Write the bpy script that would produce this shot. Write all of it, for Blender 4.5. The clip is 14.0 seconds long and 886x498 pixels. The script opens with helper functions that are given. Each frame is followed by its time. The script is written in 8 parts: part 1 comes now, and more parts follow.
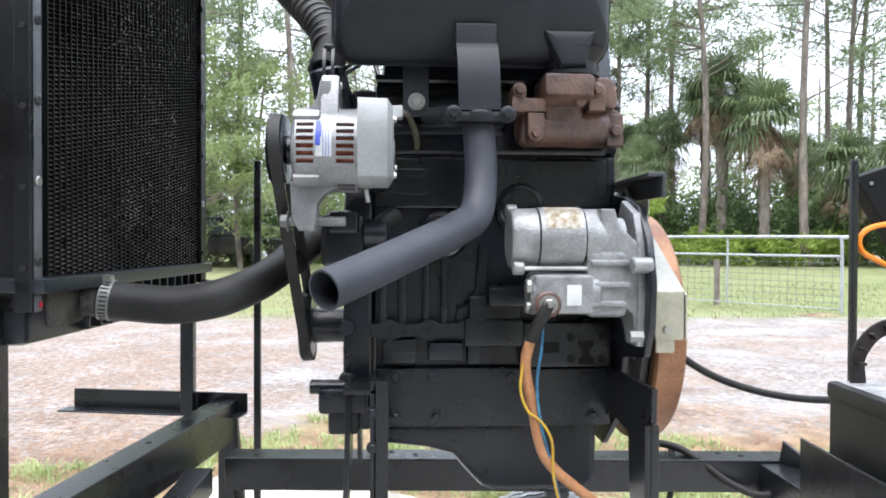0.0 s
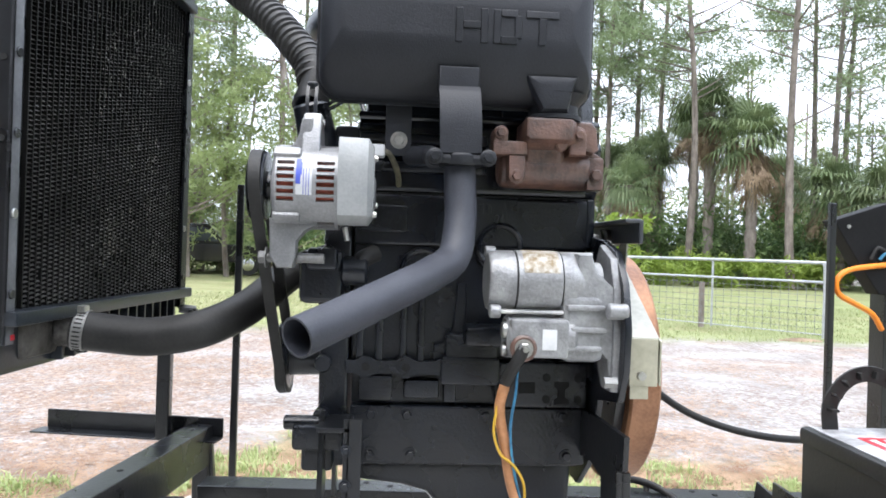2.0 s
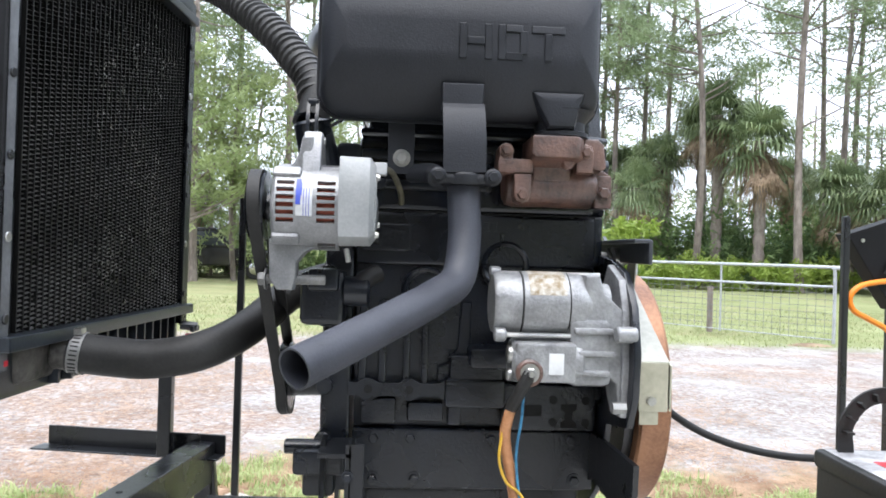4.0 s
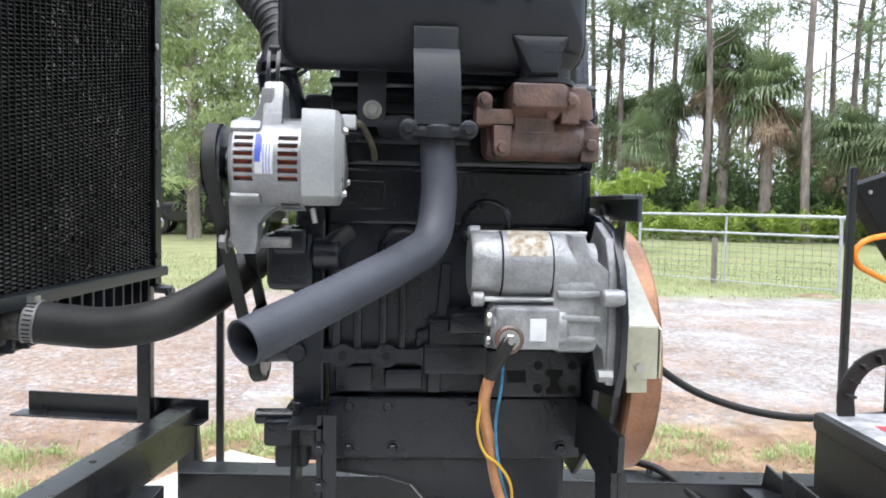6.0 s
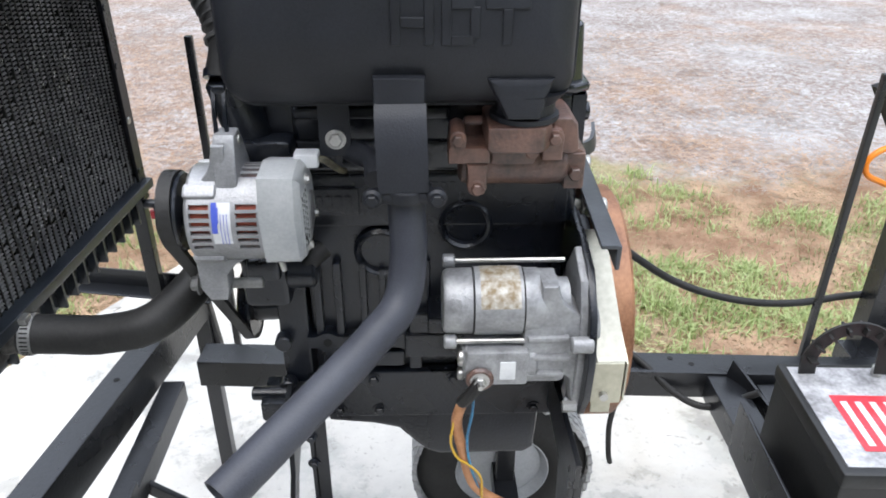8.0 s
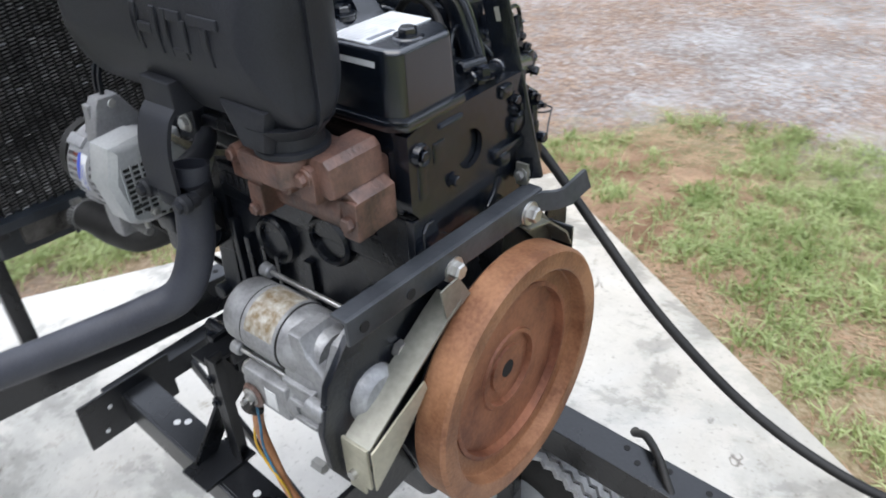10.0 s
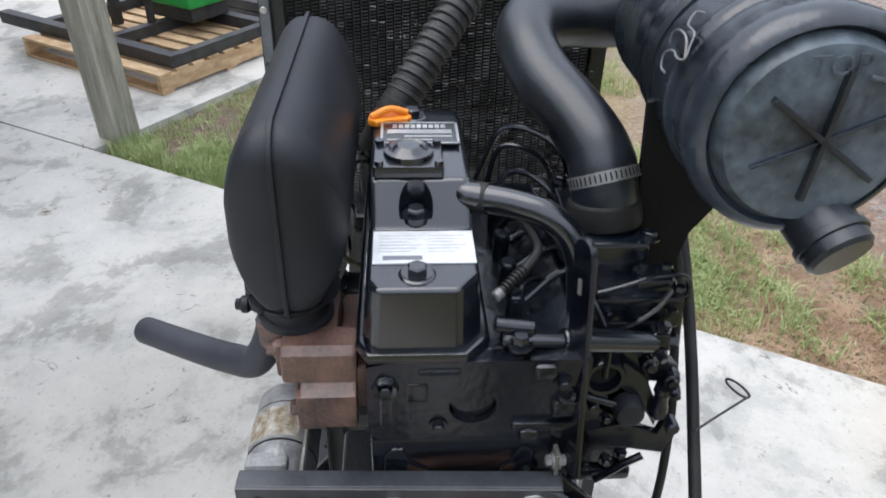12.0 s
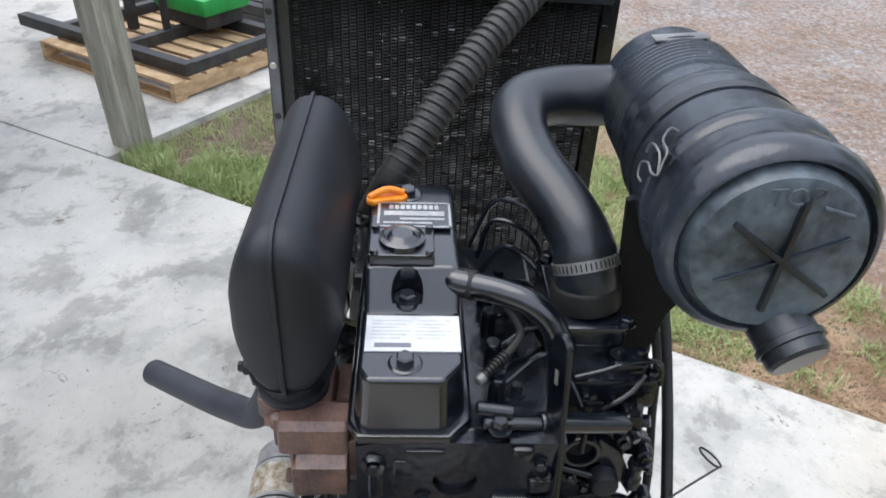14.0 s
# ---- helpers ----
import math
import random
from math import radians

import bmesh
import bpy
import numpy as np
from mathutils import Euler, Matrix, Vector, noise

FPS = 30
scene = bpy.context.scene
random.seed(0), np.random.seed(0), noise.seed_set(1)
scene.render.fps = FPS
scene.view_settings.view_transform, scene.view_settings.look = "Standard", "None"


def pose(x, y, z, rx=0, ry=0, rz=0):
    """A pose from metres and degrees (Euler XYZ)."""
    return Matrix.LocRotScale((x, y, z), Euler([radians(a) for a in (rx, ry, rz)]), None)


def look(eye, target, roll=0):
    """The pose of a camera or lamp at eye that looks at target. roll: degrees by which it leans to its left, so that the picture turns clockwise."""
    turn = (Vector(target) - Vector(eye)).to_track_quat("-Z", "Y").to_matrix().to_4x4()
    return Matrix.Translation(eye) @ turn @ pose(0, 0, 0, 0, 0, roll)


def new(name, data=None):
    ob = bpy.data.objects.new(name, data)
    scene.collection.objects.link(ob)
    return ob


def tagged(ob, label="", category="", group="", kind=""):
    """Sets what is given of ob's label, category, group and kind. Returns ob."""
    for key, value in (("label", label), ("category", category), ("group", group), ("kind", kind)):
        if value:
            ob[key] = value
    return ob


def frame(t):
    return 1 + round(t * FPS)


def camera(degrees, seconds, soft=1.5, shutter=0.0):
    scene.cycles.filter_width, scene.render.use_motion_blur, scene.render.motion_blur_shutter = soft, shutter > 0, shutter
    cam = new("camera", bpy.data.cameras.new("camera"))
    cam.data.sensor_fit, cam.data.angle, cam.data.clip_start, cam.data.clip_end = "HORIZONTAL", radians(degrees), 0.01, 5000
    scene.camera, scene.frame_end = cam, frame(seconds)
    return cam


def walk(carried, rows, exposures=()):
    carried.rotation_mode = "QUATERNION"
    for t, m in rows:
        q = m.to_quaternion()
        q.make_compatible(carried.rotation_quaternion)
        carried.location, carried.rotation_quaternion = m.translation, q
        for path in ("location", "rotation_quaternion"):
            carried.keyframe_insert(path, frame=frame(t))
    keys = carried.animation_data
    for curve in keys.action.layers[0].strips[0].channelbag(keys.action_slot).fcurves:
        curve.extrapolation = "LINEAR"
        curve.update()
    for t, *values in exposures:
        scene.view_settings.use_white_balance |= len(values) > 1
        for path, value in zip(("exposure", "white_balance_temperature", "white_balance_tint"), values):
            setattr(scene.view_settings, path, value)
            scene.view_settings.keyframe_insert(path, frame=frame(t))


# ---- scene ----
cam = camera(62.4, 14.0, soft=1.75, shutter=0.3)
PATH = [
    (0, (-0.012, -1.195, 0.937), (0.102, 0.802, 0.911), 0.2),
    (0.5, (-0.011, -1.214, 0.948), (0.154, 0.779, 0.965), 1.6),
    (1, (-0.01, -1.216, 0.966), (0.144, 0.777, 1.017), 2.2),
    (1.5, (-0.005, -1.204, 0.973), (0.132, 0.791, 1.003), 2.2),
    (2, (0.001, -1.198, 0.977), (0.147, 0.796, 0.985), 1.8),
    (2.5, (-0.003, -1.2, 0.982), (0.134, 0.795, 1.005), 2.1),
    (2.7, (-0.003, -1.199, 0.984), (0.137, 0.795, 1.022), 2.1),
    (4.8, (0.026, -1.161, 1.008), (0.144, 0.836, 0.985), 1.5),
    (5, (0.032, -1.16, 1.005), (0.159, 0.836, 0.969), 1.2),
    (5.5, (0.038, -1.149, 1.002), (0.159, 0.847, 0.938), 1.1),
    (6, (0.051, -1.107, 1.01), (0.166, 0.887, 0.899), 1.1),
    (6.5, (0.062, -0.991, 1.097), (0.145, 0.979, 0.76), 0.0),
    (7, (0.028, -0.963, 1.249), (0.113, 0.934, 0.621), -0.8),
    (7.2, (0.03, -0.985, 1.339), (0.149, 0.877, 0.618), -0.5),
    (9.3, (0.501, -0.774, 1.495), (-0.014, 0.821, 0.404), -4.2),
    (9.5, (0.588, -0.724, 1.473), (-0.098, 0.833, 0.422), -5.6),
    (10, (0.811, -0.576, 1.503), (-0.263, 0.7, 0.399), -3.0),
    (10.5, (0.881, -0.404, 1.504), (-0.478, 0.553, 0.391), -3.4),
    (11, (0.881, -0.245, 1.542), (-0.613, 0.427, 0.396), -0.7),
    (11.5, (0.889, -0.11, 1.598), (-0.742, 0.171, 0.475), 0.3),
    (12, (0.875, -0.016, 1.676), (-0.792, 0.1, 0.578), 1.6),
    (12.5, (0.874, -0.007, 1.71), (-0.786, 0.063, 0.597), 2.3),
    (13, (0.876, -0.016, 1.746), (-0.778, 0.063, 0.624), 3.4),
    (13.5, (0.867, -0.006, 1.773), (-0.772, 0.113, 0.632), 3.9),
    (14, (0.867, 0.002, 1.791), (-0.795, 0.095, 0.683), 2.7),
]

EXPOSURES = [(0.0, 1.15), (0.5, 1.19), (2.5, 1.17), (5.0, 1.14), (6.0, 1.10), (7.0, 0.96), (9.4, 0.55), (10.5, 0.36), (11.0, 0.22), (11.5, 0.22), (12.0, 0.28), (14.0, 0.30)]
walk(cam, [(t, look(eye, target, roll)) for t, eye, target, roll in PATH], EXPOSURES)

# ---- overcast daylight ----
world = bpy.data.worlds.new("overcast_sky")
scene.world = world
world.use_nodes = True
wn, wl = world.node_tree.nodes, world.node_tree.links
wn.clear()
sky = wn.new("ShaderNodeTexSky")
sky.sky_type = "NISHITA"
sky.sun_disc = False
sky.sun_elevation, sky.sun_rotation = radians(58), radians(200)
sky.dust_density, sky.air_density, sky.ozone_density = 4.0, 1.0, 1.0
veil = wn.new("ShaderNodeMixRGB")          # cloud cover: most of the blue is veiled white
veil.inputs[0].default_value = 0.86
veil.inputs[2].default_value = (9.15, 10.0, 11.8, 1)
wl.new(sky.outputs[0], veil.inputs[1])
dome = wn.new("ShaderNodeTexCoord")        # an overcast dome is brightest overhead
dome_axis = wn.new("ShaderNodeSeparateXYZ")
wl.new(dome.outputs["Generated"], dome_axis.inputs[0])
dome_rise = wn.new("ShaderNodeMapRange")
dome_rise.inputs[1].default_value, dome_rise.inputs[2].default_value = 0.0, 1.0
dome_rise.inputs[3].default_value, dome_rise.inputs[4].default_value = 0.72, 1.26
wl.new(dome_axis.outputs[2], dome_rise.inputs[0])
dome_mix = wn.new("ShaderNodeVectorMath")
dome_mix.operation = "SCALE"
wl.new(veil.outputs[0], dome_mix.inputs[0])
wl.new(dome_rise.outputs[0], dome_mix.inputs["Scale"])
back = wn.new("ShaderNodeBackground")
back.inputs[1].default_value = 0.132
wl.new(dome_mix.outputs[0], back.inputs[0])
wo = wn.new("ShaderNodeOutputWorld")
wl.new(back.outputs[0], wo.inputs[0])
sun_data = bpy.data.lights.new("sun", "SUN")
sun_data.energy, sun_data.angle, sun_data.color = 1.45, radians(55), (1.0, 0.97, 0.925)
sun = new("sun", sun_data)
sun.matrix_world = look((-0.5, -2.2, 9.0), (0, 0, 0))

# ---- materials ----
def mat(name, a, b, rough=0.5, metal=0.0, scale=12.0, bump=0.15, grain=160.0, rough_var=0.12, coat=0.0, spec=0.5, stretch=(1, 1, 1), rnd=0.0, thin=0.0):
    """Two tones mixed by broad and fine noise, with grain relief and uneven gloss."""
    m = bpy.data.materials.new(name)
    m.use_nodes = True
    n, l = m.node_tree.nodes, m.node_tree.links
    s = n["Principled BSDF"]
    tc = n.new("ShaderNodeTexCoord")
    mp = n.new("ShaderNodeMapping")
    mp.inputs["Scale"].default_value = stretch
    l.new(tc.outputs["Object"], mp.inputs[0])
    broad = n.new("ShaderNodeTexNoise")
    broad.inputs["Scale"].default_value, broad.inputs["Detail"].default_value = scale, 6
    fine = n.new("ShaderNodeTexNoise")
    fine.inputs["Scale"].default_value, fine.inputs["Detail"].default_value = grain, 3
    l.new(mp.outputs[0], broad.inputs[0])
    l.new(mp.outputs[0], fine.inputs[0])
    add = n.new("ShaderNodeMath")
    add.operation = "MULTIPLY_ADD"
    l.new(fine.outputs[0], add.inputs[0])
    add.inputs[1].default_value = 0.35
    l.new(broad.outputs[0], add.inputs[2])
    ramp = n.new("ShaderNodeValToRGB")
    ramp.color_ramp.elements[0].position, ramp.color_ramp.elements[1].position = 0.48, 0.86
    ramp.color_ramp.elements[0].color, ramp.color_ramp.elements[1].color = (*a, 1), (*b, 1)
    l.new(add.outputs[0], ramp.inputs[0])
    out = ramp.outputs[0]
    if rnd:
        info = n.new("ShaderNodeObjectInfo")
        hsv = n.new("ShaderNodeHueSaturation")
        mr = n.new("ShaderNodeMapRange")
        mr.inputs[3].default_value, mr.inputs[4].default_value = 1 - rnd, 1 + rnd
        l.new(info.outputs["Random"], mr.inputs[0])
        l.new(mr.outputs[0], hsv.inputs["Value"])
        l.new(out, hsv.inputs["Color"])
        out = hsv.outputs[0]
    l.new(out, s.inputs["Base Color"])
    rr = n.new("ShaderNodeMapRange")
    rr.inputs[3].default_value, rr.inputs[4].default_value = max(0.03, rough - rough_var), min(1, rough + rough_var)
    l.new(broad.outputs[0], rr.inputs[0])
    l.new(rr.outputs[0], s.inputs["Roughness"])
    s.inputs["Metallic"].default_value = metal
    s.inputs["Coat Weight"].default_value = coat
    s.inputs["Coat Roughness"].default_value = max(0.05, rough * 0.8)
    s.inputs["Specular IOR Level"].default_value = spec
    if bump:
        bp = n.new("ShaderNodeBump")
        bp.inputs["Strength"].default_value, bp.inputs["Distance"].default_value = bump, 0.002
        l.new(fine.outputs[0], bp.inputs["Height"])
        l.new(bp.outputs[0], s.inputs["Normal"])
    if thin:                   # leaves let light through
        tr = n.new("ShaderNodeBsdfTranslucent")
        l.new(out, tr.inputs[0])
        mx = n.new("ShaderNodeMixShader")
        mx.inputs[0].default_value = thin
        l.new(s.outputs[0], mx.inputs[1])
        l.new(tr.outputs[0], mx.inputs[2])
        l.new(mx.outputs[0], n["Material Output"].inputs[0])
    return m


BLOCK = mat("black_block_paint", (0.0025, 0.0034, 0.0055), (0.0085, 0.0112, 0.0175), 0.28, scale=9, bump=0.3, grain=230, spec=0.6)
GLOSS = mat("satin_black_paint", (0.0020, 0.0032, 0.0055), (0.0062, 0.0092, 0.0150), 0.22, scale=7, bump=0.05, grain=190, rough_var=0.05, coat=0.6, spec=0.75)
CAST = mat("glossy_cast_black_paint", (0.0020, 0.0030, 0.0048), (0.0075, 0.0102, 0.016), 0.20, scale=16, bump=0.35, grain=75, rough_var=0.07, coat=0.15, spec=0.55)
MATTE = mat("matte_black_heat_paint", (0.0082, 0.0092, 0.0118), (0.0210, 0.0230, 0.0290), 0.50, scale=6, bump=0.2, grain=420, spec=0.38)
PIPE = mat("charcoal_pipe_paint", (0.028, 0.030, 0.039), (0.058, 0.062, 0.076), 0.48, scale=10, bump=0.2, grain=500, spec=0.38)
FRAME = mat("black_frame_paint", (0.003, 0.0034, 0.0042), (0.011, 0.0122, 0.015), 0.29, scale=8, bump=0.2, grain=150, spec=0.6)
BRACKET = mat("dull_black_bracket", (0.0035, 0.0038, 0.0045), (0.0105, 0.011, 0.0125), 0.6, scale=9, bump=0.2, grain=160, spec=0.2)
SLATE = mat("worn_slate_black_paint", (0.018, 0.0205, 0.025), (0.048, 0.053, 0.061), 0.36, scale=14, bump=0.25, grain=120, spec=0.6)
RIBHOSE = mat("dusty_ribbed_rubber", (0.016, 0.016, 0.016), (0.058, 0.057, 0.055), 0.55, scale=18, bump=0.15, grain=220, spec=0.45)
RUBBER = mat("black_rubber", (0.007, 0.007, 0.007), (0.024, 0.0235, 0.0225), 0.58, scale=14, bump=0.15, grain=220, spec=0.4)
PLASTIC = mat("black_plastic", (0.005, 0.0065, 0.009), (0.020, 0.025, 0.032), 0.32, scale=10, bump=0.12, grain=240, spec=0.65)
FIN = mat("radiator_tube_black", (0.002, 0.002, 0.002), (0.009, 0.0088, 0.0082), 0.5, scale=20, bump=0.3, grain=300, spec=0.25)
FINS = mat("dusty_fin_metal", (0.014, 0.014, 0.014), (0.105, 0.103, 0.098), 0.34, 0.2, scale=11, bump=0, grain=70, spec=1.0)
CHANNEL = mat("scuffed_grey_channel", (0.050, 0.053, 0.060), (0.150, 0.156, 0.168), 0.40, scale=9, bump=0.2, spec=0.7)
ALU = mat("cast_aluminium", (0.21, 0.213, 0.22), (0.38, 0.383, 0.39), 0.38, 0.40, scale=16, bump=0.3, grain=330)
ALU_D = mat("dull_aluminium", (0.15, 0.15, 0.15), (0.30, 0.30, 0.29), 0.50, 0.55, scale=20, bump=0.35, grain=300)
PALE = mat("pale_cast_cover", (0.33, 0.345, 0.35), (0.48, 0.49, 0.49), 0.40, 0.25, scale=14, bump=0.15, grain=260)
RUST = mat("rusted_cast_iron", (0.028, 0.0145, 0.011), (0.165, 0.084, 0.060), 0.46, 0.0, scale=26, bump=0.5, grain=210, spec=0.9)
FLYRUST = mat("brown_oxide_steel", (0.170, 0.070, 0.034), (0.400, 0.200, 0.105), 0.46, 0.2, scale=15, bump=0.3, grain=200)
FLYFACE = mat("red_brown_oxide", (0.145, 0.052, 0.028), (0.330, 0.138, 0.074), 0.50, 0.2, scale=17, bump=0.3, grain=160)
ZINC = mat("yellow_zinc_plate", (0.21, 0.21, 0.185), (0.37, 0.365, 0.315), 0.42, 0.65, scale=7, bump=0.06, grain=120)
ZINC_Y = mat("cream_zinc_plate", (0.34, 0.325, 0.25), (0.54, 0.52, 0.41), 0.38, 0.55, scale=9, bump=0.06, grain=120)
STEEL = mat("bolt_steel", (0.38, 0.38, 0.37), (0.62, 0.61, 0.58), 0.34, 0.9, scale=40, bump=0.1, grain=300)
COPPER = mat("copper_winding", (0.25, 0.05, 0.03), (0.42, 0.10, 0.06), 0.4, 0.3, scale=60, bump=0.3, grain=400)
DARK = mat("dark_recess", (0.004, 0.004, 0.004), (0.008, 0.008, 0.008), 0.8, scale=20, bump=0)
PAPER = mat("white_label", (0.50, 0.51, 0.52), (0.70, 0.71, 0.71), 0.45, scale=24, bump=0)
INK = mat("label_ink", (0.12, 0.13, 0.15), (0.20, 0.21, 0.24), 0.5, scale=30, bump=0)
BLUE = mat("blue_label", (0.05, 0.08, 0.42), (0.09, 0.13, 0.52), 0.4, scale=30, bump=0)
ORANGE = mat("orange_plastic", (0.78, 0.20, 0.01), (0.85, 0.28, 0.02), 0.4, scale=20, bump=0.05)
REDLAB = mat("red_label", (0.45, 0.02, 0.03), (0.60, 0.05, 0.07), 0.4, scale=30, bump=0)
WIRE_O = mat("brown_cable_sleeve", (0.34, 0.15, 0.06), (0.52, 0.25, 0.12), 0.5, scale=60, bump=0.2, grain=500)
WIRE_B = mat("blue_wire", (0.02, 0.10, 0.19), (0.05, 0.25, 0.42), 0.4, scale=40, bump=0)
LEAD = mat("grimy_yellowed_sleeve", (0.05, 0.046, 0.03), (0.20, 0.185, 0.125), 0.5, scale=70, bump=0.1)
WIRE_Y = mat("yellow_wire", (0.50, 0.29, 0.02), (0.62, 0.38, 0.04), 0.4, scale=40, bump=0)
GALV = mat("galvanised_tube", (0.34, 0.355, 0.37), (0.48, 0.495, 0.51), 0.45, 0.3, scale=9, bump=0.1)
MESHWIRE = mat("weathered_mesh_wire", (0.13, 0.135, 0.13), (0.24, 0.245, 0.24), 0.6, 0.2, scale=9, bump=0)
CASTGREY = mat("grimy_cast_metal", (0.020, 0.018, 0.016), (0.11, 0.102, 0.094), 0.6, 0.2, scale=30, bump=0.5)
ROOFSTEEL = mat("grey_roof_sheet", (0.36, 0.36, 0.365), (0.50, 0.50, 0.505), 0.55, 0.2, scale=3, bump=0.1)
PLANK = mat("brown_wall_boards", (0.10, 0.075, 0.055), (0.20, 0.155, 0.115), 0.8, scale=5, bump=0.5, grain=60, stretch=(1, 1, 0.3))
POSTWOOD = mat("weathered_post_wood", (0.20, 0.19, 0.15), (0.42, 0.40, 0.33), 0.8, scale=9, bump=0.8, grain=70, stretch=(4, 4, 0.35))
PALLET = mat("pallet_pine", (0.40, 0.25, 0.13), (0.62, 0.44, 0.26), 0.75, scale=10, bump=0.5, grain=60, stretch=(1, 1, 3), rnd=0.2)
DIRTYBLACK = mat("worn_black_steel", (0.016, 0.017, 0.020), (0.060, 0.058, 0.058), 0.5, scale=9, bump=0.3)
GREEN = mat("green_machine_paint", (0.02, 0.30, 0.06), (0.04, 0.42, 0.10), 0.4, scale=9, bump=0.05)
BARK = mat("pine_bark", (0.115, 0.092, 0.080), (0.30, 0.255, 0.225), 0.9, scale=5, bump=1.0, grain=22, stretch=(1, 1, 0.35), rnd=0.15)
NEEDLE = mat("pine_needles", (0.145, 0.200, 0.105), (0.300, 0.365, 0.205), 0.6, scale=1.2, bump=0, grain=9, rnd=0.15, thin=0.45)
FROND = mat("palm_frond", (0.115, 0.170, 0.080), (0.290, 0.345, 0.185), 0.42, scale=1.5, bump=0, grain=7, rnd=0.15, thin=0.4)
DEADFROND = mat("dead_palm_frond", (0.17, 0.115, 0.075), (0.42, 0.31, 0.21), 0.8, scale=3.5, bump=0, grain=12, thin=0.3)
SHRUB = mat("shrub_leaves", (0.060, 0.115, 0.045), (0.20, 0.28, 0.105), 0.55, scale=0.7, bump=0, grain=5, rnd=0.25, thin=0.4)
# leaf green with shade put into the colour, for the unseen yard wood
SHADEWOOD = mat("shaded_green_wood", (0.020, 0.034, 0.026), (0.070, 0.090, 0.066), 0.6, scale=0.5, bump=0, grain=5)
LEAF = mat("light_green_leaves", (0.175, 0.235, 0.090), (0.370, 0.430, 0.205), 0.55, scale=0.8, bump=0, grain=6, rnd=0.15, thin=0.5)
LIME = mat("lime_shrub_leaves", (0.14, 0.22, 0.03), (0.33, 0.42, 0.09), 0.55, scale=2.0, bump=0, grain=9, thin=0.4)
BLADE = mat("grass_blades", (0.240, 0.275, 0.115), (0.440, 0.470, 0.250), 0.55, scale=3.0, bump=0, grain=40, thin=0.4)
TUFT = mat("bright_grass_blades", (0.275, 0.355, 0.125), (0.530, 0.590, 0.300), 0.5, scale=4.0, bump=0, grain=40, thin=0.45)
STRAW = mat("pine_straw", (0.22, 0.115, 0.062), (0.50, 0.34, 0.22), 0.8, scale=6.0, bump=0, grain=60)
CARPAINT = mat("black_car_paint", (0.010, 0.010, 0.012), (0.016, 0.016, 0.018), 0.2, scale=3, bump=0, coat=0.5)
CARGLASS = mat("tinted_glass", (0.05, 0.06, 0.07), (0.08, 0.09, 0.10), 0.08, scale=3, bump=0)
CHROME = mat("chrome", (0.6, 0.6, 0.6), (0.75, 0.75, 0.75), 0.12, 1.0, scale=10, bump=0)


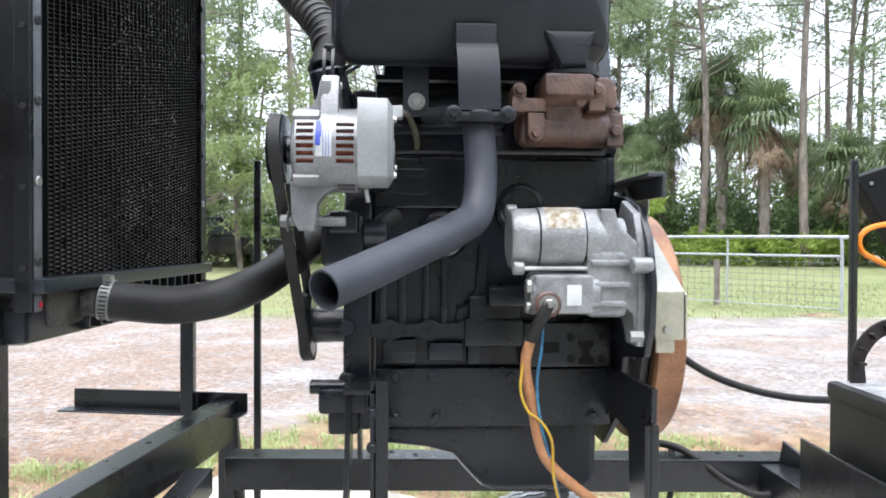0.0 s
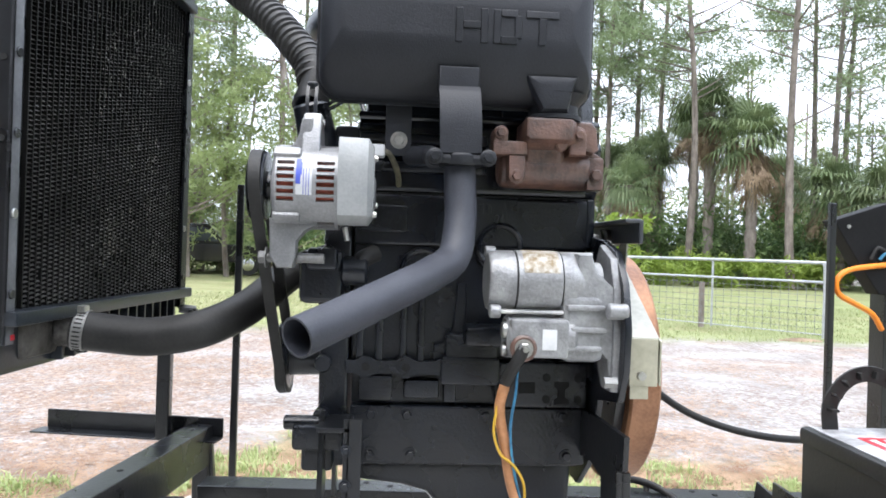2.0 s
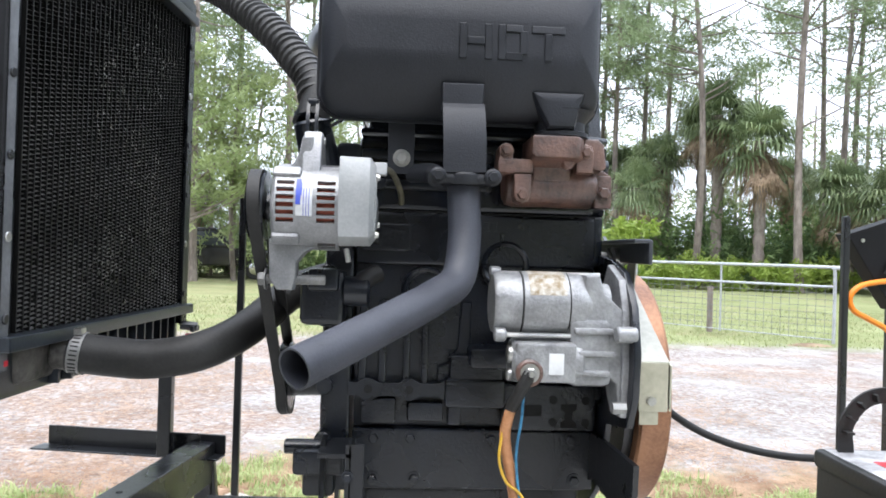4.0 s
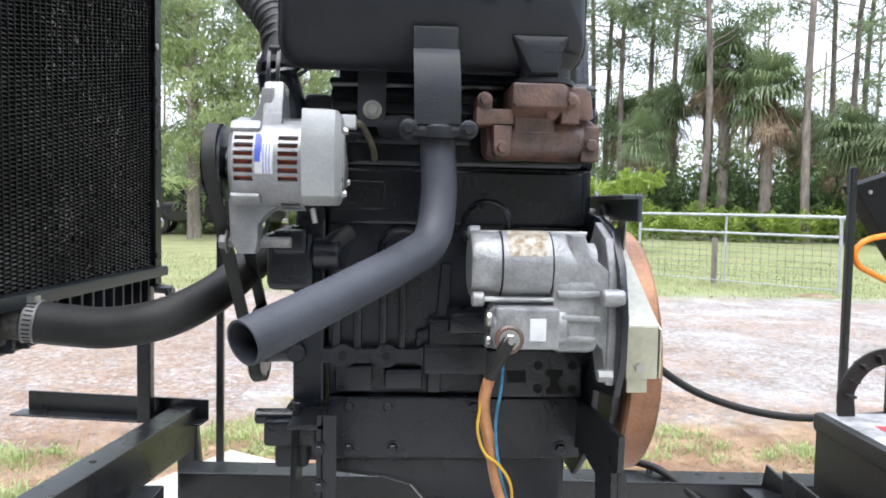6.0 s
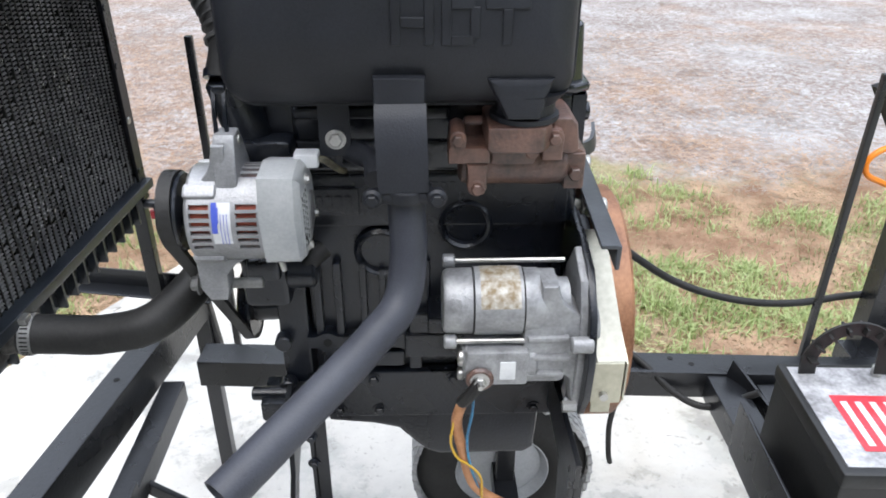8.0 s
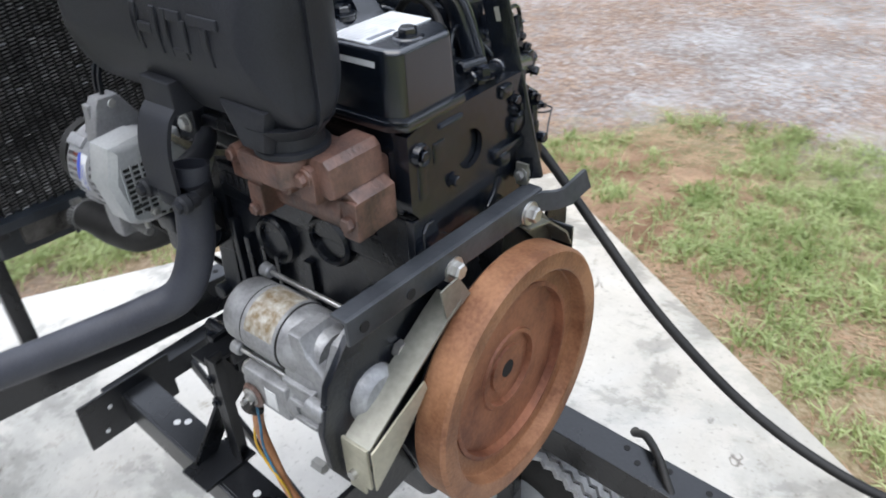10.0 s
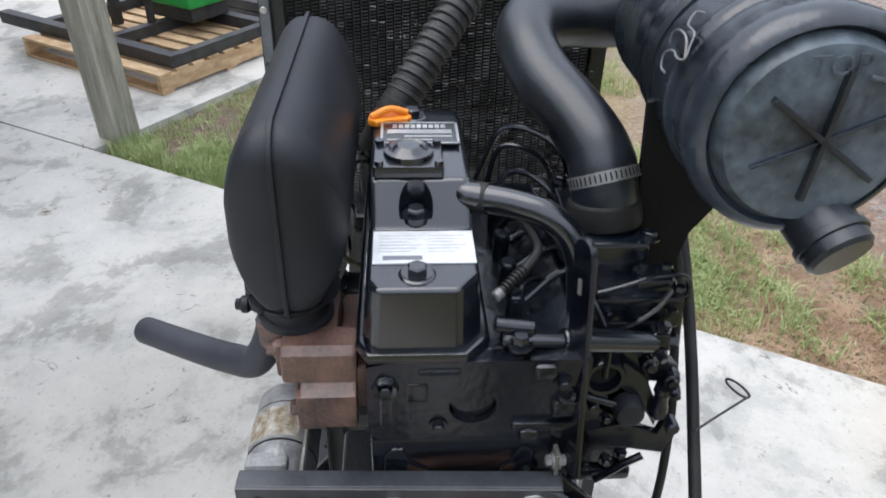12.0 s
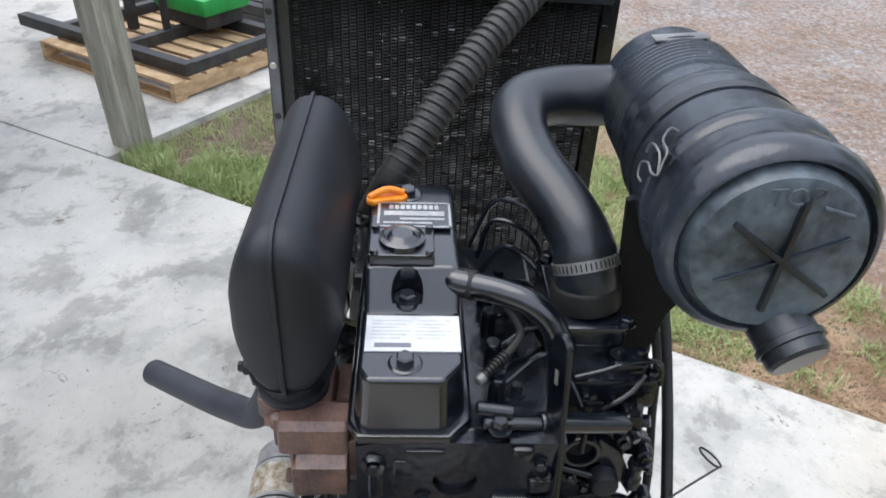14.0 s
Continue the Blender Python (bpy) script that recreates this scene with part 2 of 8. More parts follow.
def ground_material():
    """Lawn, a sandy track that runs along x, and drifts of reddish pine straw between."""
    m = bpy.data.materials.new("lawn_and_sand")
    m.use_nodes = True
    n, l = m.node_tree.nodes, m.node_tree.links
    s = n["Principled BSDF"]
    tc = n.new("ShaderNodeTexCoord")
    sep = n.new("ShaderNodeSeparateXYZ")
    l.new(tc.outputs["Object"], sep.inputs[0])

    def noise(scale, detail=5, rough=0.6):
        t = n.new("ShaderNodeTexNoise")
        t.inputs["Scale"].default_value, t.inputs["Detail"].default_value, t.inputs["Roughness"].default_value = scale, detail, rough
        l.new(tc.outputs["Object"], t.inputs[0])
        return t.outputs[0]

    def math(op, a, b, clamp=False):
        t = n.new("ShaderNodeMath")
        t.operation, t.use_clamp = op, clamp
        for i, v in enumerate((a, b)):
            if isinstance(v, (int, float)):
                t.inputs[i].default_value = v
            else:
                l.new(v, t.inputs[i])
        return t.outputs[0]

    def ramp(v, stops):
        t = n.new("ShaderNodeValToRGB")
        e = t.color_ramp.elements
        while len(e) < len(stops):
            e.new(0.5)
        for k, (p, c) in zip(e, stops):
            k.position, k.color = p, (*c, 1)
        l.new(v, t.inputs[0])
        return t.outputs[0]

    def mix(f, a, b):
        t = n.new("ShaderNodeMixRGB")
        l.new(f, t.inputs[0])
        l.new(a, t.inputs[1])
        l.new(b, t.inputs[2])
        return t.outputs[0]

    def step(v, lo, hi):
        t = n.new("ShaderNodeMapRange")
        t.interpolation_type = "SMOOTHSTEP"
        l.new(v, t.inputs[0])
        t.inputs[1].default_value, t.inputs[2].default_value = lo, hi
        return t.outputs[0]

    wob = math("MULTIPLY", math("SUBTRACT", noise(0.55), 0.5), 1.6)
    fray = math("MULTIPLY", math("SUBTRACT", noise(5.0, 6, 0.7), 0.5), 1.5)
    y = math("ADD", math("ADD", sep.outputs[1], wob), fray)
    left = step(math("MULTIPLY", sep.outputs[0], -1.0), 0.2, 1.6)        # the track widens towards -x
    near = math("SUBTRACT", math("SUBTRACT", 2.95, math("MULTIPLY", left, 1.35)), math("MULTIPLY", step(sep.outputs[0], 0.6, 1.8), 0.80))
    track = math("MULTIPLY", step(math("SUBTRACT", y, near), -0.30, 0.30), step(math("SUBTRACT", 7.9, y), -0.6, 0.6))
    far = math("MULTIPLY", math("MULTIPLY", step(math("SUBTRACT", y, 33.0), -0.6, 0.6), step(math("SUBTRACT", 46.0, y), -1.0, 1.0)), step(sep.outputs[0], 4.0, 9.0))
    track = math("MAXIMUM", track, far)
    grass = ramp(math("ADD", math("MULTIPLY", noise(28, 4), 0.5), math("MULTIPLY", noise(0.9, 4), 0.5)), [(0.32, (0.135, 0.150, 0.062)), (0.5, (0.220, 0.245, 0.115)), (0.68, (0.310, 0.330, 0.175))])
    sand = ramp(math("ADD", math("MULTIPLY", noise(16, 6, 0.7), 0.45), math("MULTIPLY", noise(1.9, 5), 0.55)), [(0.33, (0.165, 0.130, 0.112)), (0.43, (0.245, 0.222, 0.207)), (0.52, (0.335, 0.322, 0.315)), (0.64, (0.46, 0.455, 0.45))])
    straw = ramp(noise(45, 5, 0.75), [(0.30, (0.13, 0.075, 0.05)), (0.50, (0.33, 0.215, 0.15)), (0.72, (0.54, 0.43, 0.34))])
    litter = ramp(noise(38, 4, 0.8), [(0.36, (0.10, 0.066, 0.05)), (0.60, (0.25, 0.175, 0.135))])
    soil = ramp(noise(22, 5, 0.7), [(0.34, (0.085, 0.060, 0.048)), (0.62, (0.215, 0.165, 0.135))])
    drift = math("MULTIPLY", step(math("ADD", noise(0.8, 4), math("MULTIPLY", left, 0.13)), 0.50, 0.62), step(noise(7, 6, 0.7), 0.34, 0.58))
    base = mix(track, grass, sand)
    base = mix(math("MULTIPLY", drift, math("ADD", 0.25, math("MULTIPLY", track, 0.35))), base, straw)
    # dark needle litter and pale sand fleck the track
    fleck = math("MULTIPLY", step(noise(30, 4, 0.8), 0.47, 0.55), step(math("ADD", noise(1.1, 4), math("MULTIPLY", left, 0.12)), 0.30, 0.58))
    base = mix(math("MULTIPLY", math("MULTIPLY", fleck, track), 0.72), base, litter)
    base = mix(math("MULTIPLY", math("MULTIPLY", step(noise(24, 4, 0.8), 0.53, 0.62), track), 0.55), base, ramp(noise(60), [(0.3, (0.44, 0.43, 0.42)), (0.7, (0.59, 0.585, 0.58))]))
    # beaten straw and bare soil beside the slab, broken by tufts
    strip = math("MULTIPLY", math("MULTIPLY", step(math("SUBTRACT", near, y), -0.5, 0.2), step(noise(3.6, 6, 0.7), 0.28, 0.44)), math("MULTIPLY", step(math("SUBTRACT", 4.6, math("ABSOLUTE", math("SUBTRACT", sep.outputs[0], 0.6), 0.0)), -0.6, 0.8), step(math("ADD", sep.outputs[1], 2.2), -0.5, 0.5)))
    base = mix(math("MULTIPLY", strip, math("ADD", 0.30, math("MULTIPLY", step(math("SUBTRACT", 2.2, y), -0.5, 0.5), 0.38))), base, straw)
    # bare soil in the corner between the two slabs
    bare = math("MULTIPLY", step(math("SUBTRACT", -1.3, sep.outputs[0]), -0.4, 0.3), step(math("SUBTRACT", 0.5, y), -0.5, 0.5))
    base = mix(math("MULTIPLY", bare, 0.85), base, soil)
    l.new(base, s.inputs["Base Color"])
    s.inputs["Roughness"].default_value = 0.95
    s.inputs["Specular IOR Level"].default_value = 0.15
    bp = n.new("ShaderNodeBump")
    bp.inputs["Strength"].default_value, bp.inputs["Distance"].default_value = 0.8, 0.02
    l.new(math("ADD", noise(40, 5, 0.7), noise(12, 4)), bp.inputs["Height"])
    l.new(bp.outputs[0], s.inputs["Normal"])
    return m


def concrete_material():
    """Smooth grey concrete with darker damp blotches, pale scuffs, a few stains and painted shade beside the engine."""
    m = bpy.data.materials.new("stained_concrete")
    m.use_nodes = True
    n, l = m.node_tree.nodes, m.node_tree.links
    s = n["Principled BSDF"]
    tc = n.new("ShaderNodeTexCoord")

    def noise(scale, detail=6, rough=0.6, dist=0.0):
        t = n.new("ShaderNodeTexNoise")
        t.inputs["Scale"].default_value, t.inputs["Detail"].default_value = scale, detail
        t.inputs["Roughness"].default_value, t.inputs["Distortion"].default_value = rough, dist
        l.new(tc.outputs["Object"], t.inputs[0])
        return t.outputs[0]

    def ramp(v, stops):
        t = n.new("ShaderNodeValToRGB")
        e = t.color_ramp.elements
        while len(e) < len(stops):
            e.new(0.5)
        for k, (p, c) in zip(e, stops):
            k.position, k.color = p, (c[0], c[1], c[2], 1)
        l.new(v, t.inputs[0])
        return t.outputs[0]

    def mul(a, b, f=1.0):
        t = n.new("ShaderNodeMixRGB")
        t.blend_type = "MULTIPLY"
        t.inputs[0].default_value = f
        l.new(a, t.inputs[1])
        l.new(b, t.inputs[2])
        return t.outputs[0]

    base = ramp(noise(1.5, 12, 0.70, 0.15), [(0.34, (0.385, 0.39, 0.385)), (0.445, (0.455, 0.46, 0.45)), (0.475, (0.515, 0.512, 0.50)), (0.58, (0.57, 0.567, 0.55)), (0.70, (0.63, 0.626, 0.61))])
    blot = ramp(noise(2.9, 12, 0.68, 0.25), [(0.36, (0.64, 0.64, 0.635)), (0.435, (0.74, 0.74, 0.735)), (0.462, (0.94, 0.94, 0.935)), (0.50, (1, 1, 1))])
    stain = ramp(noise(2.1, 8, 0.72, 1.2), [(0.305, (0.26, 0.215, 0.17)), (0.345, (0.70, 0.67, 0.63)), (0.375, (1, 1, 1))])
    speck = ramp(noise(55, 3, 0.6), [(0.28, (0.66, 0.65, 0.63)), (0.40, (1, 1, 1))])
    crack = ramp(noise(2.3, 4, 0.6, 0.6), [(0.492, (1, 1, 1)), (0.5, (0.35, 0.33, 0.31)), (0.508, (1, 1, 1))])
    gate = ramp(noise(4.5, 5, 0.7), [(0.36, (0, 0, 0)), (0.42, (1, 1, 1))])
    most = n.new("ShaderNodeMixRGB")
    most.blend_type = "LIGHTEN"
    most.inputs[0].default_value = 1.0
    l.new(crack, most.inputs[1])
    l.new(gate, most.inputs[2])
    far = n.new("ShaderNodeVectorMath")          # the engine's soft contact shadow, painted into the slab colour
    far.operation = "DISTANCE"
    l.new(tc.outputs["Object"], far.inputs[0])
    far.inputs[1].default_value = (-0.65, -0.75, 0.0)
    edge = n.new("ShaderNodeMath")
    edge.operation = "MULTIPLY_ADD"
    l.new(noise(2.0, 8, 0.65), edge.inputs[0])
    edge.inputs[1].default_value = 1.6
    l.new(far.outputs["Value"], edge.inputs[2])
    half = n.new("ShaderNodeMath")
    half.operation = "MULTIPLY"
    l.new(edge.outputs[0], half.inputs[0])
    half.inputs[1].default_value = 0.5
    # shade multiplied into the colour, fading out from that point
    painted_shade = ramp(half.outputs[0], [(0.55, (0.68, 0.68, 0.67)), (0.78, (0.86, 0.86, 0.855)), (0.92, (1, 1, 1))])
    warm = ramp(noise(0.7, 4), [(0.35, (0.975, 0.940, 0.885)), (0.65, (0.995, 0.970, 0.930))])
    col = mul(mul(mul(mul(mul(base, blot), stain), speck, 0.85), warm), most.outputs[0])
    col = mul(col, painted_shade)
    run = n.new("ShaderNodeVectorMath")          # tan dust washed in from the verge
    run.operation = "DOT_PRODUCT"
    l.new(tc.outputs["Object"], run.inputs[0])
    run.inputs[1].default_value = (-0.553, -0.833, 0.0)
    dust = n.new("ShaderNodeMath")
    dust.operation = "MULTIPLY_ADD"
    l.new(noise(1.7, 8, 0.68, 0.4), dust.inputs[0])
    dust.inputs[1].default_value = -1.5
    l.new(run.outputs["Value"], dust.inputs[2])
    span = n.new("ShaderNodeMapRange")
    l.new(dust.outputs[0], span.inputs[0])
    span.inputs[1].default_value, span.inputs[2].default_value = -2.2, -1.0
    col = mul(col, ramp(span.outputs[0], [(0.0, (0.86, 0.81, 0.73)), (0.45, (0.93, 0.905, 0.86)), (0.62, (0.975, 0.97, 0.955)), (1.0, (1, 1, 1))]))
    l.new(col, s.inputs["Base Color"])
    r = n.new("ShaderNodeMapRange")
    r.inputs[3].default_value, r.inputs[4].default_value = 0.5, 0.85
    l.new(noise(3.4, 4), r.inputs[0])
    l.new(r.outputs[0], s.inputs["Roughness"])
    bp = n.new("ShaderNodeBump")
    bp.inputs["Strength"].default_value, bp.inputs["Distance"].default_value = 0.25, 0.004
    l.new(noise(90, 4), bp.inputs["Height"])
    l.new(bp.outputs[0], s.inputs["Normal"])
    return m


GROUND = ground_material()
CONCRETE = concrete_material()

# ---- builders ----
def thing(name, label, category, at=(0, 0, 0), group="", kind=""):
    e = new(name)
    e.location = at
    return tagged(e, label, category, group, kind)


def finish(bm, name, material, off=Vector(), sharp=0.6):
    bmesh.ops.translate(bm, vec=-Vector(off), verts=bm.verts)
    bmesh.ops.recalc_face_normals(bm, faces=bm.faces)
    for f in bm.faces:
        f.smooth = True
    for e in bm.edges:
        if len(e.link_faces) == 2 and e.calc_face_angle(0) > sharp:
            e.smooth = False
    # large faces stay flat and bevels carry the turn of the light
    bm.normal_update()
    limit = math.cos(sharp)
    around = {v: [(f.normal.copy(), f.calc_area()) for f in v.link_faces] for v in bm.verts}
    normals = []
    for f in bm.faces:
        for v in f.verts:
            n = Vector()
            for m, area in around[v]:
                if m.dot(f.normal) > limit:
                    n += m * area
            normals.append(n.normalized() if n.length > 1e-12 else f.normal.copy())
    me = bpy.data.meshes.new(name)
    bm.to_mesh(me)
    bm.free()
    me.normals_split_custom_set(normals)
    me.materials.append(material)
    return me


def part(name, bm, material, parent, label=""):
    """Links a bmesh drawn in world coordinates as one mesh under a thing or a part."""
    root = parent
    while root.parent:
        root = root.parent
    ob = new(name, finish(bm, name, material, root.location))
    ob.parent = parent
    return tagged(ob, label)


def single(name, bm, material, label, category, at=(0, 0, 0), group="", kind=""):
    ob = new(name, finish(bm, name, material, at))
    ob.location = at
    return tagged(ob, label, category, group, kind)


def B():
    return bmesh.new()


def box(bm, lo, hi, bevel=0.0, m=None, seg=2):
    lo, hi = Vector(lo), Vector(hi)
    r = bmesh.ops.create_cube(bm, size=1.0)
    vs = r["verts"]
    for v in vs:
        v.co = Vector((lo[i] + (v.co[i] + 0.5) * (hi[i] - lo[i]) for i in range(3)))
    if m is not None:
        bmesh.ops.transform(bm, matrix=m, verts=vs)
    if bevel:
        es = list({e for v in vs for e in v.link_edges})
        bmesh.ops.bevel(bm, geom=es, offset=bevel, segments=seg, affect="EDGES", profile=0.5)
    return bm


def axes_to(p0, p1):
    d = Vector(p1) - Vector(p0)
    return Matrix.Translation(p0) @ d.to_track_quat("Z", "Y").to_matrix().to_4x4(), d.length


def lathe(bm, p0, p1, profile, seg=24, cap=True):
    """Turns a profile of (distance along, radius) about the line p0 to p1; distances are in metres from p0."""
    m, _ = axes_to(p0, p1)
    rings = []
    for h, r in profile:
        rings.append([bm.verts.new(m @ Vector((r * math.cos(2 * math.pi * k / seg), r * math.sin(2 * math.pi * k / seg), h))) for k in range(seg)])
    for a, b in zip(rings, rings[1:]):
        for k in range(seg):
            bm.faces.new((a[k], a[(k + 1) % seg], b[(k + 1) % seg], b[k]))
    if cap:
        bm.faces.new(list(reversed(rings[0])))
        bm.faces.new(rings[-1])
    return bm


def cyl(bm, p0, p1, r, seg=20, bevel=0.0, r1=None):
    L = (Vector(p1) - Vector(p0)).length
    r1 = r if r1 is None else r1
    b = min(bevel, L * 0.45)
    prof = [(0, r - b), (b, r), (L - b, r1), (L, r1 - b)] if b else [(0, r), (L, r1)]
    return lathe(bm, p0, p1, prof, seg)


def spline(pts, n=8):
    """Points of a smooth line through pts."""
    p = [Vector(q) for q in pts]
    p = [p[0] * 2 - p[1]] + p + [p[-1] * 2 - p[-2]]
    out = []
    for i in range(1, len(p) - 2):
        a, b, c, d = p[i - 1:i + 3]
        for k in range(n):
            t = k / n
            out.append(0.5 * (2 * b + (c - a) * t + (2 * a - 5 * b + 4 * c - d) * t * t + (3 * b - a - 3 * c + d) * t ** 3))
    out.append(p[-2])
    return out


def tube(bm, pts, r, seg=14, n=8, smooth=True, hollow=0.0, rings=None, flat=None):
    """Sweeps a round section along pts. rings: (pitch, depth) of a ribbed hose; hollow: wall thickness of open ends; flat: (width, thick) of a strap."""
    line = spline(pts, n) if smooth else [Vector(q) for q in pts]
    if rings:
        dense = []
        for a, b in zip(line, line[1:]):
            k = max(1, round((b - a).length / (rings[0] / 6)))
            dense += [a.lerp(b, i / k) for i in range(k)]
        line = dense + [line[-1]]
    d0 = (line[1] - line[0]).normalized()
    up = Vector((0, 0, 1)) if abs(d0.z) < 0.9 else Vector((0, 1, 0))
    x = d0.cross(up).normalized()
    run, prev, loops = 0.0, line[0], []
    for i, q in enumerate(line):
        d = (line[min(i + 1, len(line) - 1)] - line[max(i - 1, 0)]).normalized()
        x = (x - d * x.dot(d)).normalized()
        y = d.cross(x)
        run += (q - prev).length
        prev = q
        rad = r if not callable(r) else r(i / (len(line) - 1))
        if rings:
            rad *= 1 + rings[1] * (1 if (run / rings[0]) % 1 < 0.45 else -1)
        if flat:
            sec = [(-flat[0] / 2, -flat[1] / 2), (flat[0] / 2, -flat[1] / 2), (flat[0] / 2, flat[1] / 2), (-flat[0] / 2, flat[1] / 2)]
            loops.append([bm.verts.new(q + x * u + y * v) for u, v in sec])
        else:
            loops.append([bm.verts.new(q + (x * math.cos(2 * math.pi * k / seg) + y * math.sin(2 * math.pi * k / seg)) * rad) for k in range(seg)])
    s = len(loops[0])
    for a, b in zip(loops, loops[1:]):
        for k in range(s):
            bm.faces.new((a[k], a[(k + 1) % s], b[(k + 1) % s], b[k]))
    if hollow and not flat:
        for end, lp, sgn in ((0, loops[0], 1), (-1, loops[-1], -1)):
            c = line[end]
            dd = (line[1] - line[0]).normalized() if end == 0 else (line[-1] - line[-2]).normalized()
            inner = [bm.verts.new(c + (v.co - c) * (1 - hollow / (v.co - c).length)) for v in lp]
            deep = [bm.verts.new(v.co + dd * sgn * 0.05) for v in inner]
            for k in range(s):
                bm.faces.new((lp[k], lp[(k + 1) % s], inner[(k + 1) % s], inner[k]))
                bm.faces.new((inner[k], inner[(k + 1) % s], deep[(k + 1) % s], deep[k]))
            bm.faces.new(deep)
    else:
        bm.faces.new(list(reversed(loops[0])))
        bm.faces.new(loops[-1])
    return bm


def plate(bm, outline, thick, m=None, bevel=0.0):
    """A flat outline of (u, v) thickened along its own normal; m places it (u, v, n)."""
    lo = [bm.verts.new((u, v, 0)) for u, v in outline]
    hi = [bm.verts.new((u, v, thick)) for u, v in outline]
    k = len(outline)
    fs = [bm.faces.new(list(reversed(lo))), bm.faces.new(hi)]
    for i in range(k):
        fs.append(bm.faces.new((lo[i], lo[(i + 1) % k], hi[(i + 1) % k], hi[i])))
    if m is not None:
        bmesh.ops.transform(bm, matrix=m, verts=lo + hi)
    if bevel:
        es = list({e for f in fs[:2] for e in f.edges})
        bmesh.ops.bevel(bm, geom=es, offset=bevel, segments=2, affect="EDGES", profile=0.5)
    return bm


# planes in which outlines are drawn: (u, v) = (x, z) thickened towards -y; (y, z) towards +x; (x, y) towards +z
def XZ(y):
    return Matrix(((1, 0, 0, 0), (0, 0, -1, y), (0, 1, 0, 0), (0, 0, 0, 1)))


def YZ(x):
    return Matrix(((0, 0, 1, x), (1, 0, 0, 0), (0, 1, 0, 0), (0, 0, 0, 1)))




def hexbolt(bm, at, way, size=0.010, head=0.007, washer=True):
    """A hex head on a washer; size: half the width of the head."""
    at, way = Vector(at), Vector(way).normalized()
    if washer:
        cyl(bm, at, at + way * 0.002, size * 1.5, 18)
        at = at + way * 0.002
    m, _ = axes_to(at, at + way)
    L = [(0, size), (head * 0.8, size), (head, size * 0.82)]
    return lathe(bm, at, at + way, L, 6)



def text_mesh(body, size, m, depth=0.0006):
    """Lettering with the built-in font as a bmesh, in the plane of m."""
    cu = bpy.data.curves.new("lettering", "FONT")
    cu.body, cu.size, cu.extrude, cu.align_x, cu.align_y = body, size, depth, "CENTER", "CENTER"
    cu.resolution_u = 2
    ob = bpy.data.objects.new("lettering", cu)
    me = ob.to_mesh()
    bm = bmesh.new()
    bm.from_mesh(me)
    ob.to_mesh_clear()
    bpy.data.objects.remove(ob)
    bpy.data.curves.remove(cu)
    bmesh.ops.transform(bm, matrix=m, verts=bm.verts)
    return bm

# ---- ground, slabs, distance ----
U, V = Vector((0.833, -0.553, 0)), Vector((-0.553, -0.833, 0))    # the slab's two edges
CORNER = Vector((-0.636, 1.91, 0))
SPLAY = 0.068         # the slab widens by this much of its length along V


def ground_sheet():
    s = [math.copysign(abs(k / 60) ** 3.2 * 900 + abs(k / 60) * 12, k) for k in range(-60, 61)]
    bm = B()
    grid = [[None] * len(s) for _ in s]
    for i, x in enumerate(s):
        for j, y in enumerate(s):
            z = -0.05
            d = math.hypot(x, y)
            if d < 60:
                z += 0.018 * noise.noise((x * 0.9, y * 0.9, 3)) + 0.012 * noise.noise((x * 3, y * 3, 7))
            grid[i][j] = bm.verts.new((x, y + 3, z))
    for i in range(len(s) - 1):
        for j in range(len(s) - 1):
            bm.faces.new((grid[i][j], grid[i + 1][j], grid[i + 1][j + 1], grid[i][j + 1]))
    return single("ground", bm, GROUND, "patchy lawn with a pale sandy track and pine straw", "ground", kind="structure")


ground_sheet()


def slab(name, outline, label):
    """A concrete slab with a softened arris; outline: (w along U, s along V)."""
    bm = B()
    m = Matrix.Identity(4)
    m.col[0], m.col[1], m.col[3] = (*U, 0), (*(-V), 0), (*(CORNER + Vector((0, 0, -0.14))), 1)
    plate(bm, [(w, -s) for w, s in outline], 0.14, m, 0.006)
    return single(name, bm, CONCRETE, label, "slab", kind="structure")


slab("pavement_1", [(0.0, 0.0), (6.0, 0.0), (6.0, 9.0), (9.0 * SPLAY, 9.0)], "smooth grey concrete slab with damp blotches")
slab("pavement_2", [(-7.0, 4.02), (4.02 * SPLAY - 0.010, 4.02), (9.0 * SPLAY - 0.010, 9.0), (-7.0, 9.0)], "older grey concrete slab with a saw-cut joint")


# the open shed that the slab runs into: a roof on posts and a boarded back wall
def shed_box(name, s0, s1, w0, w1, z0, z1, material, label, category):
    bm = B()
    m = Matrix.Identity(4)
    m.col[0], m.col[1], m.col[3] = (*U, 0), (*(-V), 0), (*CORNER, 1)
    box(bm, (w0, -s1, z0), (w1, -s0, z1), 0.01, m)
    return single(name, bm, material, label, category, kind="structure")


shed_box("roof_1", 3.95, 9.0, -0.05, 9.0, 3.0, 3.06, ROOFSTEEL, "grey steel sheet roof of the open shed", "roof")
shed_box("wall_1", 8.9, 9.0, -0.05, 9.0, 0.0, 3.0, PLANK, "brown boarded back wall of the open shed", "wall")


